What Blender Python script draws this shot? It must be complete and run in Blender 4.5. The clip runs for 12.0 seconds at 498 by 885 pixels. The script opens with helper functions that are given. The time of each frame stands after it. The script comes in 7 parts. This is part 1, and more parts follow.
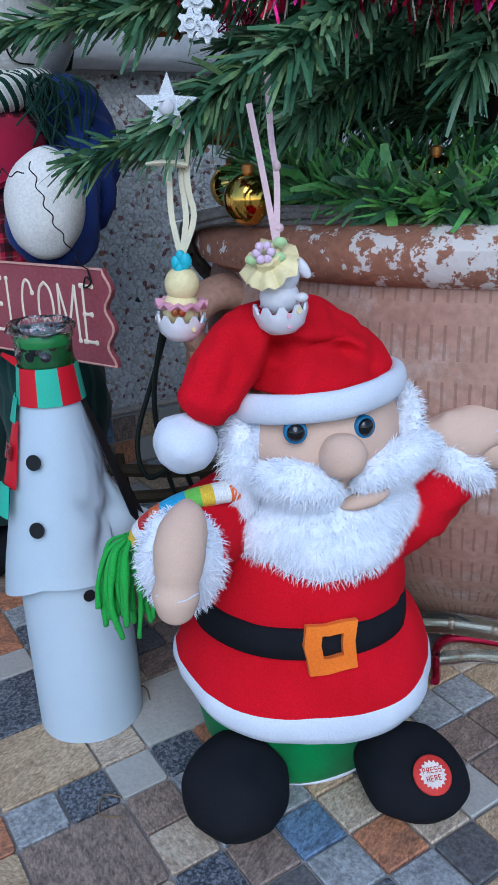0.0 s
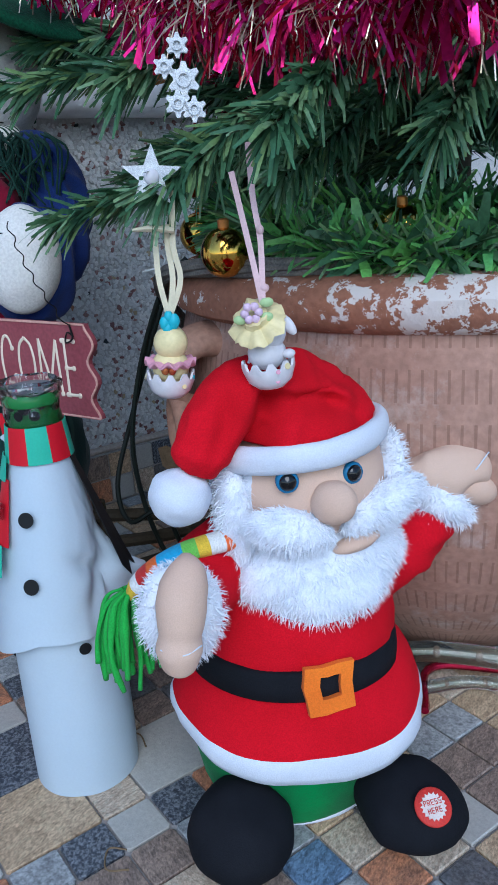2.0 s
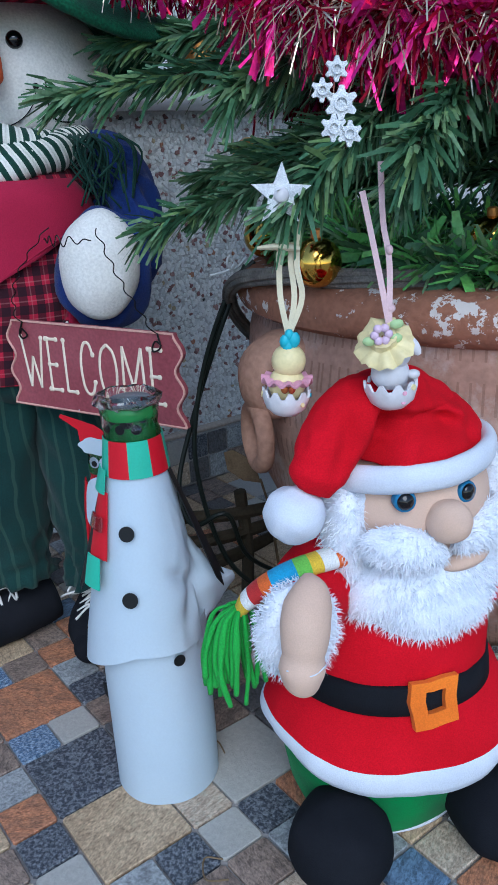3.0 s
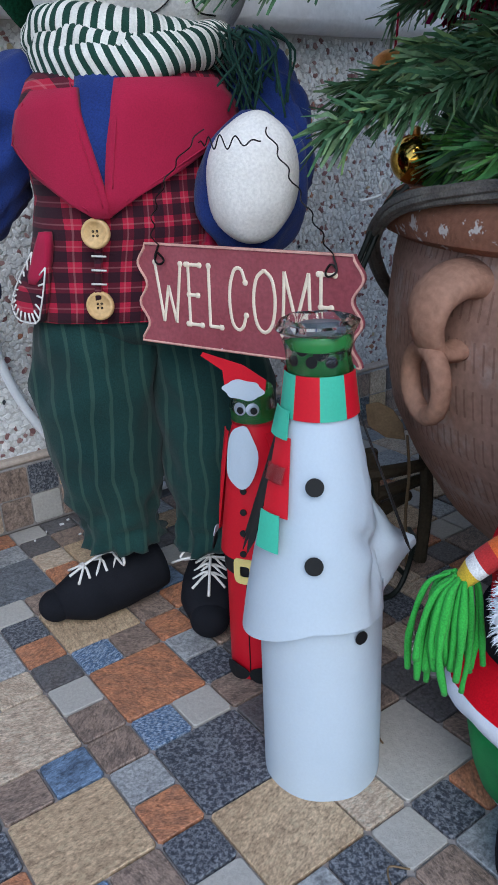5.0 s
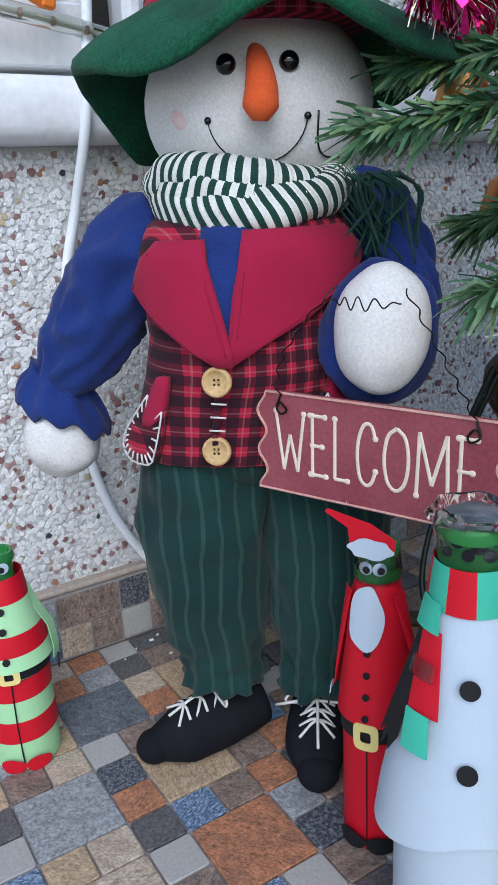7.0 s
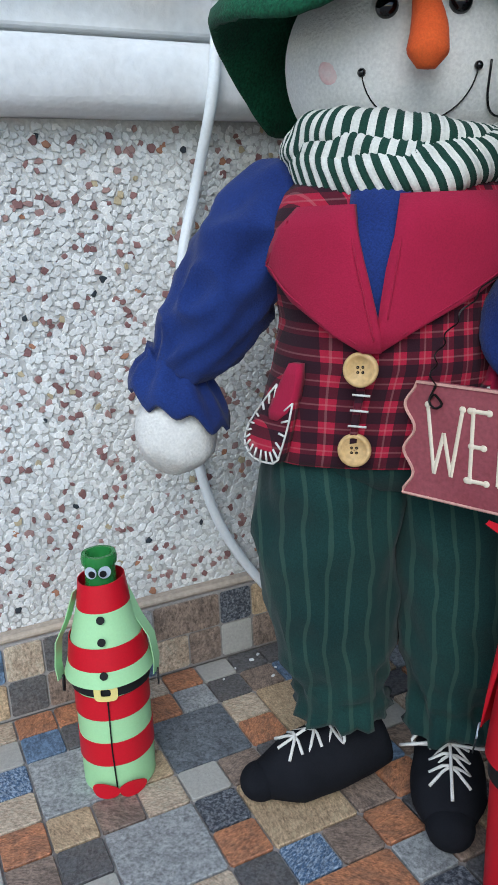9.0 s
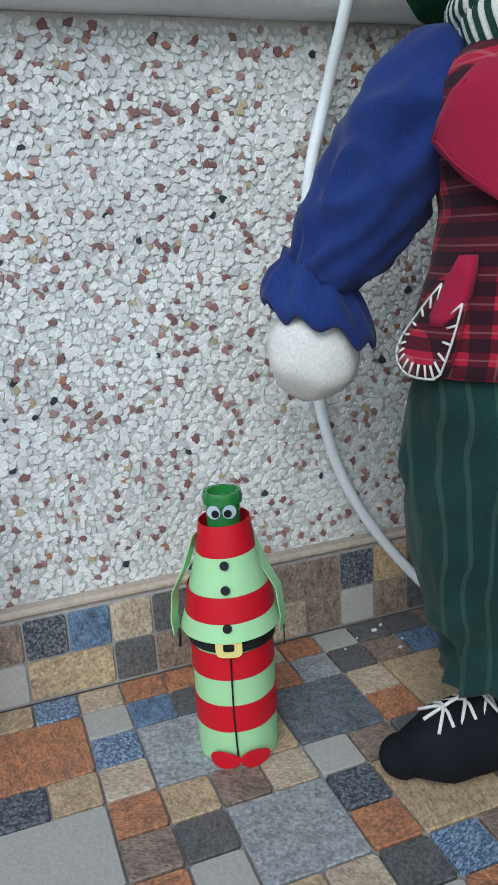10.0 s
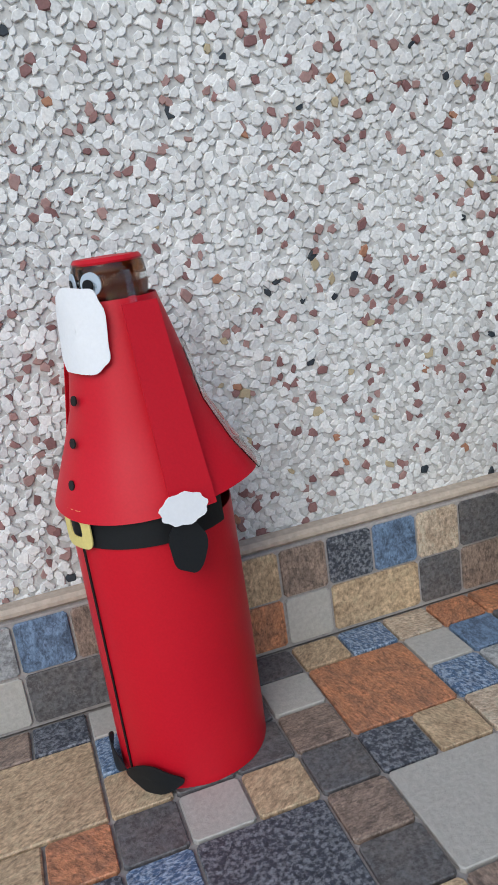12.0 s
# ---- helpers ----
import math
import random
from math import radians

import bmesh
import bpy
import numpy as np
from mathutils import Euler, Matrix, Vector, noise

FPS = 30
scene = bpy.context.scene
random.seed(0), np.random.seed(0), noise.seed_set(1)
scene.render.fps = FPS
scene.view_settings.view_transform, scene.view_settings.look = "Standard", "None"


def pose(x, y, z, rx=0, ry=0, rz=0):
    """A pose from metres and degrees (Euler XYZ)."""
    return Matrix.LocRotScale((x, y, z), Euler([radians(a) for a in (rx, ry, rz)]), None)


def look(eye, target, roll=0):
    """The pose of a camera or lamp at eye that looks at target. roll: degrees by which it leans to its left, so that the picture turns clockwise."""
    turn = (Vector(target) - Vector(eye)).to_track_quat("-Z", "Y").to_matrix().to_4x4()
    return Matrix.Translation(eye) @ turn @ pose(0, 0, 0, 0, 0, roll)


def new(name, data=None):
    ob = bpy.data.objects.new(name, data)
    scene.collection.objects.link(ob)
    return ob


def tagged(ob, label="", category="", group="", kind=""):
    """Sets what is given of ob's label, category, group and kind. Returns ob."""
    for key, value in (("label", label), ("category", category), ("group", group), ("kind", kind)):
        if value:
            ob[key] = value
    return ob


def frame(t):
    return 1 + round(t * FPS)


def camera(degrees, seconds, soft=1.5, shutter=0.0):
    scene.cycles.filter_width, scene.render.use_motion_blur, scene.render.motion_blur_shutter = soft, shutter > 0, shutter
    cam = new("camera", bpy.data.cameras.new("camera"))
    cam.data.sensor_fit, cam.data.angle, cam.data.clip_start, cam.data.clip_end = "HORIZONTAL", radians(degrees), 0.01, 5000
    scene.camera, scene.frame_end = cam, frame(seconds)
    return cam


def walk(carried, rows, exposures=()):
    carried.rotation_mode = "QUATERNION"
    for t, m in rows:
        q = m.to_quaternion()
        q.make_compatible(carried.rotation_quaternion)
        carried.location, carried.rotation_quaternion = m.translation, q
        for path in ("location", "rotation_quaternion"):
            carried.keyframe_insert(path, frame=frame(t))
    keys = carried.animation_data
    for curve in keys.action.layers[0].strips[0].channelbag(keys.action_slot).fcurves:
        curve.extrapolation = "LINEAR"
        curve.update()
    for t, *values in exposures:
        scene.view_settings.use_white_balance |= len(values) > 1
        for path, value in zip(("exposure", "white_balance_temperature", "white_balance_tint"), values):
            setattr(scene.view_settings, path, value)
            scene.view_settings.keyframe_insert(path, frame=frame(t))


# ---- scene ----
# All lengths below are plan units; K turns them into metres.
K = 0.72
cam = camera(36.0, 12.0, 1.6)
PATH = [
    (0, (0.079, -0.072, 0.662), (1.072, 1.526, -0.017), -2.4),
    (0.5, (0.096, -0.079, 0.629), (1.073, 1.537, -0.031), -3.0),
    (1, (0.099, -0.072, 0.578), (1.108, 1.534, -0.056), -3.7),
    (1.5, (0.078, -0.063, 0.608), (1.144, 1.513, -0.01), -3.9),
    (2, (0.048, -0.064, 0.697), (1.142, 1.487, 0.068), -3.9),
    (2.5, (0.005, -0.045, 0.745), (1.112, 1.49, 0.098), -3.7),
    (3, (-0.045, 0.023, 0.737), (1.072, 1.538, 0.061), -3.2),
    (3.2, (-0.065, 0.049, 0.715), (1.049, 1.559, 0.022), -3.2),
    (4.8, (-0.121, 0.207, 0.662), (0.96, 1.717, -0.081), -2.4),
    (5, (-0.124, 0.227, 0.665), (0.953, 1.746, -0.067), -2.4),
    (5.5, (-0.126, 0.256, 0.69), (0.935, 1.798, -0.015), -2.7),
    (6, (-0.124, 0.284, 0.718), (0.913, 1.854, 0.041), -3.1),
    (6.5, (-0.133, 0.303, 0.735), (0.883, 1.901, 0.091), -3.2),
    (6.7, (-0.14, 0.319, 0.748), (0.864, 1.932, 0.121), -3.1),
    (8.3, (-0.127, 0.375, 0.818), (0.804, 2.051, 0.252), -2.2),
    (8.5, (-0.125, 0.389, 0.803), (0.776, 2.083, 0.239), -2.2),
    (8.7, (-0.153, 0.41, 0.759), (0.756, 2.11, 0.227), -2.0),
    (9, (-0.147, 0.456, 0.715), (0.676, 2.194, 0.164), -2.4),
    (9.5, (-0.158, 0.517, 0.636), (0.579, 2.298, 0.102), -2.7),
    (10, (-0.185, 0.565, 0.604), (0.464, 2.38, 0.071), -3.4),
    (10.5, (-0.262, 0.628, 0.565), (0.3, 2.469, 0.021), -4.5),
    (11, (-0.338, 0.676, 0.539), (0.166, 2.531, -0.014), -5.8),
    (11.5, (-0.396, 0.715, 0.511), (0.111, 2.566, -0.053), -6.9),
    (12, (-0.47, 0.782, 0.491), (0.077, 2.618, -0.084), -8.1),
]
EXPOSURES = [(0, 0.08, 5330, 8), (3, 0.17, 5400, 6), (5, 0.25, 5900, 10), (6.5, 0.33, 5900, 11), (8.5, 0.33, 6000, 9), (9.5, 0.17, 6100, 2), (10.5, 0.14, 6250, 4), (12, 0.08, 6450, 8)]
walk(cam, [(t, look(Vector(eye) * K, Vector(target) * K, roll)) for t, eye, target, roll in PATH], EXPOSURES)

# ---- light: open shade under a bright, hazy sky ----
SUN_ELEVATION, SUN_AZIMUTH = 39.0, 212.0
world = bpy.data.worlds.new("sky")
scene.world = world
world.use_nodes = True
wn = world.node_tree.nodes
sky = wn.new("ShaderNodeTexSky")
sky.sky_type, sky.sun_disc = "NISHITA", False
sky.sun_elevation, sky.sun_rotation = radians(SUN_ELEVATION), radians(SUN_AZIMUTH)
sky.air_density, sky.dust_density = 1.0, 0.8
wn["Background"].inputs["Strength"].default_value = 0.15
world.node_tree.links.new(sky.outputs[0], wn["Background"].inputs["Color"])
sun_data = bpy.data.lights.new("sun", "SUN")
sun_data.energy, sun_data.angle, sun_data.color = 1.5, radians(40), (1.0, 0.985, 0.97)
sun = new("sun", sun_data)
sun.matrix_world = look((math.sin(radians(SUN_AZIMUTH)) * 5, math.cos(radians(SUN_AZIMUTH)) * 5, 5 * math.tan(radians(SUN_ELEVATION))), (0, 0, 0))

# ---- mesh building ----
def curve(points, n):
    """n + 1 points of a smooth line through the given ones."""
    p = [Vector(q) for q in points]
    p = [2 * p[0] - p[1]] + p + [2 * p[-1] - p[-2]]
    out = []
    spans = len(p) - 3
    for k in range(n + 1):
        u = min(k / n * spans, spans - 1e-6)
        i, f = int(u), u - int(u)
        a, b, c, d = p[i:i + 4]
        out.append(0.5 * (2 * b + (c - a) * f + (2 * a - 5 * b + 4 * c - d) * f * f + (3 * b - a - 3 * c + d) * f ** 3))
    return out


def spread(values, n):
    """n + 1 numbers run evenly through the given ones."""
    return [float(np.interp(k / n * (len(values) - 1), range(len(values)), values)) for k in range(n + 1)]


class Mesh:
    """Collects vertices and faces with material numbers, then makes one object."""

    def __init__(self):
        self.v, self.f, self.m, self.s = [], [], [], []

    def add(self, verts, faces, mat=0, m=None, smooth=True):
        base = len(self.v)
        if m is not None:
            verts = [m @ Vector(q) for q in verts]
        self.v.extend(tuple(q) for q in verts)
        for k, face in enumerate(faces):
            self.f.append([base + i for i in face])
            self.m.append(mat[k] if isinstance(mat, list) else mat)
            self.s.append(smooth)

    def rings(self, rings, mat=0, m=None, smooth=True, cap=True, closed=True):
        """A skin over rings of equally many points. mat may be one number a ring."""
        n = len(rings[0])
        verts = [q for r in rings for q in r]
        faces, mats = [], []
        for i in range(len(rings) - 1):
            for j in range(n if closed else n - 1):
                k = (j + 1) % n
                faces.append((i * n + j, i * n + k, (i + 1) * n + k, (i + 1) * n + j))
                mats.append(mat[i] if isinstance(mat, list) else mat)
        if cap:
            first, last = (mat[0], mat[-1]) if isinstance(mat, list) else (mat, mat)
            faces += [tuple(range(n - 1, -1, -1)), tuple((len(rings) - 1) * n + j for j in range(n))]
            mats += [first, last]
        self.add(verts, faces, mats, m, smooth)

    def tube(self, points, radii, seg=10, mat=0, fine=0, flat=1.0, m=None, up=(0, 0, 1), rough=0.0, smooth=True, cap=True):
        """A swept round (flat: its thickness against its width) along a line."""
        pts = curve(points, fine) if fine else [Vector(q) for q in points]
        rad = spread(radii if isinstance(radii, (list, tuple)) else [radii] * 2, len(pts) - 1)
        if isinstance(mat, list):
            mat = [mat[min(int(i / (len(pts) - 1) * len(mat)), len(mat) - 1)] for i in range(len(pts) - 1)]
        rings, side = [], Vector(up)
        for i, q in enumerate(pts):
            d = (pts[min(i + 1, len(pts) - 1)] - pts[max(i - 1, 0)]).normalized()
            x = d.cross(side)
            if x.length < 1e-4:
                x = d.cross(Vector((0.3, 1, 0.1)))
            x.normalize()
            y = x.cross(d)
            side = y
            ring = []
            for j in range(seg):
                a = 2 * math.pi * j / seg
                o = x * math.cos(a) + y * math.sin(a) * flat
                k = 1 + (rough * noise.noise((q + o * rad[i]) * 28) if rough else 0)
                ring.append(q + o * rad[i] * k)
            rings.append(ring)
        self.rings(rings, mat, m, smooth, cap)

    def ball(self, c, r, mat=0, rot=(0, 0, 0), seg=24, rows=14, rough=0.0, scale=18, m=None, warp=None):
        """An ellipsoid, uneven by rough."""
        r = (r, r, r) if isinstance(r, (int, float)) else r
        t = Matrix.LocRotScale(c, Euler([radians(a) for a in rot]), None)
        rings = []
        for i in range(1, rows):
            p = math.pi * i / rows
            ring = []
            for j in range(seg):
                a = 2 * math.pi * j / seg
                o = Vector((math.sin(p) * math.cos(a), math.sin(p) * math.sin(a), -math.cos(p)))
                if rough:
                    o *= 1 + rough * noise.noise(o * 1.7 + Vector(c) * scale)
                q = Vector((o.x * r[0], o.y * r[1], o.z * r[2]))
                ring.append(warp(q) if warp else q)
            rings.append(ring)
        self.rings(rings, mat, (m @ t) if m else t)

    def lathe(self, profile, seg=40, mat=0, c=(0, 0, 0), sx=1.0, sy=1.0, wobble=0.0, freq=9.0, cap=True, m=None, smooth=True, fn=None):
        rings = []
        for r, z in profile:
            ring = []
            for j in range(seg):
                a = 2 * math.pi * j / seg
                k = 1 + wobble * noise.noise(Vector((math.cos(a), math.sin(a), z * freq)) * 1.6)
                q = Vector((c[0] + r * sx * k * math.cos(a), c[1] + r * sy * k * math.sin(a), c[2] + z))
                ring.append(fn(q, a) if fn else q)
            rings.append(ring)
        self.rings(rings, mat, m, smooth, cap)

    def band(self, profile, a0, a1, thick=0.0008, seg=16, mat=0, c=(0, 0, 0), m=None, smooth=True):
        """A strip of sheet bent round the upright axis at c, from angle a0 to a1 (degrees)."""
        rings = []
        loop = [(r, z) for r, z in profile] + [(r - thick, z) for r, z in reversed(profile)]
        for j in range(seg + 1):
            a = radians(a0 + (a1 - a0) * j / seg)
            rings.append([(c[0] + r * math.cos(a), c[1] + r * math.sin(a), c[2] + z) for r, z in loop])
        self.rings(rings, mat, m, smooth)

    def box(self, c, size, mat=0, rot=(0, 0, 0), bevel=0.002, m=None):
        """A box with chamfered edges."""
        h = [s / 2 for s in size]
        b = min(bevel, min(h) * 0.8)
        v, idx = [], {}
        for sx in (-1, 1):
            for sy in (-1, 1):
                for sz in (-1, 1):
                    for ax in range(3):
                        q = [sx * (h[0] - b), sy * (h[1] - b), sz * (h[2] - b)]
                        q[ax] = (sx, sy, sz)[ax] * h[ax]
                        idx[sx, sy, sz, ax] = len(v)
                        v.append(q)
        f = []
        for ax in range(3):
            o1, o2 = [(1, 2), (0, 2), (0, 1)][ax]
            for s in (-1, 1):
                def key(a, bb, axis=ax):
                    k = [0, 0, 0]
                    k[ax], k[o1], k[o2] = s, a, bb
                    return idx[k[0], k[1], k[2], axis]
                quad = [key(-1, -1), key(1, -1), key(1, 1), key(-1, 1)]
                if (s < 0) != (ax == 1):
                    quad.reverse()
                f.append(quad)
            for s1 in (-1, 1):
                for s2 in (-1, 1):
                    def edge(e, axis):
                        k = [0, 0, 0]
                        k[ax], k[o1], k[o2] = e, s1, s2
                        return idx[k[0], k[1], k[2], axis]
                    f.append([edge(-1, o1), edge(1, o1), edge(1, o2), edge(-1, o2)])
        for sx in (-1, 1):
            for sy in (-1, 1):
                for sz in (-1, 1):
                    f.append([idx[sx, sy, sz, a] for a in range(3)])
        t = Matrix.LocRotScale(c, Euler([radians(a) for a in rot]), None)
        self.add(v, f, mat, (m @ t) if m else t, False)

    def plate(self, outline, thick, m=None, mat=0, bend=None, smooth=False):
        """A flat sheet with the outline in its x-z plane, its front towards -y."""
        n = len(outline)
        if bend:
            cx, cz = sum(x for x, _ in outline) / n, sum(z for _, z in outline) / n
            for side in (-1, 1):
                rows = [[bend(Vector((cx + (x - cx) * s, side * thick / 2, cz + (z - cz) * s))) for x, z in outline] for s in (0.02, 0.35, 0.7, 1.0)]
                self.rings(rows, mat, m, True, False)
            self.rings([[bend(Vector((x, side * thick / 2, z))) for x, z in outline] for side in (-1, 1)], mat, m, False, False)
            return
        v = [(x, -thick / 2, z) for x, z in outline] + [(x, thick / 2, z) for x, z in outline]
        f = [list(range(n)), list(range(2 * n - 1, n - 1, -1))] + [(i, i + n, (i + 1) % n + n, (i + 1) % n) for i in range(n)]
        self.add(v, f, mat, m, smooth)

    def spikes(self, roots, length, width, mat=0, jitter=0.5, droop=0.0, seed=1):
        """Thin tapering tufts; roots: (place, direction)."""
        rnd = random.Random(seed)
        for p, d in roots:
            p, d = Vector(p), Vector(d).normalized()
            d = (d + Vector((rnd.uniform(-1, 1), rnd.uniform(-1, 1), rnd.uniform(-1, 1))) * jitter).normalized()
            side = d.cross(Vector((rnd.uniform(-1, 1), rnd.uniform(-1, 1), rnd.uniform(-1, 1)))).normalized() * width
            l = length * rnd.uniform(0.55, 1.2)
            mid, tip = p + d * l * 0.55 + Vector((0, 0, -droop * l * 0.3)), p + d * l + Vector((0, 0, -droop * l))
            self.add([p - side, p + side, mid + side * 0.7, mid - side * 0.7, tip], [(0, 1, 2, 3), (3, 2, 4)], mat)

    def make(self, name, mats, parent=None, label="", at=None):
        data = bpy.data.meshes.new(name)
        data.from_pydata([(x * K, y * K, z * K) for x, y, z in self.v], [], self.f)
        for q in mats if isinstance(mats, (list, tuple)) else [mats]:
            data.materials.append(q)
        data.polygons.foreach_set("material_index", self.m)
        data.polygons.foreach_set("use_smooth", self.s)
        data.update()
        bm = bmesh.new()
        bm.from_mesh(data)
        if len(bm.faces) < 60000:
            bmesh.ops.recalc_face_normals(bm, faces=bm.faces)
            for e in bm.edges:
                if len(e.link_faces) == 2 and e.calc_face_angle(0.0) > 0.75:
                    e.smooth = False
            bm.to_mesh(data)
        bm.free()
        ob = new(name, data)
        if parent:
            ob.parent = parent
        if at is not None:
            ob.matrix_basis = at
        if label:
            ob["label"] = label
        return ob


def place(x, y, z=0.0, rz=0.0, rx=0.0, ry=0.0):
    return pose(x * K, y * K, z * K, rx, ry, rz)


def thing(name, at, label, category, group="", kind=""):
    ob = new(name)
    ob.empty_display_size = 0.02
    ob.matrix_basis = at
    return tagged(ob, label, category, group, kind)


# ---- materials ----
def mat(name, color, rough=0.6, second=None, spread_scale=12.0, grain_scale=400.0, bump=0.15, grain=0.12, metal=0.0, sheen=0.0, coat=0.0,
        spec=0.28, bump_size=0.001):
    """A surface with stains at a large scale (towards second) and grain and relief at a fine one."""
    m = bpy.data.materials.new(name)
    m.use_nodes = True
    nt = m.node_tree
    b = nt.nodes["Principled BSDF"]
    b.inputs["Roughness"].default_value, b.inputs["Metallic"].default_value = rough, metal
    b.inputs["Sheen Weight"].default_value, b.inputs["Coat Weight"].default_value = sheen, coat
    b.inputs["Specular IOR Level"].default_value = spec
    tc = nt.nodes.new("ShaderNodeTexCoord")
    big = nt.nodes.new("ShaderNodeTexNoise")
    big.inputs["Scale"].default_value, big.inputs["Detail"].default_value = spread_scale, 4
    fine = nt.nodes.new("ShaderNodeTexNoise")
    fine.inputs["Scale"].default_value, fine.inputs["Detail"].default_value = grain_scale, 3
    for q in (big, fine):
        nt.links.new(tc.outputs["Object"], q.inputs["Vector"])
    ramp = nt.nodes.new("ShaderNodeMapRange")
    ramp.inputs[1].default_value, ramp.inputs[2].default_value = 0.35, 0.68
    nt.links.new(big.outputs[0], ramp.inputs[0])
    mix = nt.nodes.new("ShaderNodeMix")
    mix.data_type = "RGBA"
    second = second or tuple(c * 0.82 for c in color)
    mix.inputs[6].default_value, mix.inputs[7].default_value = (*color, 1), (*second, 1)
    nt.links.new(ramp.outputs[0], mix.inputs[0])
    hsv = nt.nodes.new("ShaderNodeHueSaturation")
    val = nt.nodes.new("ShaderNodeMapRange")
    val.inputs[1].default_value, val.inputs[2].default_value = 0.3, 0.7
    val.inputs[3].default_value, val.inputs[4].default_value = 1 - grain, 1 + grain
    nt.links.new(fine.outputs[0], val.inputs[0])
    nt.links.new(val.outputs[0], hsv.inputs["Value"])
    nt.links.new(mix.outputs[2], hsv.inputs["Color"])
    nt.links.new(hsv.outputs[0], b.inputs["Base Color"])
    bp = nt.nodes.new("ShaderNodeBump")
    bp.inputs["Strength"].default_value, bp.inputs["Distance"].default_value = bump, bump_size
    nt.links.new(fine.outputs[0], bp.inputs["Height"])
    nt.links.new(bp.outputs[0], b.inputs["Normal"])
    m["mix"], m["bump"], m["base"] = mix.name, bp.name, hsv.name
    return m


def node(m, kind, **inputs):
    n = m.node_tree.nodes.new(kind)
    for k, v in inputs.items():
        n.inputs[k].default_value = v
    return n


def math_node(m, op, a, b=0.0, c=0.0):
    n = m.node_tree.nodes.new("ShaderNodeMath")
    n.operation = op
    for i, q in enumerate((a, b, c)):
        if isinstance(q, (int, float)):
            n.inputs[i].default_value = q
        else:
            m.node_tree.links.new(q, n.inputs[i])
    return n.outputs[0]


def tint_by(m, factor, color):
    """Lays another colour over a material's base colour by a factor socket."""
    nt = m.node_tree
    b = nt.nodes["Principled BSDF"]
    old = b.inputs["Base Color"].links[0].from_socket
    mix = nt.nodes.new("ShaderNodeMix")
    mix.data_type = "RGBA"
    mix.inputs[7].default_value = (*color, 1)
    nt.links.new(factor, mix.inputs[0])
    nt.links.new(old, mix.inputs[6])
    nt.links.new(mix.outputs[2], b.inputs["Base Color"])


def coords(m):
    sep = m.node_tree.nodes.new("ShaderNodeSeparateXYZ")
    tc = m.node_tree.nodes.new("ShaderNodeTexCoord")
    m.node_tree.links.new(tc.outputs["Object"], sep.inputs[0])
    return sep.outputs


red_felt = mat("red_felt", (0.6, 0.004, 0.016), 0.95, (0.5, 0.003, 0.011), 14, 900, 0.3, 0.14, spec=0.12)
white_felt = mat("white_felt", (0.7, 0.74, 0.82), 0.95, (0.6, 0.64, 0.72), 20, 900, 0.35, 0.06, sheen=0.05)
fur_white = mat("white_fur", (0.84, 0.87, 0.93), 0.8, (0.76, 0.8, 0.87), 60, 700, 0.3, 0.08, sheen=0.05)
skin_cloth = mat("beige_jersey", (0.66, 0.47, 0.36), 0.85, (0.6, 0.41, 0.31), 20, 1200, 0.25, 0.06, sheen=0.05)
black_cloth = mat("black_cloth", (0.007, 0.008, 0.011), 0.9, (0.011, 0.012, 0.016), 30, 900, 0.3, 0.2, spec=0.15)
green_felt = mat("green_felt", (0.012, 0.26, 0.055), 0.9, (0.01, 0.12, 0.035), 20, 900, 0.3, 0.12, sheen=0.05)
orange_felt = mat("orange_felt", (0.85, 0.2, 0.012), 0.85, (0.75, 0.16, 0.01), 30, 800, 0.3, 0.1, sheen=0.05)
yarn = {n: mat(n + "_yarn", c, 0.9, None, 40, 900, 0.6, 0.2, sheen=0.05) for n, c in dict(
    white=(0.78, 0.78, 0.76), green=(0.05, 0.42, 0.06), yellow=(0.75, 0.5, 0.04), blue=(0.05, 0.35, 0.6), red=(0.5, 0.03, 0.03),
    orange=(0.75, 0.15, 0.03), lime=(0.2, 0.55, 0.08), teal=(0.1, 0.45, 0.3)).items()}
eye_blue = mat("blue_eye_ring", (0.03, 0.17, 0.34), 0.15, None, 50, 500, 0.02, 0.1)
eye_black = mat("glossy_black", (0.004, 0.004, 0.005), 0.06, None, 30, 300, 0.0, 0.0, coat=0.5)
sticker_red = mat("red_print", (0.6, 0.04, 0.03), 0.6, None, 60, 900, 0.15, 0.15)
sticker_white = mat("white_print", (0.75, 0.66, 0.6), 0.6, None, 60, 900, 0.15, 0.1)
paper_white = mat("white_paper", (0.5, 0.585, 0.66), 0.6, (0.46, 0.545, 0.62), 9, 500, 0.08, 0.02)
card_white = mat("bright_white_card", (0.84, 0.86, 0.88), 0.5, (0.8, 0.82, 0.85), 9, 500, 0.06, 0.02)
paper_red = mat("red_card", (0.58, 0.008, 0.022), 0.45, (0.53, 0.006, 0.018), 7, 600, 0.06, 0.04)
paper_green = mat("mint_card", (0.4, 0.7, 0.37), 0.6, (0.36, 0.65, 0.33), 9, 600, 0.08, 0.03)
paper_teal = mat("teal_card", (0.07, 0.5, 0.34), 0.5, None, 12, 600, 0.06, 0.04)
paper_black = mat("black_card", (0.012, 0.014, 0.016), 0.5, None, 12, 600, 0.08, 0.1)
paper_yellow = mat("yellow_card", (0.78, 0.66, 0.24), 0.6, None, 12, 600, 0.06, 0.04)
ink = mat("black_ink", (0.008, 0.009, 0.01), 0.5, None, 40, 800, 0.1, 0.2)
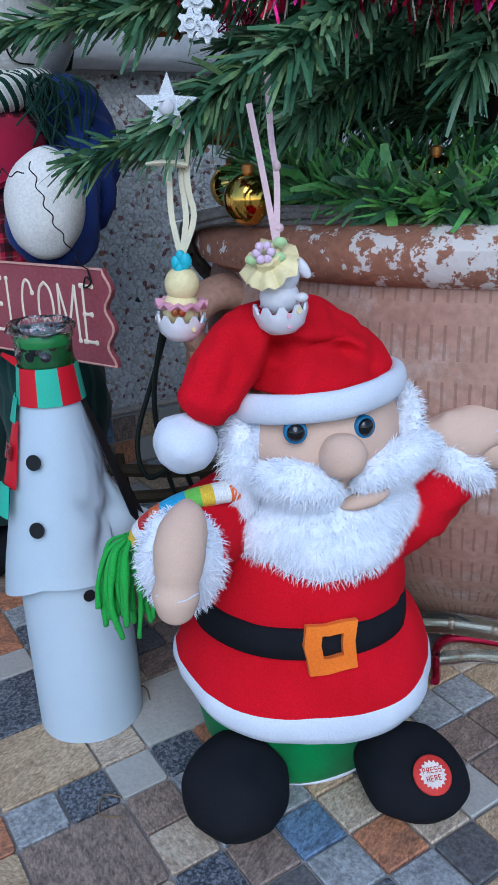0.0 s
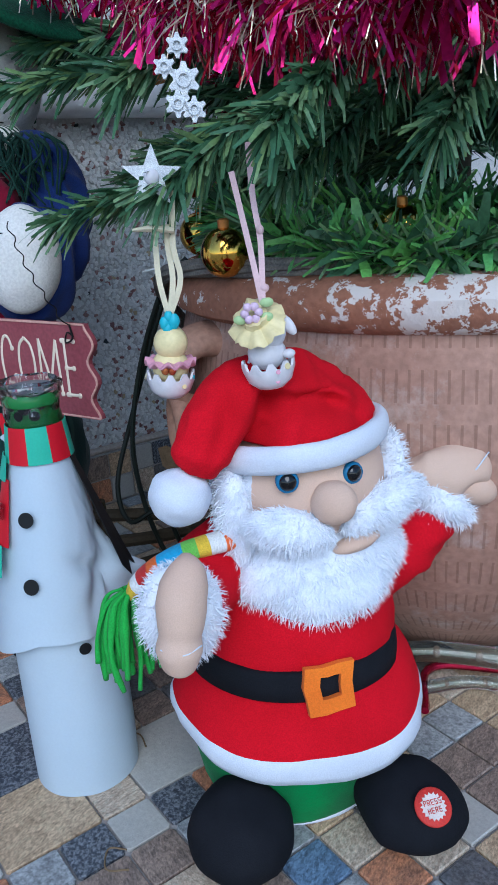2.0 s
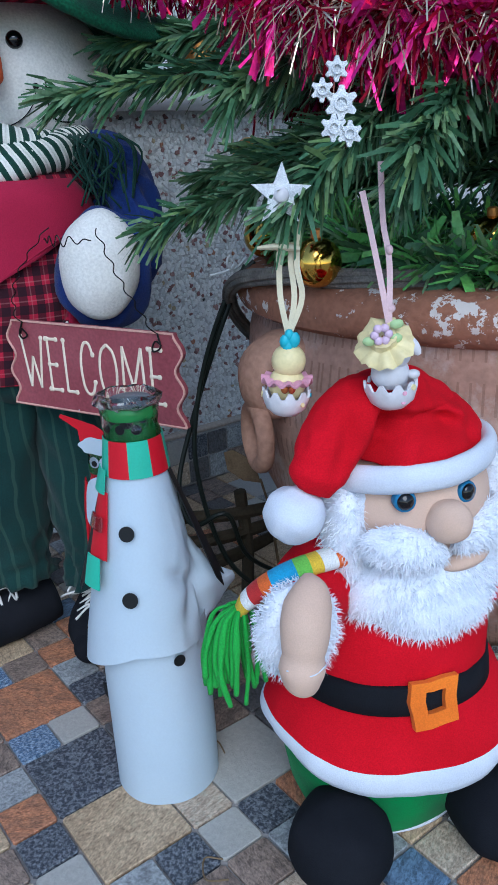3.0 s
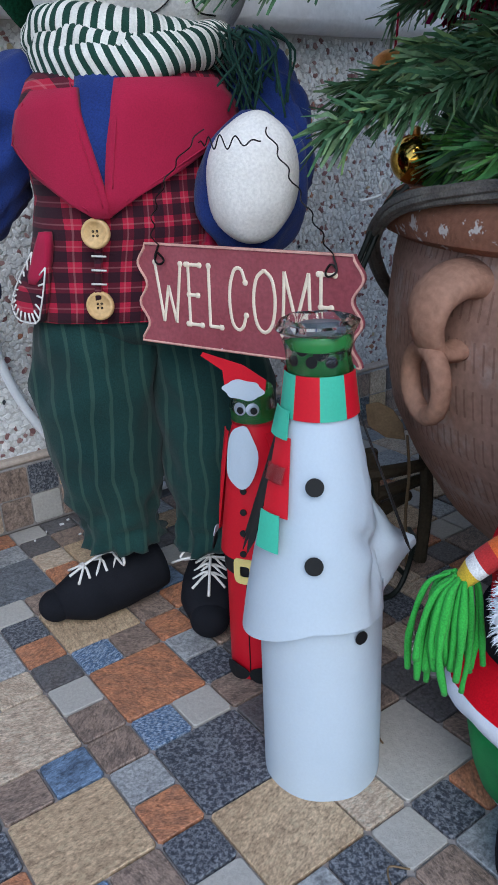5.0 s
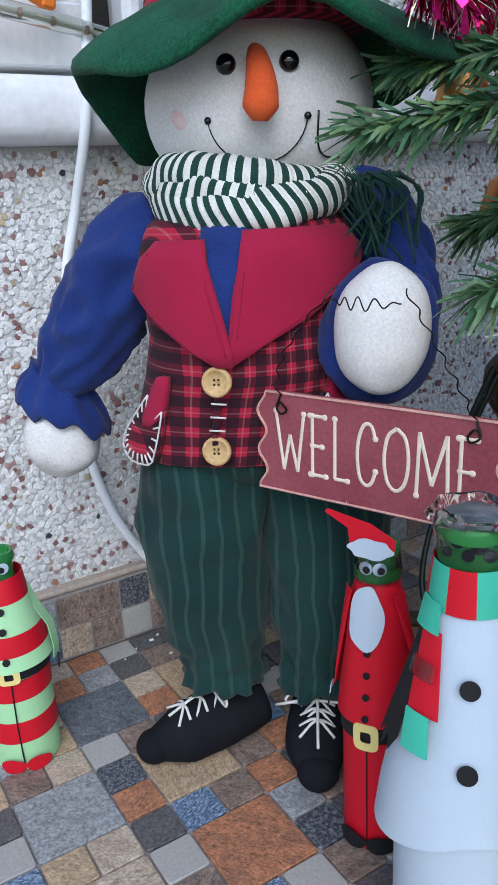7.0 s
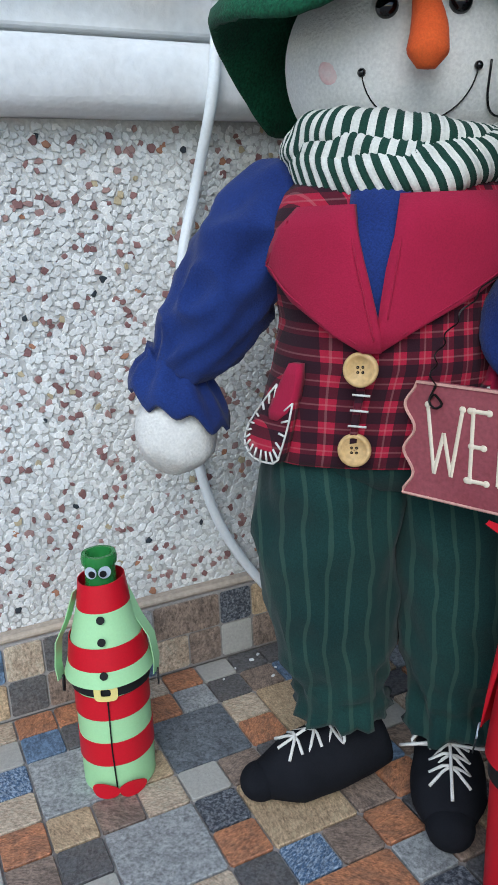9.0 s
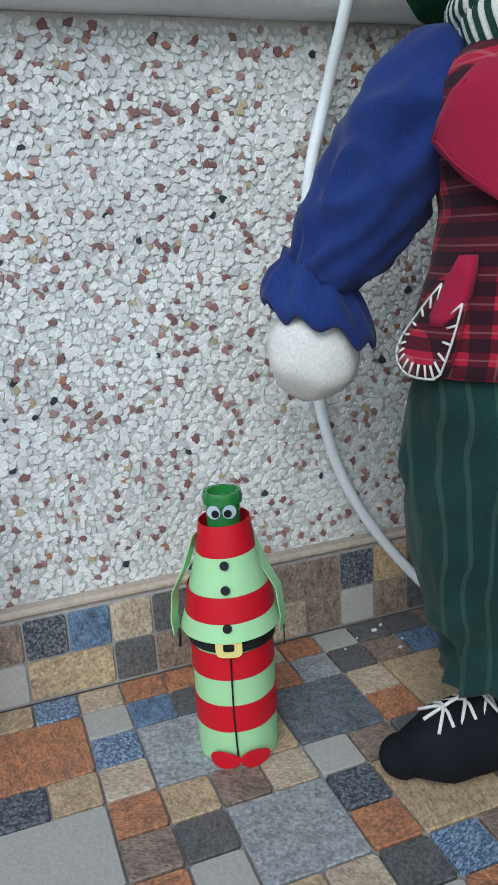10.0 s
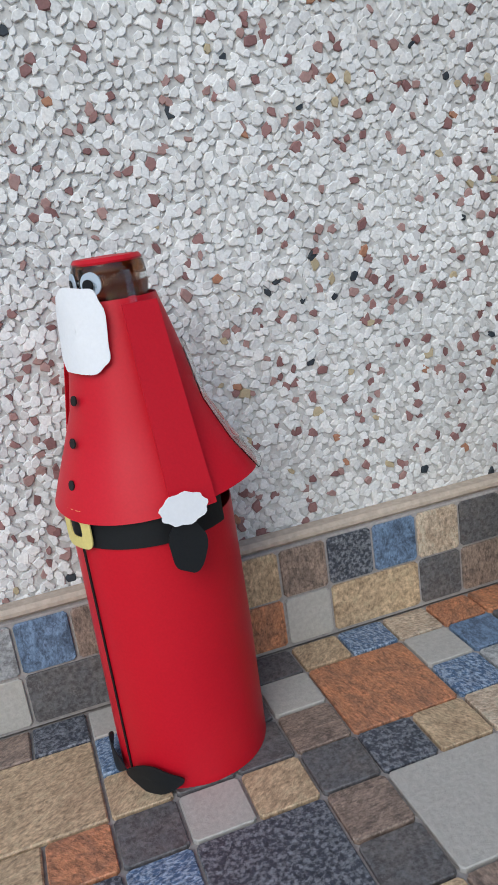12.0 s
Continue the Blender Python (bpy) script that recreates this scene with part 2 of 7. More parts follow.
cream_paint = mat("cream_paint", (0.78, 0.69, 0.55), 0.6, (0.7, 0.6, 0.46), 40, 600, 0.1, 0.05)
sign_wood = mat("mauve_red_paint", (0.29, 0.075, 0.09), 0.5, (0.23, 0.05, 0.063), 18, 300, 0.25, 0.15)
sign_edge = mat("worn_pale_edge", (0.62, 0.36, 0.3), 0.7, (0.5, 0.26, 0.22), 40, 400, 0.2, 0.15)
wire_black = mat("black_wire", (0.015, 0.014, 0.014), 0.4, None, 40, 300, 0.05, 0.1, metal=0.6)
plastic_white = mat("white_plastic", (0.82, 0.86, 0.88), 0.35, (0.76, 0.8, 0.82), 9, 300, 0.05, 0.04)
paint_white = mat("old_white_paint", (0.8, 0.82, 0.83), 0.5, (0.7, 0.7, 0.69), 9, 120, 0.5, 0.05, bump_size=0.002)
blue_fleece = mat("navy_fleece", (0.014, 0.036, 0.17), 0.95, (0.008, 0.022, 0.12), 14, 700, 0.6, 0.25, sheen=0.1)
crimson_felt = mat("crimson_felt", (0.38, 0.011, 0.052), 0.92, (0.32, 0.009, 0.042), 14, 800, 0.35, 0.1, sheen=0.05)
cream_fleece = mat("cream_fleece", (0.72, 0.71, 0.68), 0.95, (0.66, 0.65, 0.61), 14, 420, 0.8, 0.1, sheen=0.05)
hat_green = mat("bottle_green_felt", (0.009, 0.09, 0.042), 0.95, (0.005, 0.055, 0.026), 30, 420, 0.9, 0.4, sheen=0.05)
carrot = mat("orange_nose_felt", (0.62, 0.1, 0.02), 0.9, (0.5, 0.06, 0.012), 30, 700, 0.5, 0.12, sheen=0.05)
wood_button = mat("pale_wood", (0.62, 0.42, 0.2), 0.5, (0.5, 0.32, 0.13), 60, 300, 0.15, 0.15)
thread_white = mat("white_thread", (0.75, 0.74, 0.7), 0.9, None, 50, 900, 0.4, 0.1)
blush = mat("pink_blush_felt", (0.72, 0.42, 0.42), 0.95, (0.76, 0.66, 0.62), 60, 500, 0.4, 0.05)
terracotta = mat("terracotta", (0.45, 0.26, 0.18), 0.85, (0.34, 0.18, 0.12), 9, 160, 0.5, 0.15, bump_size=0.002)
pot_soil = mat("dark_soil", (0.03, 0.022, 0.016), 0.95, None, 20, 200, 0.8, 0.3, bump_size=0.004)
mortar = mat("pale_mortar", (0.58, 0.58, 0.56), 0.95, (0.48, 0.48, 0.47), 10, 250, 0.6, 0.12, bump_size=0.002)
cement = mat("warm_cement", (0.5, 0.42, 0.34), 0.95, (0.42, 0.36, 0.3), 8, 200, 0.5, 0.12, bump_size=0.002)
grout = mat("grey_grout", (0.36, 0.34, 0.325), 0.95, (0.27, 0.25, 0.235), 8, 250, 0.5, 0.15)
needle = mat("dark_green_needles", (0.055, 0.14, 0.075), 0.35, (0.075, 0.165, 0.07), 25, 300, 0.05, 0.2)
needle_light = mat("pale_green_needles", (0.17, 0.28, 0.1), 0.4, (0.15, 0.25, 0.16), 25, 300, 0.05, 0.2)
garland_green = mat("garland_blades", (0.2, 0.48, 0.1), 0.35, (0.1, 0.34, 0.12), 25, 300, 0.05, 0.2)
bark = mat("brown_twisted_wire", (0.05, 0.04, 0.025), 0.8, None, 40, 300, 0.4, 0.2)
tinsel_pink = mat("magenta_foil", (0.75, 0.02, 0.26), 0.22, (0.5, 0.012, 0.1), 60, 300, 0.1, 0.2, metal=0.7)
tinsel_red = mat("red_foil", (0.42, 0.01, 0.05), 0.25, (0.3, 0.006, 0.02), 60, 300, 0.1, 0.2, metal=0.7)
tinsel_gold = mat("straw_gold_foil", (0.75, 0.62, 0.42), 0.25, (0.85, 0.78, 0.66), 60, 300, 0.1, 0.2, metal=0.7)
gold = mat("polished_gold", (0.8, 0.5, 0.1), 0.12, (0.7, 0.4, 0.06), 20, 200, 0.03, 0.1, metal=1.0)
bell_gold = mat("worn_gold_paint", (0.55, 0.3, 0.07), 0.35, (0.4, 0.06, 0.03), 22, 300, 0.15, 0.15, metal=0.6)
glitter_white = mat("white_glitter_foam", (0.75, 0.77, 0.78), 0.6, (0.6, 0.63, 0.66), 200, 1500, 0.6, 0.25)
ribbon_cream = mat("cream_ribbon", (0.75, 0.68, 0.48), 0.5, None, 40, 900, 0.2, 0.06)
ribbon_pink = mat("pale_pink_ribbon", (0.72, 0.5, 0.52), 0.5, None, 40, 900, 0.2, 0.06)
egg_shell = mat("painted_white_resin", (0.76, 0.74, 0.77), 0.35, None, 60, 300, 0.1, 0.04)
chick_yellow = mat("pale_yellow_resin", (0.8, 0.68, 0.36), 0.4, None, 60, 300, 0.1, 0.05)
resin_pink = mat("pink_resin", (0.72, 0.35, 0.45), 0.4, None, 60, 300, 0.1, 0.05)
resin_blue = mat("turquoise_resin", (0.06, 0.45, 0.55), 0.4, None, 60, 300, 0.1, 0.05)
resin_green = mat("pale_green_resin", (0.45, 0.62, 0.3), 0.4, None, 60, 300, 0.1, 0.05)
cable_dark = mat("dark_green_cable", (0.012, 0.018, 0.014), 0.45, None, 30, 300, 0.05, 0.1)
dry_leaf = mat("dry_leaf", (0.2, 0.14, 0.08), 0.85, (0.13, 0.09, 0.05), 40, 400, 0.4, 0.2)
orange_plastic = mat("orange_plastic", (0.8, 0.2, 0.02), 0.4, None, 20, 300, 0.03, 0.05)


def glass(name, color, rough=0.03, clear=1.0):
    m = bpy.data.materials.new(name)
    m.use_nodes = True
    b = m.node_tree.nodes["Principled BSDF"]
    b.inputs["Base Color"].default_value = (*color, 1)
    b.inputs["Transmission Weight"].default_value, b.inputs["Roughness"].default_value, b.inputs["IOR"].default_value = clear, rough, 1.45
    return m


green_glass = glass("green_bottle_glass", (0.06, 0.36, 0.09), 0.05, 0.5)
brown_glass = glass("brown_bottle_glass", (0.35, 0.12, 0.04))
clear_film = glass("clear_film", (0.9, 0.93, 0.93), 0.08)
clear_hose = glass("clear_pvc_tube", (0.8, 0.84, 0.78), 0.12)
window_glass = glass("window_glass", (0.9, 0.93, 0.95), 0.02)

# checks, stripes and crusts that belong to a surface
tartan = mat("red_tartan", (0.4, 0.012, 0.042), 0.95, (0.34, 0.01, 0.036), 14, 800, 0.3, 0.12, sheen=0.05)
u = coords(tartan)
across = math_node(tartan, "ADD", u[0], math_node(tartan, "MULTIPLY", u[1], 0.6))
PITCH = 0.0185
for axis in (across, u[2]):
    w = math_node(tartan, "FRACT", math_node(tartan, "DIVIDE", math_node(tartan, "ADD", axis, 3.0), PITCH))
    dark = math_node(tartan, "MULTIPLY", math_node(tartan, "LESS_THAN", w, 0.5), 0.8)
    tint_by(tartan, dark, (0.012, 0.006, 0.012))
for axis in (across, u[2]):
    w = math_node(tartan, "FRACT", math_node(tartan, "DIVIDE", math_node(tartan, "ADD", axis, 3.0), PITCH))
    thin = math_node(tartan, "MULTIPLY", math_node(tartan, "LESS_THAN", math_node(tartan, "ABSOLUTE", math_node(tartan, "SUBTRACT", w, 0.72)), 0.035), 0.17)
    tint_by(tartan, thin, (0.6, 0.3, 0.3))

trouser = mat("dark_green_stripe", (0.009, 0.04, 0.035), 0.95, (0.005, 0.026, 0.025), 10, 800, 0.3, 0.25, sheen=0.08)
u = coords(trouser)
creases = node(trouser, "ShaderNodeTexNoise", Scale=11.0, Detail=2.0)
tc4 = trouser.node_tree.nodes.new("ShaderNodeTexCoord")
trouser.node_tree.links.new(tc4.outputs["Object"], creases.inputs["Vector"])
bent = math_node(trouser, "MULTIPLY_ADD", creases.outputs[0], 0.025, u[0])
w = math_node(trouser, "FRACT", math_node(trouser, "DIVIDE", math_node(trouser, "ADD", bent, 3.0), 0.017))
tint_by(trouser, math_node(trouser, "MULTIPLY", math_node(trouser, "LESS_THAN", math_node(trouser, "ABSOLUTE", math_node(trouser, "SUBTRACT", w, 0.5)), 0.1), 0.34), (0.055, 0.11, 0.08))

knit_dark = mat("dark_green_knit", (0.012, 0.05, 0.035), 0.95, None, 30, 600, 0.7, 0.2, sheen=0.05)
knit_white = mat("cream_knit", (0.72, 0.72, 0.66), 0.95, None, 30, 600, 0.7, 0.1, sheen=0.05)

rim_crust = mat("limewashed_terracotta", (0.34, 0.15, 0.09), 0.9, (0.27, 0.12, 0.075), 9, 160, 0.6, 0.15, bump_size=0.003)
n1 = node(rim_crust, "ShaderNodeTexNoise", Scale=48.0, Detail=8.0, Roughness=0.7)
tc1 = rim_crust.node_tree.nodes.new("ShaderNodeTexCoord")
rim_crust.node_tree.links.new(tc1.outputs["Object"], n1.inputs["Vector"])
u = coords(rim_crust)
side_share = node(rim_crust, "ShaderNodeMapRange")
side_share.inputs[1].default_value, side_share.inputs[2].default_value, side_share.inputs[3].default_value, side_share.inputs[4].default_value = -0.05, -0.26, -0.09, 0.1
side_share.clamp = True
rim_crust.node_tree.links.new(u[1], side_share.inputs[0])
cut = math_node(rim_crust, "GREATER_THAN", math_node(rim_crust, "ADD", n1.outputs[0], side_share.outputs[0]), 0.52)
tint_by(rim_crust, cut, (0.66, 0.6, 0.56))

# ---- structure: wall, sill, window ----
WALL_Y, FRONT_Y, SILL_Z = 1.552, 1.53, 0.86
b = Mesh()
b.box((0.3, WALL_Y + 0.11, 0.43), (5.0, 0.2, 0.86), 0, bevel=0.001)
wall = tagged(b.make("wall_north", [mortar]), "pale mortar wall dashed with white and brown pebbles", "wall", kind="structure")
b = Mesh()
b.box((1.72, WALL_Y + 0.11, 1.5), (2.16, 0.2, 1.28), 0, bevel=0.001)
tagged(b.make("wall_pier", [mortar]), "pebble-dashed wall pier beside the window", "wall", kind="structure")


def pebbles(name, x0, x1, z0, z1, step, seed, parent):
    """Small flat stones pressed into the mortar, each one an island of its own."""
    rnd = np.random.RandomState(seed)
    nx, nz = int((x1 - x0) / step), int((z1 - z0) / (step * 0.87))
    gx, gz = np.meshgrid(np.arange(nx), np.arange(nz))
    cx = (x0 + (gx + 0.5 * (gz % 2) + rnd.uniform(-0.36, 0.36, gx.shape)) * step).ravel()
    cz = (z0 + (gz + rnd.uniform(-0.36, 0.36, gx.shape)) * step * 0.87).ravel()
    n, sides = len(cx), 6
    size = step * rnd.uniform(0.48, 0.84, n)
    stretch, turn, rise = rnd.uniform(0.55, 1.0, n), rnd.uniform(0, 6.28, n), rnd.uniform(0.16, 0.36, n) * step
    ang = np.arange(sides) / sides * 2 * np.pi + rnd.uniform(-0.4, 0.4, (n, sides))
    rad = rnd.uniform(0.72, 1.15, (n, sides))
    tilt = rnd.uniform(-0.13, 0.13, (n, 2))
    rows = []
    for share, height in ((1.0, -0.5), (0.97, 0.66), (0.8, 1.0)):
        lx, lz = np.cos(ang) * rad * share, np.sin(ang) * rad * share * stretch[:, None]
        px = (lx * np.cos(turn)[:, None] - lz * np.sin(turn)[:, None]) * size[:, None]
        pz = (lx * np.sin(turn)[:, None] + lz * np.cos(turn)[:, None]) * size[:, None]
        h = rise[:, None] * height + (px * tilt[:, :1] + pz * tilt[:, 1:]) * (height > 0)
        rows.append(np.stack([cx[:, None] + px, WALL_Y + 0.011 - h - 0.001, cz[:, None] + pz], -1))
    v = np.stack(rows, 1).reshape(-1, 3) * K
    base = np.arange(n)[:, None, None] * 3 * sides
    j = np.arange(sides)
    k = (j + 1) % sides
    quads = np.concatenate([np.stack([r * sides + j, r * sides + k, (r + 1) * sides + k, (r + 1) * sides + j], -1) for r in (0, 1)])
    faces = (base + quads[None]).reshape(-1, 4).tolist() + (base[:, 0] + 2 * sides + j[None]).tolist()
    data = bpy.data.meshes.new(name)
    data.from_pydata(v.tolist(), [], faces)
    data.materials.append(pebble)
    data.polygons.foreach_set("use_smooth", [False] * len(faces))
    data.update()
    ob = new(name, data)
    ob.parent = parent
    return tagged(ob, "white, pinkish and brown stone chips", kind="stuff")


pebble = mat("stone_chips", (0.66, 0.65, 0.63), 0.6, (0.58, 0.57, 0.56), 6, 500, 0.3, 0.1, bump_size=0.001)
nt = pebble.node_tree
geo = nt.nodes.new("ShaderNodeNewGeometry")
ramp = nt.nodes.new("ShaderNodeValToRGB")
ramp.color_ramp.interpolation = "CONSTANT"
stops = [(0.0, (0.78, 0.79, 0.78)), (0.3, (0.71, 0.72, 0.71)), (0.55, (0.82, 0.82, 0.8)), (0.78, (0.64, 0.64, 0.63)), (0.88, (0.3, 0.165, 0.155)), (0.91, (0.38, 0.24, 0.22)),
         (0.945, (0.24, 0.125, 0.12)), (0.98, (0.42, 0.21, 0.13)), (0.987, (0.48, 0.4, 0.26)), (0.996, (0.04, 0.05, 0.06))]
for i, (p, c) in enumerate(stops):
    e = ramp.color_ramp.elements[i] if i < 2 else ramp.color_ramp.elements.new(p)
    e.position, e.color = p, (*c, 1)
nt.links.new(geo.outputs["Random Per Island"], ramp.inputs[0])
mixer = nt.nodes[pebble["mix"]]
nt.links.new(ramp.outputs[0], mixer.inputs[6])
dull = nt.nodes.new("ShaderNodeHueSaturation")
dull.inputs["Value"].default_value = 0.85
nt.links.new(ramp.outputs[0], dull.inputs["Color"])
nt.links.new(dull.outputs[0], mixer.inputs[7])
pebbles("stone_chips", -1.1, 1.6, 0.135, SILL_Z, 0.0101, 4, wall)
pebbles("stone_chips", 0.66, 1.6, 0.95, 1.5, 0.0101, 6, bpy.data.objects["wall_pier"])

b = Mesh()
b.box((0.3, WALL_Y - 0.003, 0.131), (5.0, 0.024, 0.012), 0, bevel=0.004)
tagged(b.make("trim", [cement]), "warm cement fillet above the skirting tiles", "trim", kind="structure")
b = Mesh()
prof = [(WALL_Y + 0.2, SILL_Z), (WALL_Y - 0.032, SILL_Z), (WALL_Y - 0.046, SILL_Z + 0.006), (WALL_Y - 0.054, SILL_Z + 0.022), (WALL_Y - 0.056, SILL_Z + 0.06),
        (WALL_Y - 0.05, SILL_Z + 0.082), (WALL_Y - 0.038, SILL_Z + 0.092), (WALL_Y + 0.2, SILL_Z + 0.1)]
b.rings([[(-2.2 + 0.1 * i, y + 0.0025 * noise.noise(Vector((i * 0.7, y * 30, z * 30))), z + 0.002 * noise.noise(Vector((i, z * 40, 3)))) for y, z in prof] for i in range(51)], 0)
tagged(b.make("window_sill", [paint_white]), "thick rounded sill in flaking white paint", "sill", kind="structure")

window = thing("window_1", place(0.0, WALL_Y, SILL_Z + 0.1), "white window with a bug screen and striped curtain", "window", kind="structure")


def part_box(name, c, size, material, parent, bevel=0.003, label="", rot=(0, 0, 0)):
    b = Mesh()
    b.box(c, size, 0, rot, bevel)
    return b.make(name, [material], parent, label)


part_box("lower_rail", (-0.45, 0.02, 0.05), (1.6, 0.07, 0.088), paint_white, window)
part_box("stile", (0.303, 0.022, 0.52), (0.02, 0.06, 0.85), paint_white, window)
part_box("stile", (0.34, 0.035, 0.52), (0.05, 0.04, 0.85), paint_white, window)
part_box("post", (0.425, 0.01, 0.47), (0.036, 0.06, 0.95), paint_white, window, 0.012)
part_box("jamb", (0.54, 0.06, 0.47), (0.2, 0.12, 0.95), paint_white, window)
part_box("sash_rail", (-0.45, 0.03, 0.102), (1.45, 0.03, 0.014), plastic_white, window)
screen = mat("grey_bug_screen", (0.12, 0.12, 0.12), 0.7, None, 20, 300, 0.1, 0.1)
nt = screen.node_tree
u = coords(screen)
hole = None
for axis in (u[0], u[2]):
    w = math_node(screen, "GREATER_THAN", math_node(screen, "FRACT", math_node(screen, "DIVIDE", math_node(screen, "ADD", axis, 3.0), 0.0024)), 0.3)
    hole = w if hole is None else math_node(screen, "MULTIPLY", hole, w)
nt.links.new(math_node(screen, "SUBTRACT", 1.0, hole), nt.nodes["Principled BSDF"].inputs["Alpha"])
part_box("bug_screen", (-0.45, 0.045, 0.53), (1.44, 0.002, 0.84), screen, window, 0.0005)
part_box("pane", (-0.45, 0.075, 0.53), (1.44, 0.004, 0.84), window_glass, window, 0.0005).visible_shadow = False
curtain = mat("striped_curtain", (0.4, 0.3, 0.22), 0.9, (0.3, 0.22, 0.16), 6, 500, 0.3, 0.1)
u = coords(curtain)
tint_by(curtain, math_node(curtain, "LESS_THAN", math_node(curtain, "FRACT", math_node(curtain, "DIVIDE", math_node(curtain, "ADD", u[0], 3.0), 0.045)), 0.45), (0.16, 0.12, 0.1))
b = Mesh()
b.rings([[(-1.18 + 1.45 * i / 120, 0.13 + 0.02 * math.sin(i * 0.8) + d, z) for z, d in ((0.1, 0), (0.95, 0), (0.95, 0.004), (0.1, 0.004))] for i in range(121)], 0)
b.make("curtain", [curtain], window, "brown striped curtain behind the screen")
# dark sheet added behind the curtain in place of the unlit room's shade
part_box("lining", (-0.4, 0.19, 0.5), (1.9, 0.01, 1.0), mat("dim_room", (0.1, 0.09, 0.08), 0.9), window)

# ---- structure: skirting and floor ----
TILE_KINDS = {
    "o": ((0.38, 0.165, 0.085), (0.25, 0.13, 0.085)), "t": ((0.37, 0.275, 0.175), (0.29, 0.2, 0.125)), "b": ((0.22, 0.165, 0.13), (0.145, 0.112, 0.095)),
    "g": ((0.26, 0.27, 0.27), (0.19, 0.2, 0.21)), "w": ((0.47, 0.455, 0.415), (0.43, 0.42, 0.385)), "k": ((0.034, 0.039, 0.05), (0.22, 0.235, 0.255)),
    "u": ((0.12, 0.18, 0.265), (0.07, 0.1, 0.15)), "d": ((0.085, 0.085, 0.088), (0.13, 0.12, 0.115)), "c": ((0.4, 0.33, 0.25), (0.28, 0.19, 0.13)),
    "h": ((0.12, 0.135, 0.15), (0.09, 0.1, 0.115)), "s": ((0.045, 0.085, 0.15), (0.36, 0.44, 0.54)),
}
tile_mats = {}
for code, (one, two) in TILE_KINDS.items():
    one = tuple(c * (0.9 if code == "w" else 1.38) for c in one)
    two = tuple(c + (d - c) * (0.4 if code in "twgc" else 0.15) for c, d in zip(two, one))
    m = mat("glazed_stone_tile_" + code, one, 0.4, two, 42, 300, 0.4, 0.12 if code == "w" else 0.5, bump_size=0.0015)
    nt = m.node_tree
    tc2 = nt.nodes.new("ShaderNodeTexCoord")
    info = nt.nodes.new("ShaderNodeObjectInfo")
    geo2 = nt.nodes.new("ShaderNodeNewGeometry")
    shift = math_node(m, "MULTIPLY", math_node(m, "ADD", info.outputs["Random"], geo2.outputs["Random Per Island"]), 40.0)
    combine = nt.nodes.new("ShaderNodeCombineXYZ")
    nt.links.new(shift, combine.inputs[0])
    nt.links.new(shift, combine.inputs[2])
    stretchy = nt.nodes.new("ShaderNodeVectorMath")
    stretchy.operation = "MULTIPLY_ADD"
    sharp = [n for n in nt.nodes if n.type == "MAP_RANGE"][0]
    sharp.inputs[1].default_value, sharp.inputs[2].default_value = 0.4, 0.62
    stretchy.inputs[1].default_value = (1.9, 0.9, 0.9) if code in "tocb" else (1.8, 0.9, 1.0) if code in "su" else (1, 1, 1)
    spin = nt.nodes.new("ShaderNodeVectorRotate")
    spin.rotation_type = "Z_AXIS"
    nt.links.new(math_node(m, "MULTIPLY", info.outputs["Random"], 3.1), spin.inputs["Angle"])
    nt.links.new(tc2.outputs["Object"], spin.inputs["Vector"])
    nt.links.new(spin.outputs[0], stretchy.inputs[0])
    nt.links.new(combine.outputs[0], stretchy.inputs[2])
    rough_noise = [n for n in nt.nodes if n.type == "TEX_NOISE"]
    for n in rough_noise:
        nt.links.new(stretchy.outputs[0], n.inputs["Vector"])
        n.inputs["Roughness"].default_value = 0.68
    if code in "ks":
        rough_noise[0].inputs["Scale"].default_value = 330
        sharp.inputs[1].default_value, sharp.inputs[2].default_value = 0.45, 0.57
        rough_noise[0].inputs["Detail"].default_value = 6
    else:
        rough_noise[0].inputs["Detail"].default_value = 10
        rough_noise[0].inputs["Distortion"].default_value = 1.2
    if code not in "wks":
        pits = node(m, "ShaderNodeTexNoise", Scale=120.0, Detail=8.0, Roughness=0.75)
        nt.links.new(stretchy.outputs[0], pits.inputs["Vector"])
        tint_by(m, math_node(m, "MULTIPLY", math_node(m, "LESS_THAN", pits.outputs[0], 0.43), 0.3 if code in "tgc" else 0.55), tuple(c * 0.45 for c in two))
        tint_by(m, math_node(m, "MULTIPLY", math_node(m, "GREATER_THAN", pits.outputs[0], 0.56), 0.3), tuple(min(0.6, c * 1.35) for c in one))
    tile_mats[code] = m

# floor layout: each letter a stone look, capital letters at the far left corner of a double tile
U_X, U_Y, FLOOR_X0, FLOOR_Y0, GAP = 0.0594, 0.0598, -0.412, 1.481, 0.0032
TOP = 0.0
tile_meshes = {}


def tile_mesh(code, w, d, upright=False):
    key = (code, round(w, 4), round(d, 4), upright)
    if key not in tile_meshes:
        h, r, t = 0.006, 0.0032, 0.0009
        rings = []
        for inset, z in ((0, -h), (0, -t), (t, 0.0)):
            ring = []
            for sx, sy in ((-1, -1), (1, -1), (1, 1), (-1, 1)):
                x, y = sx * (w / 2 - inset), sy * (d / 2 - inset)
                p, q = (x - sx * r, y), (x, y - sy * r)
                ring += ([(p[0], p[1], z), (q[0], q[1], z)] if sx * sy < 0 else [(q[0], q[1], z), (p[0], p[1], z)])
            rings.append(ring)
        b = Mesh()
        b.rings(rings, 0, smooth=False, m=pose(0, 0, 0, 90, 0, 0) if upright else None)
        ob = b.make("tile", [tile_mats[code]])
        tile_meshes[key] = ob.data
        bpy.data.objects.remove(ob)
    return tile_meshes[key]
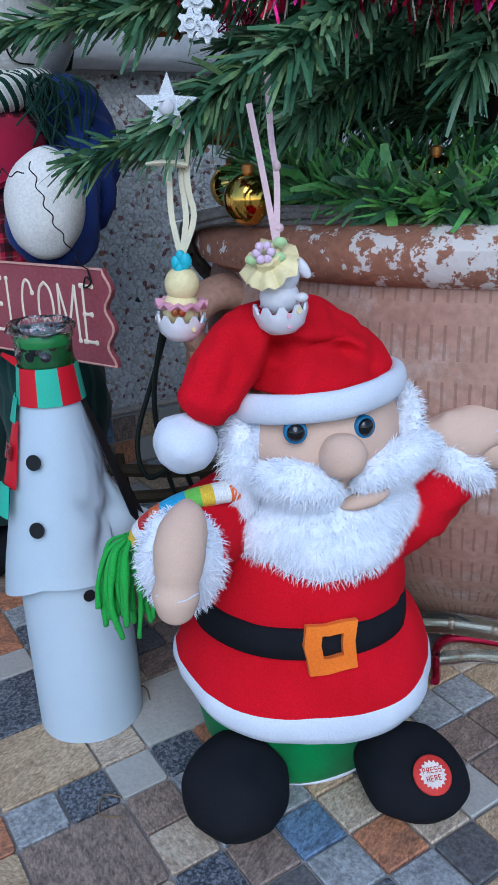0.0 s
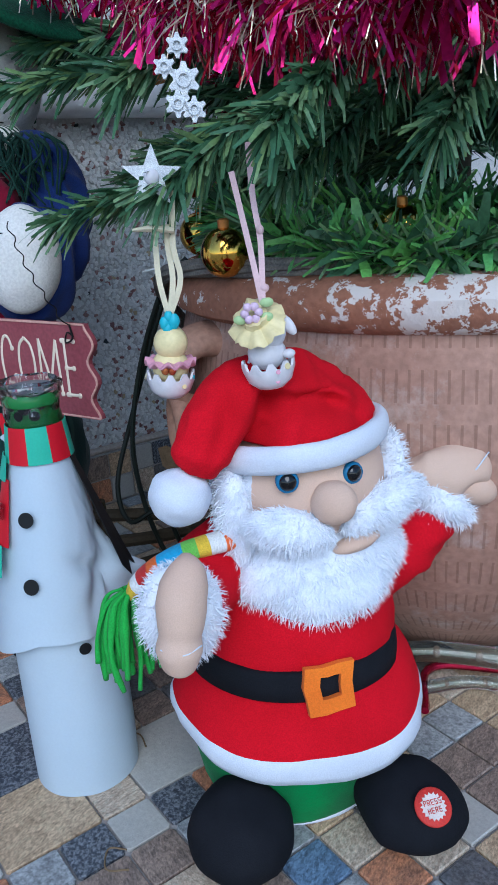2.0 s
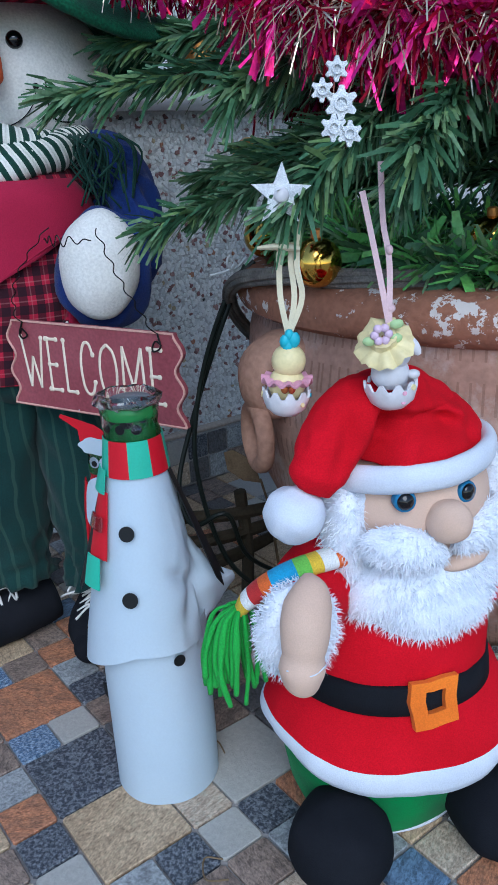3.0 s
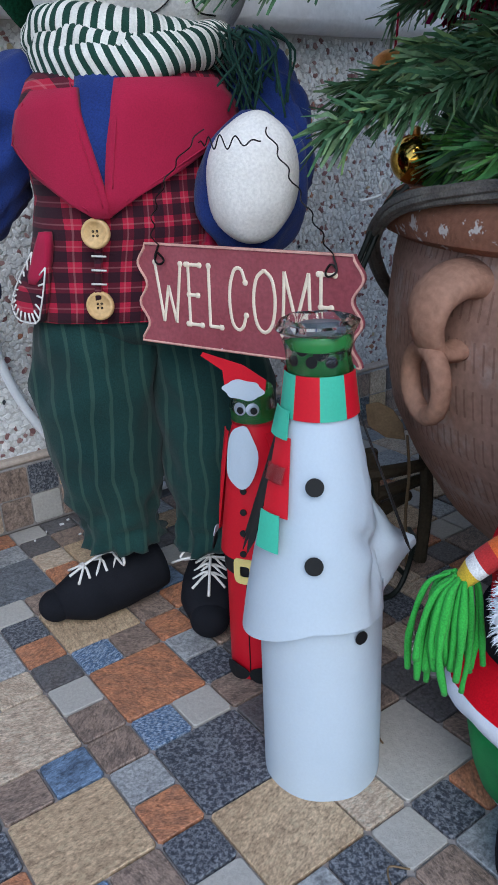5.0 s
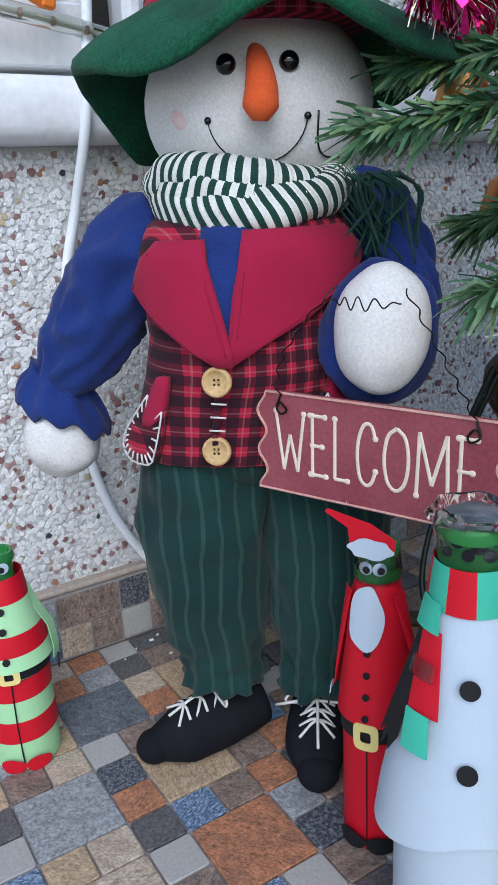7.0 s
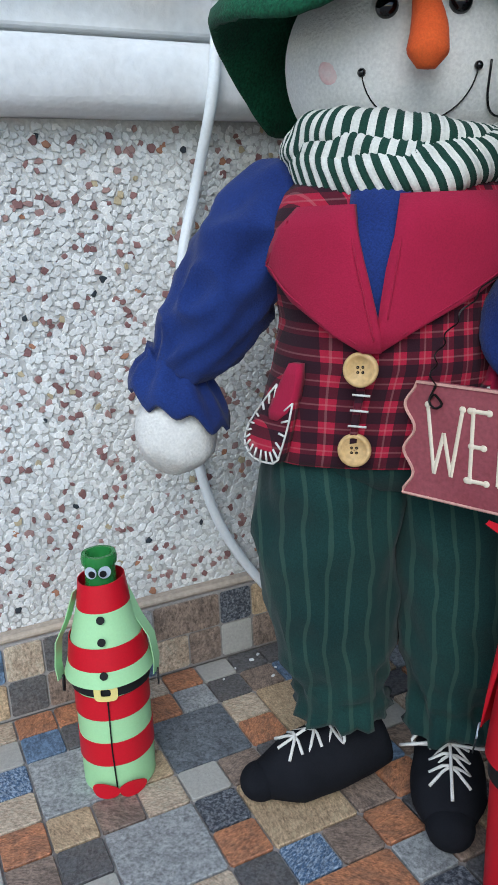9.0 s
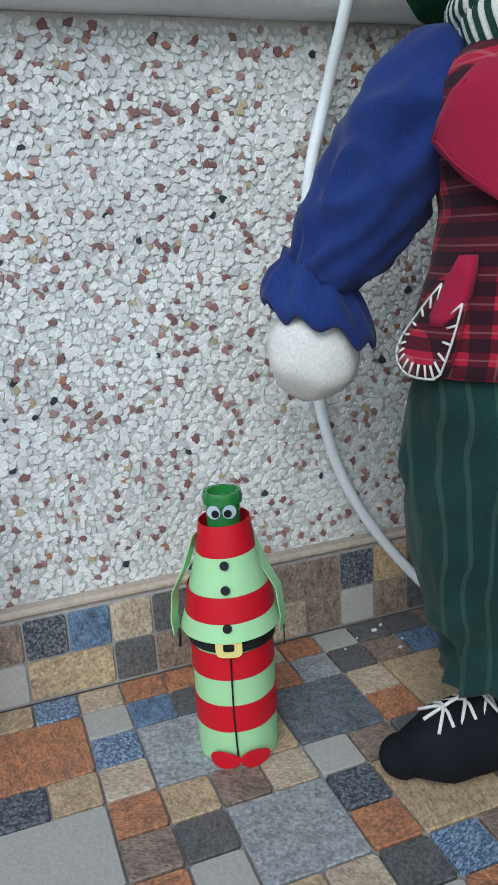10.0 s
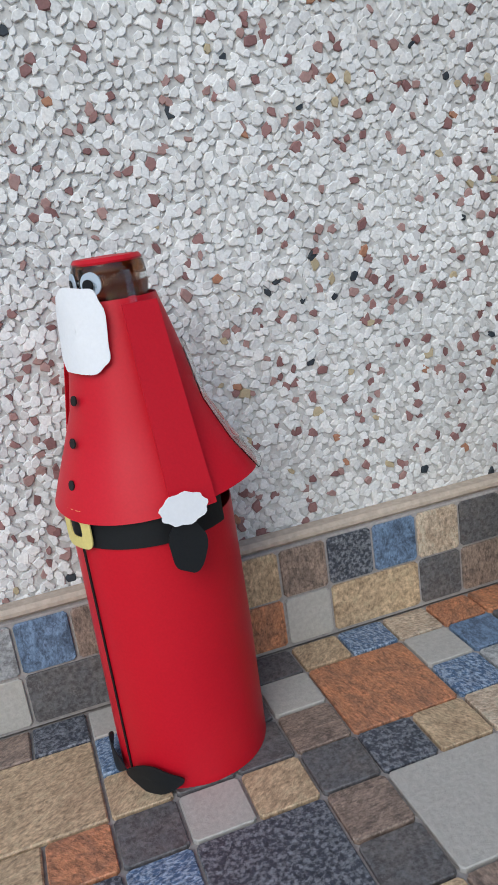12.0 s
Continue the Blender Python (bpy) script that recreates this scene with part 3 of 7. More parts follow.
FLOOR_I0, FLOOR_J0 = -3, -1
FLOOR_ROWS = [
    "bkwdddtscoobcowddb",
    "T.sgdwO.wudtogdbuc",
    "..tddb..sG.cH.cT.b",
    "todwtdktc..t..o..d",
    "bksK.bW.otbcwbdgcw",
    "dtb..d..bdG.kT.kub",
    "wbocutbkow..o..bog",
    "dtkwG.cdbstcdsbodk",
    "bogk..bT.kC.wO.gbt",
    "twdbouw..o..b..kdc",
    "kbtgcdbscdbubswbgd",
    "cdowkbogwkT.gK.dbd",
    "gtbbcstbco..o..kcb",
    "bokgbotkwbubkT.bW.db",
    "wctocwbgtdkcw..c..bd",
    "kgdbktocuwbdogkwkodb",
    "ogwtbgkwcboutB.bG.bd",
    "cbktwobdgtcuk..c..td",
    "gdotkbwcutbogdckbucwb",
    "tbkwgocdbtukwbotdgocwB.",
    "kcdbowtgkbuctdwobkgdt..",
]
SKIRT_P, SKIRT_X0 = 0.0586, -0.232 - 16 * 0.0586
SKIRT_ROWS = ["tgkbcudobg" + "gubgktbkucdogb-kt" + "bdgcubtwkdgobcd", "bdcwotgbuk" + "wd-bgowt-dbkucbwb" + "dkgtbowcdgbuktb"]

b = Mesh()
b.box((0.3, 0.2, -0.035), (60, 60, 0.06), 0, bevel=0.001)
floor = tagged(b.make("floor", [grout]), "patio floor of small mixed stone-look tiles in grey grout", "floor", kind="structure")
b = Mesh()
b.box((0.3, WALL_Y - 0.003, 0.062), (5.0, 0.03, 0.126), 0, bevel=0.001)
skirting = tagged(b.make("baseboard", [grout]), "skirting of two rows of mixed stone-look tiles", "skirting", kind="structure")

rnd = random.Random(11)
taken, layout = set(), []
for j, line in enumerate(FLOOR_ROWS, FLOOR_J0):
    for i, code in enumerate(line):
        col = i + FLOOR_I0
        if (col, j) in taken or code in " .":
            continue
        n = 2 if code.isupper() else 1
        layout.append((col, j, n, n, code.lower()))
        taken |= {(col + a, j + e) for a in range(n) for e in range(n)}
for j in range(-1, 26):
    for col in range(-14, 32):
        if (col, j) in taken:
            continue
        n = 2 if j >= 0 and rnd.random() < 0.16 and not {(col + 1, j), (col, j + 1), (col + 1, j + 1)} & taken else 1
        layout.append((col, j, n, n, rnd.choice("otbgwkdcbgtcdb")))
        taken |= {(col + a, j + e) for a in range(n) for e in range(n)}


def tile_rect(col, j, n):
    x0, x1 = FLOOR_X0 + col * U_X, FLOOR_X0 + (col + n) * U_X
    y1 = FLOOR_Y0 - j * U_Y if j >= 0 else FRONT_Y + 0.002
    y0 = FLOOR_Y0 - (j + n) * U_Y
    return (x0 + x1) / 2, (y0 + y1) / 2, x1 - x0 - GAP, y1 - y0 - GAP


layout.sort(key=lambda q: (tile_rect(q[0], q[1], q[2])[0] - 0.05) ** 2 + (tile_rect(q[0], q[1], q[2])[1] - 1.02) ** 2)
rest = Mesh()
codes = sorted(TILE_KINDS)
for k, (col, j, n, _, code) in enumerate(layout):
    x, y, w, d = tile_rect(col, j, n)
    z = rnd.uniform(-0.0006, 0.0006)
    if k < 300:
        ob = new("tile", tile_mesh(code, w, d))
        ob.parent = floor
        ob.matrix_basis = place(x, y, TOP + z)
    else:
        rest.box((x, y, TOP + z - 0.003), (w, d, 0.006), codes.index(code), bevel=0.0015)
tagged(rest.make("outer_tiles", [tile_mats[c] for c in codes], floor), "more mixed stone-look tiles", kind="stuff")
for row, line in enumerate(SKIRT_ROWS):
    col = 0
    while col < len(line):
        n = 1
        while col + n < len(line) and line[col + n] == "-":
            n += 1
        x0, x1 = SKIRT_X0 + col * SKIRT_P, SKIRT_X0 + (col + n) * SKIRT_P
        ob = new("tile", tile_mesh(line[col], x1 - x0 - GAP, 0.0605 - GAP, True))
        ob.parent = skirting
        ob.matrix_basis = place((x0 + x1) / 2, FRONT_Y + 0.001, 0.124 - 0.0605 * (row + 0.5), 0)
        col += n

# ---- the pot and what stands round it ----
POT = (1.02, 0.73)
pot = thing("terracotta_pot", place(*POT), "large weathered terracotta pot with a limewashed rim and ring handles", "pot")
body_clay = mat("combed_terracotta", (0.47, 0.29, 0.22), 0.85, (0.36, 0.205, 0.15), 7, 140, 0.5, 0.14, bump_size=0.002)
u = coords(body_clay)
angle = math_node(body_clay, "ARCTAN2", u[1], u[0])
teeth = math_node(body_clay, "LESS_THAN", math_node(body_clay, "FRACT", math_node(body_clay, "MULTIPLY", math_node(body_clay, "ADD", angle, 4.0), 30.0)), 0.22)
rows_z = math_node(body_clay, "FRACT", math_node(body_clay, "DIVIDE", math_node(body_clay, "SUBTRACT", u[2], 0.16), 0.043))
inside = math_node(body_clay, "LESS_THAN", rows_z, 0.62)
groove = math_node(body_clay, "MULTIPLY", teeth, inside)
nt = body_clay.node_tree
salt = node(body_clay, "ShaderNodeTexNoise", Scale=16.0, Detail=9.0, Roughness=0.72)
tc3 = nt.nodes.new("ShaderNodeTexCoord")
nt.links.new(tc3.outputs["Object"], salt.inputs["Vector"])
tint_by(body_clay, math_node(body_clay, "MULTIPLY", math_node(body_clay, "MAXIMUM", math_node(body_clay, "SUBTRACT", salt.outputs[0], 0.52), 0.0), 3.5), (0.6, 0.52, 0.47))
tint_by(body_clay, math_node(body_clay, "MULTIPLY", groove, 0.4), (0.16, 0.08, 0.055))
bp2 = nt.nodes.new("ShaderNodeBump")
bp2.invert = True
bp2.inputs["Strength"].default_value, bp2.inputs["Distance"].default_value = 1.0, 0.005
nt.links.new(groove, bp2.inputs["Height"])
nt.links.new(nt.nodes[body_clay["bump"]].outputs[0], bp2.inputs["Normal"])
nt.links.new(bp2.outputs[0], nt.nodes["Principled BSDF"].inputs["Normal"])
b = Mesh()
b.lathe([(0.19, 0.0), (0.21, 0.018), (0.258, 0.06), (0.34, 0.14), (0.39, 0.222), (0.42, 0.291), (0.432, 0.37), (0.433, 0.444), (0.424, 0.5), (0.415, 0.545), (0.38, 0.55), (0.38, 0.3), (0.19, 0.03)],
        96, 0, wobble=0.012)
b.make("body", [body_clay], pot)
b = Mesh()
b.lathe([(0.4, 0.535), (0.424, 0.535), (0.438, 0.544), (0.442, 0.56), (0.441, 0.575), (0.433, 0.588), (0.418, 0.596), (0.39, 0.598), (0.375, 0.59), (0.372, 0.53), (0.39, 0.53), (0.4, 0.535)],
        96, 0, wobble=0.02, freq=22)
b.make("rim", [rim_crust], pot, "rim crusted with white limewash")
for a in (170.0, -10.0):
    lug = Mesh()
    t = pose(0, 0, 0, 0, 0, a)
    lug.tube([(0.405, 0.0, 0.505), (0.445, 0.0, 0.507), (0.472, 0.0, 0.486), (0.478, 0.0, 0.456), (0.467, 0.0, 0.43), (0.445, 0.0, 0.422), (0.415, 0.0, 0.43)], [0.046, 0.04, 0.032, 0.026, 0.022, 0.021, 0.024], 18, 0, 28, 0.55, t, rough=0.12, up=(1, 0, 0))
    handle = lug.make("handle", [terracotta], pot)
    ring = Mesh()
    ring.tube([(0.472 + 0.008 * math.sin(q), 0.039 * math.sin(q) - 0.006, 0.389 + 0.041 * math.cos(q)) for q in [2 * math.pi * k / 24 for k in range(25)]], 0.0125, 14, 0, 0, 1, t, rough=0.08, cap=False)
    ring.make("ring", [terracotta], handle)
b = Mesh()
b.lathe([(0.001, 0.53), (0.2, 0.535), (0.375, 0.53), (0.375, 0.5), (0.001, 0.5)], 40, 0, wobble=0.03, cap=False)
b.make("soil", [pot_soil], pot)


# weathered rope slung over the rim
rope = thing("rope", place(*POT), "bundle of weathered grey rope slung over the pot's rim", "rope")
rope_grey = mat("weathered_grey_fibre", (0.2, 0.185, 0.165), 0.9, (0.12, 0.11, 0.1), 40, 500, 0.6, 0.3)
for k in range(6):
    b = Mesh()
    line = []
    for a, r, h in ((112, 0.448, 0.4), (126, 0.452, 0.47), (140, 0.456, 0.535), (156, 0.452, 0.585), (172, 0.436, 0.603), (186, 0.416, 0.606), (198, 0.385, 0.604), (208, 0.34, 0.596)):
        u = 2 * math.pi * k / 6 + a * 0.05
        line.append(((r + 0.007 * math.cos(u)) * math.cos(radians(a)), (r + 0.007 * math.cos(u)) * math.sin(radians(a)), h + 0.008 * math.sin(u)))
    b.tube(line, 0.0048, 7, 0, 40, rough=0.25)
    b.make("strand", [rope_grey], rope)


# ---- artificial fir ----
def needle_branch(points, length, count, seed, mats=(0, 1), thick=0.004, width=0.0025, spread_out=1.0, lighter=0.35, along=(0.8, 2.0)):
    """A wired branch with flat plastic needles all round it."""
    rnd = random.Random(seed)
    b = Mesh()
    pts = curve(points, 24)
    b.tube(pts, [thick, thick * 0.5], 5, 2)
    total = len(pts) - 1
    for k in range(count):
        s = rnd.random() ** 0.85 * (total - 0.01)
        i = int(s)
        p = pts[i].lerp(pts[i + 1], s - i)
        d = (pts[i + 1] - pts[i]).normalized()
        o = Vector((rnd.gauss(0, 1), rnd.gauss(0, 1), rnd.gauss(0, 1)))
        o = (o - d * o.dot(d)).normalized()
        out = (d * rnd.uniform(*along) + o * rnd.uniform(0.5, 1.0) * spread_out).normalized()
        l = length * rnd.uniform(0.55, 1.1) * (1 - 0.2 * s / total)
        tip_end = out * l + Vector((0, 0, -l * rnd.uniform(0, 0.25)))
        side = out.cross(Vector((rnd.gauss(0, 1), rnd.gauss(0, 1), rnd.gauss(0, 1)))).normalized() * width * rnd.uniform(0.7, 1.2)
        mid = p + out * l * 0.55
        m = mats[1] if rnd.random() < lighter else mats[0]
        b.add([p - side * 0.6, p + side * 0.6, mid + side, mid - side, p + tip_end + side * 0.55, p + tip_end - side * 0.55], [(0, 1, 2, 3), (3, 2, 4, 5)], m, smooth=False)
    return b


tree = thing("christmas_tree", place(*POT, 0.52), "artificial dark green fir with sparse wired branches in a pot", "christmas tree")
b = Mesh()
b.tube([(0, 0, 0), (0.005, 0.0, 0.4), (0, 0, 1.2)], [0.022, 0.018, 0.012], 10, 0, 8)
b.make("trunk", [bark], tree)
# near branches first, each as root, bend and tip in plan units
BRANCHES = [
    ((1.0, 0.75, 0.85), (0.72, 0.80, 0.75), (0.43, 0.835, 0.675), 520),
    ((1.0, 0.78, 0.95), (0.7, 0.88, 0.88), (0.39, 0.955, 0.825), 560),
    ((1.0, 0.72, 0.95), (0.65, 0.62, 0.82), (0.42, 0.575, 0.70), 520),
    ((1.0, 0.7, 1.0), (0.7, 0.56, 0.86), (0.47, 0.47, 0.745), 560),
    ((1.0, 0.7, 1.0), (0.78, 0.5, 0.84), (0.62, 0.42, 0.735), 480),
    ((1.0, 0.7, 0.95), (0.75, 0.62, 0.79), (0.55, 0.56, 0.705), 480),
    ((1.0, 0.7, 0.9), (0.85, 0.5, 0.77), (0.76, 0.40, 0.69), 480),
    ((1.0, 0.75, 0.9), (0.8, 0.95, 0.78), (0.66, 1.06, 0.72), 420),
    ((1.0, 0.75, 1.0), (0.72, 0.95, 0.93), (0.52, 1.05, 0.9), 460),
    ((1.0, 0.72, 1.0), (0.7, 0.7, 0.9), (0.46, 0.7, 0.81), 460),
    ((1.0, 0.7, 0.85), (0.9, 0.45, 0.74), (0.88, 0.33, 0.68), 380),
]
rnd = random.Random(3)
for k in range(24):
    a, h = rnd.uniform(0, 2 * math.pi), rnd.uniform(0.8, 1.5)
    r = (0.62 - 0.28 * (h - 0.8)) * rnd.uniform(0.7, 1.0)
    if h < 1.02 and math.cos(a) < -0.2:
        h += 0.3
    ends = (POT[0] + r * math.cos(a), POT[1] + r * math.sin(a), h - rnd.uniform(0.06, 0.16))
    BRANCHES.append(((POT[0], POT[1], h), (POT[0] + 0.5 * r * math.cos(a), POT[1] + 0.5 * r * math.sin(a), h), ends, 240))
for k in range(26):
    a, h = rnd.uniform(-1.2, 2.4), rnd.uniform(0.68, 1.15)
    r = rnd.uniform(0.25, 0.45)
    BRANCHES.append(((POT[0], POT[1], h), (POT[0] + 0.5 * r * math.cos(a), POT[1] + 0.5 * r * math.sin(a), h + 0.02), (POT[0] + r * math.cos(a), POT[1] + r * math.sin(a), h - rnd.uniform(0, 0.1)), 260))
for k in range(12):
    a, h = rnd.uniform(2.6, 4.6), rnd.uniform(0.74, 1.1)
    BRANCHES.append(((POT[0], POT[1], h), (POT[0] + 0.12 * math.cos(a), POT[1] + 0.12 * math.sin(a), h + 0.01), (POT[0] + 0.24 * math.cos(a), POT[1] + 0.24 * math.sin(a), h - 0.03), 260))
for k in range(30):
    a, h = rnd.uniform(-0.4, 3.4), rnd.uniform(0.7, 1.02)
    r = rnd.uniform(0.3, 0.46)
    BRANCHES.append(((POT[0], POT[1], h), (POT[0] + 0.5 * r * math.cos(a), POT[1] + 0.5 * r * math.sin(a), h + 0.03), (POT[0] + r * math.cos(a), POT[1] + r * math.sin(a), h), 280))
# dense upper boughs, out of view, added to shade the wall and pot below
for k in range(34):
    a, h = k * 2.4, 1.06 + 0.02 * k
    r = (0.8 - 0.4 * (h - 1.06)) * rnd.uniform(0.8, 1.0)
    BRANCHES.append(((POT[0], POT[1], h + 0.05), (POT[0] + 0.5 * r * math.cos(a), POT[1] + 0.5 * r * math.sin(a), h + 0.06), (POT[0] + r * math.cos(a), POT[1] + r * math.sin(a), h + 0.02), 300))
for k, (root, bend, tip, count) in enumerate(BRANCHES):
    rel = [(p[0] - POT[0], p[1] - POT[1], p[2] - 0.52) for p in (root, bend, tip)]
    needle_branch(rel, 0.07, int(count * 1.5), k, thick=0.004).make("branch", [needle, needle_light, bark], tree)

# leafy garland lying on the pot's soil
garland = thing("leaf_garland", place(*POT, 0.6), "bushy green plastic garland of broad blades on the pot", "garland")
pts = [(0.345 * math.cos(a) * q, 0.345 * math.sin(a) * q, 0.026 + 0.02 * math.sin(3 * a)) for a, q in [(radians(d), 1 + 0.05 * math.sin(d)) for d in range(95, 330, 12)]]
needle_branch(pts, 0.085, 6000, 77, (0, 1), 0.006, 0.0024, 1.0, 0.5, (-0.7, 0.9)).make("foliage", [garland_green, needle_light, bark], garland)
needle_branch([(x * 1.03, y * 1.03, z + 0.01) for x, y, z in pts], 0.075, 1100, 79, (0, 1), 0.006, 0.0065, 1.0, 0.4, (-0.7, 0.9)).make("foliage", [needle, garland_green, bark], garland, "broad dark blades")
pts = [(0.2 * math.cos(a), 0.2 * math.sin(a), 0.035) for a in [radians(d) for d in range(95, 345, 14)]]
needle_branch(pts, 0.1, 2600, 78, (0, 1), 0.006, 0.0034, 1.0, 0.45, (-0.7, 0.9)).make("foliage", [needle, garland_green, bark], garland)

# ---- plush santa ----
def shell_roots(c, r, n, seed, keep=lambda o: True, rot=(0, 0, 0)):
    """Roots for tufts, spread over an ellipsoid, pointing outwards."""
    rnd = random.Random(seed)
    t = Euler([radians(a) for a in rot]).to_matrix()
    out = []
    while len(out) < n:
        o = Vector((rnd.gauss(0, 1), rnd.gauss(0, 1), rnd.gauss(0, 1))).normalized()
        if keep(o):
            out.append((Vector(c) + t @ Vector((o.x * r[0], o.y * r[1], o.z * r[2])), t @ o))
    return out


def sweep(b, points, radii, material, n=48, seg=48, up=(0, 1, 0), warp=None, flat=1.0):
    """A soft skin swept along a bent line; warp moves each point."""
    pts, rr = curve(points, n), spread(radii, n)
    rings, y = [], Vector(up)
    for i, q in enumerate(pts):
        d = (pts[min(i + 1, n)] - pts[max(i - 1, 0)]).normalized()
        x = d.cross(y).normalized()
        y = x.cross(d)
        ring = []
        for j in range(seg):
            a = 2 * math.pi * j / seg
            p = q + (x * math.cos(a) + y * math.sin(a) * flat) * rr[i]
            ring.append(warp(p, i / n, a) if warp else p)
        rings.append(ring)
    b.rings(rings, material)


def crease(x, z, x0, z0, x1, z1, width):
    """1 on the line between two points of the front, falling off sideways."""
    dx, dz = x1 - x0, z1 - z0
    f = max(0.0, min(1.0, ((x - x0) * dx + (z - z0) * dz) / (dx * dx + dz * dz)))
    return math.exp(-((x - x0 - f * dx) ** 2 + (z - z0 - f * dz) ** 2) / (width * width))


def santa_plush():
    RED, WHITE, FUR, SKIN, BLACK, GREEN, ORANGE, EYE, PUPIL, PRINT, PALE = range(11)
    YARNS = ["white", "lime", "yellow", "blue", "orange", "red", "white", "yellow", "green"]
    b = Mesh()

    # coat: lopsided hem, soft creases under the belt and at the chest
    def coat(q, a):
        front = max(0.0, -math.sin(a))
        low = max(0.0, min(1.0, (0.2 - q.z) / 0.1))
        o = Vector((math.cos(a), math.sin(a), 0))
        k = 1 + 0.022 * low * math.sin(5 * a + 0.6) + 0.02 * noise.noise(Vector((o.x * 2.2, o.y * 2.2, q.z * 16)))
        k += 0.016 * noise.noise(Vector((o.x * 5 + q.z * 20, o.y * 5, q.z * 34)))
        k -= 0.1 * front * crease(q.x, q.z, 0.045, 0.165, 0.1, 0.182, 0.009) + 0.08 * front * crease(q.x, q.z, -0.09, 0.255, -0.03, 0.235, 0.009)
        k -= 0.07 * front * crease(q.x, q.z, 0.03, 0.25, 0.1, 0.27, 0.011) + 0.07 * front * crease(q.x, q.z, -0.07, 0.16, -0.02, 0.15, 0.007)
        return Vector((q.x * k, q.y * k, q.z + low * (0.014 - 0.02 * front) - 0.075 * q.x * low))
    coat_profile = [(0.138, 0.094), (0.149, 0.099), (0.153, 0.109), (0.152, 0.124), (0.149, 0.13), (0.147, 0.134), (0.144, 0.145), (0.138, 0.16), (0.13, 0.175), (0.12, 0.188), (0.115, 0.2), (0.115, 0.215), (0.116, 0.23),
                    (0.114, 0.25), (0.108, 0.275), (0.1, 0.3), (0.085, 0.325), (0.065, 0.34), (0.04, 0.35)]
    b.lathe(coat_profile, 96, [WHITE] * 4 + [RED] * 14, (0.009, 0.0, 0.0), 1.0, 0.86, fn=coat)
    # belt and buckle
    b.lathe([(0.117, 0.183), (0.123, 0.185), (0.1215, 0.199), (0.12, 0.213), (0.118, 0.216), (0.106, 0.216), (0.106, 0.183)], 72, BLACK, (0.006, 0, 0), 1.0, 0.87, cap=False, wobble=0.015,
            fn=lambda q, a: q + Vector((0, 0, -0.06 * q.x)))
    t = pose(0.002, -0.1085, 0.2, -12, 5, -4)
    outer = [(-0.027, 0.024), (-0.008, 0.0235), (0.011, 0.027), (0.027, 0.028), (0.0245, 0.006), (0.028, -0.022), (0.012, -0.0245), (-0.004, -0.028), (-0.022, -0.0285), (-0.025, -0.012), (-0.029, 0.002)]
    inner = [(x * 0.42 + 0.001, z * 0.46 + 0.002) for x, z in outer]
    for y0, y1 in ((-0.004, -0.004), (0.004, 0.004)):
        b.rings([[(x, y0, z) for x, z in outer], [(x, y1, z) for x, z in inner]], ORANGE, t, False, False)
    b.rings([[(x, 0.004, z) for x, z in outer], [(x, -0.004, z) for x, z in outer]], ORANGE, t, False, False)
    b.rings([[(x, 0.004, z) for x, z in inner], [(x, -0.004, z) for x, z in inner]], ORANGE, t, False, False)
    # trousers
    b.lathe([(0.1, 0.002), (0.108, 0.012), (0.118, 0.04), (0.126, 0.08), (0.124, 0.13)], 64, GREEN, (0.006, 0.004, 0), 1.0, 0.84, wobble=0.03)
    b.lathe([(0.099, 0.0), (0.102, 0.001), (0.102, 0.004), (0.099, 0.005)], 48, WHITE, (0.006, 0.004, 0), 1.0, 0.845)
    # boots: wide rounded toes, narrow towards the heel, a seam above the sole
    BOOT_L, BOOT_R = ((-0.101, -0.09, 0.038), (0.059, 0.066, 0.047), -8), ((0.081, -0.125, 0.037), (0.057, 0.07, 0.042), 32)
    for c, r, rz in (BOOT_L, BOOT_R):
        def sole(q):
            q = q.copy()
            back = max(0.0, q.y / 0.066)
            q.x *= 1 - 0.5 * back ** 1.1
            q.z = max(q.z, -0.037)
            if q.z < -0.027:
                q.x, q.y = q.x * 1.04, q.y * 1.04
            q.z *= 1 + 0.12 * max(0.0, 1 - abs(q.y) / 0.05) if q.z > 0 else 1
            return q
        b.ball(c, r, BLACK, (0, 0, rz), 40, 26, 0.05, warp=sole)
    # round patch with a toothed pale field and two lines of print
    turn = Euler((0, 0, radians(30))).to_matrix()
    o = Vector((-0.33, -0.62, 0.71)).normalized()
    normal = turn @ Vector((o.x / 0.058, o.y / 0.072, o.z / 0.048))
    spot = Vector(BOOT_R[0]) + turn @ Vector((o.x * 0.058, o.y * 0.072, o.z * 0.047))
    t = Matrix.Translation(spot + normal.normalized() * 0.0015) @ normal.to_track_quat("Z", "Y").to_matrix().to_4x4()
    b.lathe([(0.0005, -0.002), (0.0195, -0.002), (0.02, 0.0005), (0.0187, 0.0018), (0.0005, 0.0018)], 36, PRINT, m=t, cap=False)
    star = [(0.0143 if k % 2 else 0.0117, 2 * math.pi * k / 36) for k in range(36)]
    b.plate([(r * math.cos(a), r * math.sin(a)) for r, a in star], 0.001, t @ pose(0, 0, 0.0024, -90, 0, 0), PALE)
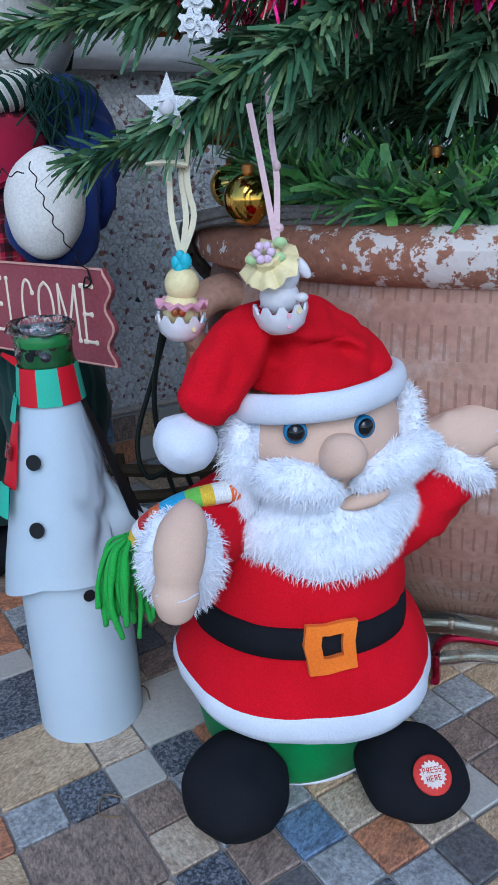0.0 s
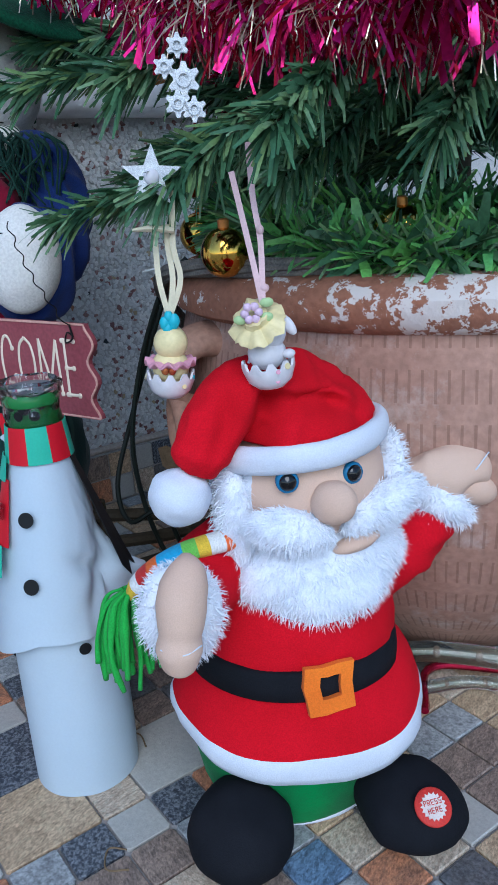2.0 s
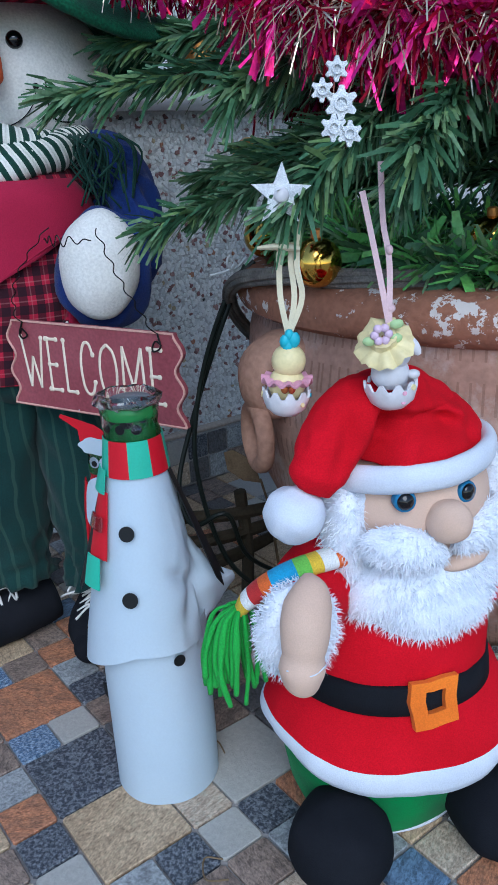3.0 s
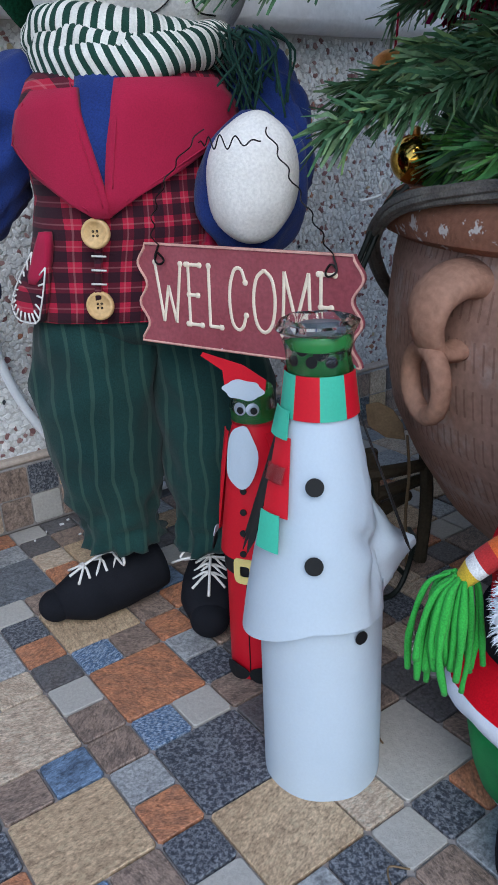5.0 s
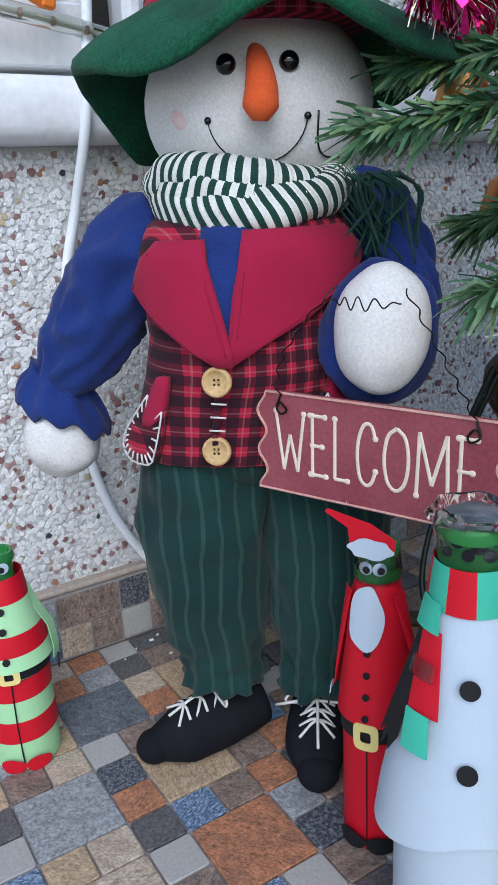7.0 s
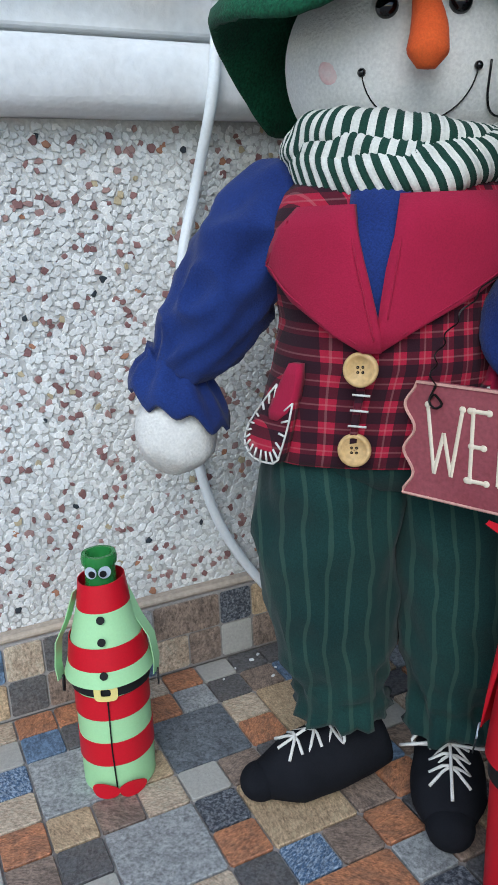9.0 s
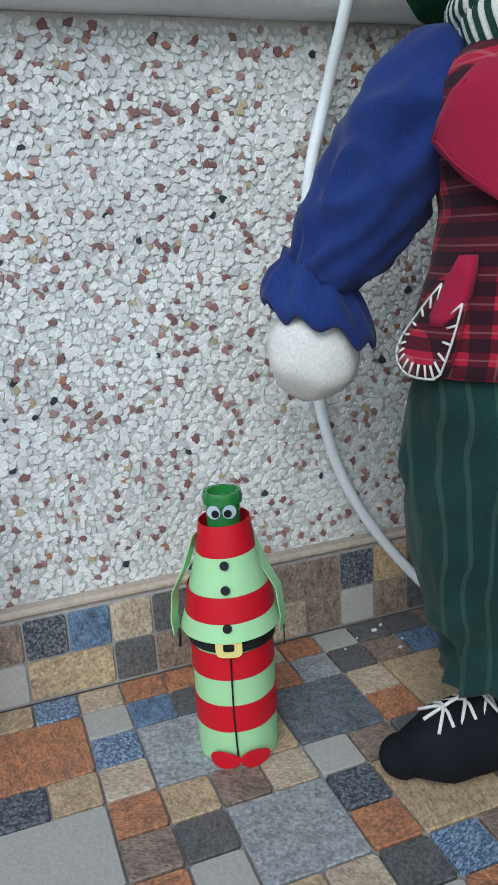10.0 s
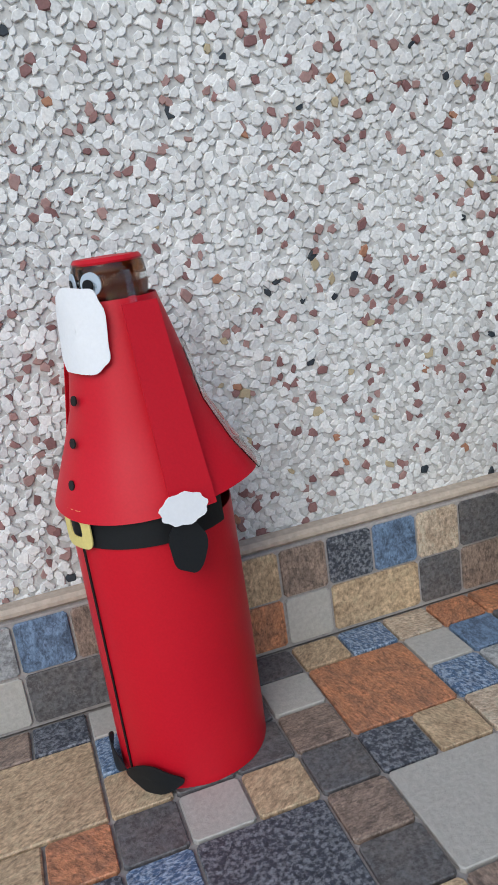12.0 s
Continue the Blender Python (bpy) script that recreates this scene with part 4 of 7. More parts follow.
    for line, z in (("PRESS", 0.0018), ("HERE", -0.0062)):
        for k, letter in enumerate(line):
            strokes = {"P": [(0, 0, 0, 4), (0, 4, 2, 4), (2, 4, 2, 2), (0, 2, 2, 2)], "R": [(0, 0, 0, 4), (0, 4, 2, 4), (2, 4, 2, 2), (0, 2, 2, 2), (1, 2, 2, 0)],
                       "E": [(0, 0, 0, 4), (0, 4, 2, 4), (0, 2, 2, 2), (0, 0, 2, 0)], "S": [(2, 4, 0, 4), (0, 4, 0, 2), (0, 2, 2, 2), (2, 2, 2, 0), (2, 0, 0, 0)],
                       "H": [(0, 0, 0, 4), (2, 0, 2, 4), (0, 2, 2, 2)]}[letter]
            x0 = (k - (len(line) - 1) / 2) * 0.0042 - 0.0012
            for xa, za, xb, zb in strokes:
                b.tube([(x0 + xa * 0.0012, z + za * 0.00125, 0.003), (x0 + xb * 0.0012, z + zb * 0.00125, 0.003)], 0.00045, 4, PRINT, m=t)
    # head and flat side panels
    HEAD = (0.021, -0.008, 0.402)
    b.ball(HEAD, (0.09, 0.088, 0.082), SKIN, (0, 4, 0), 40, 24)
    b.ball((0.019, -0.008, 0.39), (0.1, 0.086, 0.078), WHITE, (0, 4, 0), 40, 22, warp=lambda q: Vector((q.x, max(q.y, -0.05), q.z)))
    b.ball((0.018, -0.1, 0.402), (0.0228, 0.023, 0.0225), SKIN, (0, 0, 0), 28, 18, 0.05)
    for x, y in ((-0.024, -0.091), (0.043, -0.092)):
        t = pose(x, y + 0.006, 0.427 if x < 0 else 0.4245, 84, 0, -12 if x < 0 else 10)
        b.lathe([(0.0005, 0.0105), (0.0065, 0.0095), (0.0085, 0.007), (0.0085, 0.0)], 24, PUPIL, m=t, cap=False)
        b.lathe([(0.0078, 0.0065), (0.0105, 0.0062), (0.0113, 0.004), (0.0113, -0.004)], 24, EYE, m=t, cap=False)
    # lower lip in the gap of the beard
    b.ball((0.044, -0.094, 0.352), (0.026, 0.012, 0.009), SKIN, (0, -12, 0), 20, 12, 0.1)
    # one furry beard running up into the side whiskers, and the moustache
    def fur(c, r, rot, n, seed, pull, length=0.0095, keep=lambda o: o.y < 0.35, rough=0.07):
        b.ball(c, r, FUR, rot, 32, 20, rough)
        b.spikes([(p, d * 0.9 + Vector(pull)) for p, d in shell_roots(c, r, n, seed, keep, rot)], length, 0.00055, FUR, 0.75, 0.25, seed)
    fur((0.02, -0.052, 0.317), (0.096, 0.05, 0.05), (0, -5, 0), 4200, 3, (0, 0, -0.6))
    fur((0.022, -0.066, 0.297), (0.07, 0.044, 0.04), (0, -4, 0), 2400, 4, (0, 0, -0.7))
    fur((-0.025, -0.09, 0.377), (0.044, 0.022, 0.021), (0, 16, -10), 1700, 5, (-0.6, 0, -0.4), 0.008)
    fur((0.082, -0.08, 0.381), (0.055, 0.022, 0.021), (0, -13, 16), 2000, 6, (0.7, 0, -0.2), 0.008)
    fur((-0.066, -0.036, 0.378), (0.02, 0.034, 0.06), (0, -3, 0), 1500, 7, (-0.3, 0, -0.4))
    fur((0.108, -0.034, 0.39), (0.017, 0.034, 0.054), (0, 4, 0), 1300, 8, (0.4, 0, 0.1), 0.011)
    # cap: padded band, crown that folds over into the tail, and the bobble
    band = [(0.016 + 0.09 * math.cos(a), -0.006 + 0.092 * math.sin(a), 0.444 + 0.004 * math.cos(a) + 0.007 * max(0.0, math.cos(a)) - 0.008 * math.sin(a)) for a in [2 * math.pi * k / 48 for k in range(49)]]
    rings = []
    for k, q in enumerate(band):
        o = Vector((q[0] - 0.016, q[1] + 0.006, 0)).normalized()
        k2 = 1 + 0.1 * noise.noise(Vector((math.cos(k * 0.131) * 2.5, math.sin(k * 0.131) * 2.5, 1)))
        rings.append([Vector(q) + o * 0.009 * math.cos(e) * k2 + Vector((0, 0, 0.0145 * math.sin(e) * k2)) for e in [2 * math.pi * j / 16 for j in range(16)]])
    b.rings(rings, WHITE, cap=False)

    def crown(p, s, a):
        p = p.copy()
        front = max(0.0, min(1.0, (0.02 - p.y) / 0.06))
        dent = 0.02 * crease(p.x, p.z, -0.052, 0.452, -0.03, 0.505, 0.011) + 0.016 * crease(p.x, p.z, -0.028, 0.502, 0.03, 0.493, 0.01)
        dent += 0.012 * crease(p.x, p.z, 0.03, 0.493, 0.062, 0.478, 0.009) + 0.008 * crease(p.x, p.z, -0.085, 0.47, -0.07, 0.515, 0.01)
        ridge = 0.012 * crease(p.x, p.z, -0.02, 0.517, 0.045, 0.505, 0.012) + 0.012 * crease(p.x, p.z, -0.028, 0.458, -0.008, 0.492, 0.012)
        p.y += front * (dent - ridge)
        o = 0.006 * noise.noise(p * 30) + 0.003 * noise.noise(p * 75)
        return p + (p - Vector((0.0, 0.0, 0.46))).normalized() * o
    b.ball((0.02, -0.004, 0.448), (0.087, 0.086, 0.072), RED, (0, 6, 0), 64, 40, warp=lambda q: crown(Vector((q.x, q.y, max(q.z, 0.004))) + Vector((0.02, -0.004, 0.448)), 0, 0) - Vector((0.02, -0.004, 0.448)))
    sweep(b, [(0.03, -0.006, 0.47), (-0.005, -0.02, 0.495), (-0.04, -0.033, 0.5), (-0.075, -0.043, 0.484), (-0.095, -0.048, 0.458), (-0.102, -0.048, 0.438)], [0.055, 0.05, 0.046, 0.041, 0.035, 0.03, 0.02], RED, 60, 56, (0, 1, 0), crown, 0.9)

    def puff(q):
        return q * (1 + 0.05 * noise.noise(q * 60) + 0.02 * noise.noise(q * 160))
    b.ball((-0.1215, -0.045, 0.415), (0.031, 0.03, 0.029), WHITE, (0, 20, 0), 36, 24, 0.06, warp=puff)
    # arm held forward: sleeve, furry cuff, mitten hand with a seam
    sweep(b, [(-0.06, 0.0, 0.315), (-0.1, -0.03, 0.315), (-0.13, -0.075, 0.315)], [0.05, 0.045, 0.036], RED, 16, 28)
    fur((-0.14, -0.086, 0.312), (0.041, 0.03, 0.058), (12, -6, 0), 2200, 13, (0, 0, 0), 0.009, lambda o: True, 0.08)
    def palm(p, s, a):
        return p + (p - Vector((-0.147, -0.122, 0.325))) * (0.06 * noise.noise(p * 34) - 0.09 * math.exp(-((s - 0.62) / 0.045) ** 2))
    sweep(b, [(-0.133, -0.1, 0.378), (-0.137, -0.112, 0.367), (-0.145, -0.122, 0.343), (-0.151, -0.128, 0.315), (-0.155, -0.13, 0.29), (-0.157, -0.128, 0.272)], [0.005, 0.015, 0.0225, 0.024, 0.0215, 0.022, 0.017, 0.005], SKIN, 36, 28, (0, 1, 0), palm)
    b.tube([(-0.172, -0.138, 0.31), (-0.154, -0.1505, 0.307), (-0.135, -0.143, 0.308)], 0.0008, 5, WHITE, 8)
    # raised arm
    sweep(b, [(0.06, 0.0, 0.27), (0.11, -0.012, 0.29), (0.15, -0.025, 0.322), (0.168, -0.03, 0.34)], [0.06, 0.05, 0.043, 0.037], RED, 24, 32, (0, 1, 0), lambda p, s, a: p + Vector((0, 0.005, 0.004)) * noise.noise(p * 45))
    fur((0.17, -0.036, 0.354), (0.048, 0.037, 0.024), (0, 36, 0), 1900, 17, (0, 0, 0), 0.0095, lambda o: True, 0.08)
    sweep(b, [(0.135, -0.03, 0.392), (0.155, -0.037, 0.386), (0.185, -0.04, 0.385), (0.212, -0.042, 0.388), (0.236, -0.042, 0.39)], [0.012, 0.023, 0.029, 0.03, 0.027, 0.01], SKIN, 28, 26, (0, 1, 0), lambda p, s, a: p + Vector((0, 0.004, 0.006)) * noise.noise(p * 40))
    b.ball((0.212, -0.052, 0.364), (0.026, 0.02, 0.019), SKIN, (0, 25, 0), 20, 12)
    b.tube([(0.192, -0.066, 0.385), (0.2, -0.0705, 0.396), (0.216, -0.067, 0.41)], 0.0009, 5, WHITE)
    # knitted scarf end in bands, with a tassel of yarn
    scarf = [(-0.058, -0.045, 0.358), (-0.09, -0.05, 0.36), (-0.12, -0.048, 0.356), (-0.148, -0.042, 0.344), (-0.17, -0.034, 0.326), (-0.178, -0.028, 0.312)]
    names = [YARNS.index(n) + 11 for n in ("red", "orange", "white", "yellow", "lime", "blue", "blue", "orange", "red", "white", "yellow")] + [13]
    b.tube(scarf, [0.015, 0.0155, 0.0155, 0.015, 0.014, 0.011], 22, names, 66, 0.65, rough=0.1)
    rnd = random.Random(8)
    for k in range(34):
        a, o = rnd.uniform(0, 6.28), rnd.uniform(0.3, 1)
        x, y = -0.18 + 0.01 * o * math.cos(a), -0.028 + 0.01 * o * math.sin(a)
        sx, sy, l = 0.022 * math.cos(a) * o - 0.008 + rnd.uniform(-0.008, 0.006), 0.018 * math.sin(a) * o, rnd.uniform(0.055, 0.1)
        b.tube([(x, y, 0.316), (x + sx * 0.6, y + sy * 0.6, 0.304), (x + sx, y + sy, 0.308 - l * 0.55), (x + sx * 0.9 + rnd.uniform(-0.006, 0.006), y + sy, 0.308 - l)], [0.0026, 0.0032, 0.0029], 7, 19, 22, rough=0.6)
    return b.make("santa_plush", [red_felt, white_felt, fur_white, skin_cloth, black_cloth, green_felt, orange_felt, eye_blue, eye_black, sticker_red, sticker_white]
                  + [yarn[n] for n in YARNS], at=place(0.522, 0.553, 0, -18))


tagged(santa_plush(), "plush santa in red coat with furry white beard, waving", "plush doll")


# ---- tall snowman doll ----
def snowman_doll():
    CREAM, BLUE, TARTAN, CRIMSON, TROUSER, BLACK, LACE, HAT, CARROT, EYE, KD, KW, WOOD, THREAD, BLUSH, BERRY = range(16)
    b = Mesh()
    # boots with laces
    for pts, rad in (((( -0.02, -0.03, 0.05), (-0.075, -0.055, 0.045), (-0.13, -0.078, 0.038), (-0.175, -0.095, 0.032)), [0.04, 0.046, 0.045, 0.024]),
                     (((0.065, -0.06, 0.05), (0.06, -0.1, 0.046), (0.052, -0.14, 0.04), (0.047, -0.175, 0.032)), [0.04, 0.045, 0.045, 0.026])):
        b.tube(pts, rad, 20, BLACK, 16, 0.95, rough=0.05)
        b.ball(pts[-1], (rad[-1] * 1.1, rad[-1] * 1.1, rad[-1]), BLACK)
        d = (Vector(pts[-1]) - Vector(pts[0])).normalized()
        side = d.cross(Vector((0, 0, 1)))
        for k in range(3):
            q = Vector(pts[1]).lerp(Vector(pts[2]), 0.1 + 0.45 * k) + Vector((0, 0, 0.046))
            b.tube([q - side * 0.024 - Vector((0, 0, 0.01)), q, q + side * 0.024 + d * 0.018 - Vector((0, 0, 0.012))], 0.0021, 6, LACE, 6)
            b.tube([q + side * 0.024 - Vector((0, 0, 0.01)), q + Vector((0, 0, 0.002)), q - side * 0.024 + d * 0.018 - Vector((0, 0, 0.012))], 0.0021, 6, LACE, 6)
        q = Vector(pts[1]).lerp(Vector(pts[2]), 0.15) + Vector((0, 0, 0.052))
        for s in (-1, 1):
            b.tube([q, q + side * s * 0.028 + Vector((0, 0, 0.014)), q + side * s * 0.045 + d * 0.004 + Vector((0, 0, -0.004)), q + d * 0.006], 0.0021, 6, LACE, 12)
        b.tube([q, q + d * 0.03 + Vector((0, 0, 0.0)), q + d * 0.075 + Vector((0, 0, -0.014))], 0.0021, 6, LACE, 8)
        b.tube([q, q + side * 0.04 + d * 0.01, q + side * 0.06 - d * 0.004 + Vector((0, 0, -0.016))], 0.0021, 6, LACE, 8)
    # trousers, baggy with gathered ankles
    def bag(points, radii, seed):
        pts = curve(points, 40)
        rr = spread(radii, 40)
        rings = []
        for i, (p, r) in enumerate(zip(pts, rr)):
            ring = []
            for j in range(40):
                a = 2 * math.pi * j / 40
                low = max(0.0, (i - 22) / 18)
                k = 1 + 0.05 * noise.noise(Vector((math.cos(a) * 1.5, math.sin(a) * 1.5, i * 0.14 + seed))) + 0.07 * noise.noise(Vector((math.cos(a) * 3, math.sin(a) * 4, i * 0.2 + 2 * seed))) + low ** 2 * 0.07 * math.sin(11 * a + 2 * math.sin(i * 0.5 + seed)) + low * 0.05 * math.sin(i * 1.1 + a * 2)
                n1 = noise.noise(Vector((math.cos(a) * 1.3 + seed, math.sin(a) * 1.3, i * 0.11 + math.sin(a + seed) * 0.5)))
                k += (0.09 + 0.12 * low) * (0.5 - 2.6 * abs(n1))
                dx, dz = p.x + r * math.cos(a), p.z - 0.42
                k += 0.035 * math.sin(10 * math.atan2(dz, dx) + seed) * math.exp(-(dx * dx + dz * dz) / 0.014)
                ring.append((p.x + r * k * math.cos(a), p.y + r * 0.92 * k * math.sin(a), p.z))
            rings.append(ring)
        b.rings(rings, TROUSER)
    bag([(-0.068, -0.035, 0.48), (-0.08, -0.04, 0.33), (-0.078, -0.048, 0.2), (-0.062, -0.052, 0.112)], [0.084, 0.092, 0.091, 0.088, 0.084, 0.078, 0.068, 0.054, 0.064], 1)
    bag([(0.066, -0.035, 0.48), (0.082, -0.05, 0.33), (0.078, -0.066, 0.2), (0.068, -0.082, 0.108)], [0.08, 0.09, 0.091, 0.088, 0.084, 0.076, 0.066, 0.052, 0.062], 5)
    b.ball((-0.004, -0.033, 0.465), (0.146, 0.098, 0.062), TROUSER, seg=40, rows=20)
    # torso in a checked waistcoat
    WIDTHS = ((0.457, 0.168), (0.48, 0.165), (0.52, 0.15), (0.56, 0.138), (0.61, 0.13), (0.66, 0.136), (0.71, 0.14), (0.745, 0.122), (0.775, 0.08))

    def half_width(h):
        return float(np.interp(h, [w[0] for w in WIDTHS], [w[1] for w in WIDTHS]))

    def half_depth(h):
        return float(np.interp(h, (0.457, 0.5, 0.57, 0.71, 0.775), (0.1, 0.11, 0.126, 0.126, 0.085)))

    def vest(q, a):
        o = Vector((math.cos(a), math.sin(a), 0))
        low = max(0.0, min(1.0, (0.6 - q.z) / 0.14))
        k = 1 + 0.03 * noise.noise(Vector((o.x * 2, o.y * 2, q.z * 14))) + 0.03 * low * noise.noise(Vector((o.x * 5, o.y * 5, q.z * 4)))
        depth = half_depth(q.z)
        return Vector((-0.005 + (q.x + 0.005) * k, -0.035 + depth * o.y * k, q.z))
    b.lathe([(0.12, 0.4565)] + [(half_width(0.457 + 0.318 * k / 40), 0.457 + 0.318 * k / 40) for k in range(41)], 72, TARTAN, (-0.005, -0.035, 0), fn=vest)
    # lapels and pockets follow the chest
    def chest(v):
        a = v.x / 0.135
        return Vector((-0.005 + (half_width(v.z) + 0.003 + v.y) * math.sin(a), -0.035 - (half_depth(v.z) + 0.004 + v.y) * math.cos(a), v.z))

    def sheet(outline, thick, material, n=10):
        """A bent cloth piece between a left and a right edge, given row by row."""
        rows = []
        for z, x0, x1 in outline:
            rows.append([chest(Vector((x0 + (x1 - x0) * k / n, thick, z))) for k in range(n + 1)] + [chest(Vector((x1 + (x0 - x1) * k / n, 0.0, z))) for k in range(n + 1)])
        b.rings(rows, material, smooth=True)
    sheet([(0.6, -0.036, -0.03), (0.65, -0.05, -0.02), (0.7, -0.06, -0.008), (0.76, -0.07, 0.004)], 0.004, BLUE, 6)
    sheet([(0.588, -0.034, -0.03), (0.612, -0.034, 0.006), (0.638, -0.03, 0.056), (0.668, -0.025, 0.11), (0.69, -0.02, 0.143), (0.698, -0.018, 0.147), (0.712, -0.016, 0.138), (0.736, -0.012, 0.12)], 0.009, CRIMSON)
    sheet([(0.588, -0.046, -0.029), (0.605, -0.077, -0.03), (0.635, -0.123, -0.036), (0.665, -0.159, -0.042), (0.674, -0.164, -0.044), (0.69, -0.151, -0.047), (0.708, -0.134, -0.05), (0.728, -0.114, -0.054)], 0.0115, CRIMSON)
    for edge in ([(-0.036, 0.6), (-0.044, 0.64), (-0.052, 0.69), (-0.06, 0.735)], [(-0.052, 0.597), (-0.12, 0.64), (-0.152, 0.668), (-0.157, 0.675), (-0.12, 0.715)], [(-0.024, 0.62), (-0.013, 0.69), (-0.006, 0.735)], [(-0.01, 0.606), (0.05, 0.642), (0.105, 0.672), (0.138, 0.695)]):
        b.tube([chest(Vector((x, 0.0122 if x < -0.03 else 0.0088, z))) for x, z in edge], 0.0009, 5, CRIMSON, 20)
    sheet([(0.462, -0.048, -0.042), (0.51, -0.05, -0.044), (0.56, -0.05, -0.042)], 0.006, TARTAN, 3)
    for x, s in ((-0.142, 1), (0.07, -1)):
        sheet([(0.46, x - 0.014, x + 0.028), (0.474, x - 0.034, x + 0.032), (0.495, x - 0.036, x + 0.033), (0.525, x - 0.016, x + 0.031), (0.552, x + 0.006, x + 0.028)], 0.009, TARTAN, 8)
        sheet([(0.508, x + 0.004, x + 0.016), (0.518, x - 0.002, x + 0.026), (0.535, x + 0.002, x + 0.032), (0.556, x + 0.008, x + 0.031), (0.572, x + 0.016, x + 0.028)], 0.011, CRIMSON, 6)
        rim = curve([(x + 0.002, 0, 0.547), (x - 0.018, 0, 0.522), (x - 0.036, 0, 0.494), (x - 0.034, 0, 0.474), (x - 0.014, 0, 0.461), (x + 0.01, 0, 0.458), (x + 0.027, 0, 0.462), (x + 0.032, 0, 0.49), (x + 0.031, 0, 0.53)], 17)
        b.tube([chest(Vector((q.x, 0.0105, q.z))) for q in rim], 0.0012, 5, THREAD)
        mid = Vector((x + 0.004, 0, 0.5))
        for q in rim[::1]:
            e = q.lerp(mid, 0.32)
            b.tube([chest(Vector((q.x, 0.0105, q.z))), chest(Vector((e.x, 0.0105, e.z)))], 0.0013, 5, THREAD)
    # wooden buttons and stitches
    for x, z in ((-0.0545, 0.571), (-0.0505, 0.483)):
        p = chest(Vector((x + 0.007, 0.006, z)))
        t = Matrix.Translation(p) @ pose(0, 0, 0, 84, 0, -18)
        b.lathe([(0.0005, 0.002), (0.012, 0.002), (0.0135, 0.0045), (0.0165, 0.005), (0.0178, 0.002), (0.0175, -0.002)], 28, WOOD, m=t, cap=False)
        for k in range(4):
            b.lathe([(0.0005, 0.0028), (0.0015, 0.0026), (0.0015, 0.001)], 8, BLACK, (0.0036 * math.cos(k * 1.571 + 0.8), 0.0036 * math.sin(k * 1.571 + 0.8), 0), m=t, cap=False)
    for k in range(3):
        z = 0.545 - 0.017 * k
        b.tube([chest(Vector((-0.052, 0.009, z))), chest(Vector((-0.036, 0.009, z - 0.001)))], 0.0013, 5, THREAD)
    # sleeves and mittens
    def sleeve(points, radii, seed, n=64, seg=48):
        pts, rr = curve(points, n), spread(radii, n)
        rings, up = [], Vector((0, 1, 0))
        for i, q in enumerate(pts):
            d = (pts[min(i + 1, n)] - pts[max(i - 1, 0)]).normalized()
            x = d.cross(up).normalized()
            y = x.cross(d)
            s = i / n
            ring = []
            for j in range(seg):
                a = 2 * math.pi * j / seg
                n1 = noise.noise(Vector((math.cos(a) * 1.1 + seed, math.sin(a) * 1.1, s * 4.2 + 0.7 * math.sin(a + seed))))
                n2 = noise.noise(Vector((math.cos(a) * 2.2, math.sin(a) * 2.2 + seed, s * 9)))
                k = 1 + (0.1 + 0.24 * s) * (0.4 - 2.4 * abs(n1)) + 0.07 * n2 + 0.05 * max(0.0, s - 0.7) / 0.3 * math.sin(10 * a + seed) + 0.05 * max(0.0, 0.2 - s) / 0.2 * math.sin(12 * a)
                ring.append(q + (x * math.cos(a) + y * math.sin(a)) * rr[i] * k)
            rings.append(ring)
        b.rings(rings, BLUE)
    sleeve([(-0.1, 0.0, 0.742), (-0.138, -0.008, 0.722), (-0.18, -0.016, 0.662), (-0.22, -0.02, 0.6), (-0.25, -0.022, 0.548)], [0.04, 0.054, 0.06, 0.06, 0.057, 0.05, 0.036], 1.0)
    b.lathe([(0.034, 0.03), (0.038, 0.016), (0.05, 0.002), (0.058, -0.014), (0.061, -0.026), (0.057, -0.03), (0.04, -0.006)], 72, BLUE, (-0.254, -0.024, 0.535), 1.0, 0.85, wobble=0.12,
            fn=lambda q, a: q + Vector((0, 0, 0.006 * math.sin(9 * a) + 0.004 * math.sin(4 * a + 1) - 0.42 * (q.x + 0.254))))
    b.ball((-0.262, -0.024, 0.478), (0.051, 0.044, 0.053), CREAM, (0, 14, 0), 32, 20, 0.12)
    sleeve([(0.105, 0.0, 0.75), (0.15, -0.012, 0.748), (0.172, -0.05, 0.7), (0.17, -0.1, 0.645), (0.15, -0.135, 0.605)], [0.04, 0.05, 0.048, 0.048, 0.048], 4.0)
    b.ball((0.133, -0.155, 0.613), (0.066, 0.04, 0.084), BLUE, (-6, 6, -10), 36, 24, 0.16)
    b.ball((0.129, -0.188, 0.624), (0.053, 0.045, 0.072), CREAM, (-6, 4, -10), 36, 24, 0.05)
    # head
    HEAD = Vector((0.024, 0.03, 0.876))
    HR = (0.144, 0.118, 0.122)
    b.ball(HEAD, HR, CREAM, (0, 0, 4), 44, 26)

    def face(x, z, off=0.0):
        dx, dz = (x - HEAD.x) / HR[0], (z - HEAD.z) / HR[2]
        return Vector((x, HEAD.y - HR[1] * math.sqrt(max(0.0, 1 - dx * dx - dz * dz)) - off, z))
    for x in (-0.021, 0.049):
        b.ball(face(x, 0.911, 0.002), (0.0115, 0.009, 0.0115), EYE, seg=20, rows=12)
    b.tube([face(0.012, 0.93, -0.01), face(0.013, 0.915, 0.012), face(0.014, 0.885, 0.024), (0.012, -0.117, 0.862), (0.011, -0.117, 0.848)], [0.006, 0.012, 0.018, 0.0205, 0.009], 22, CARROT, 22, 0.8, rough=0.1)
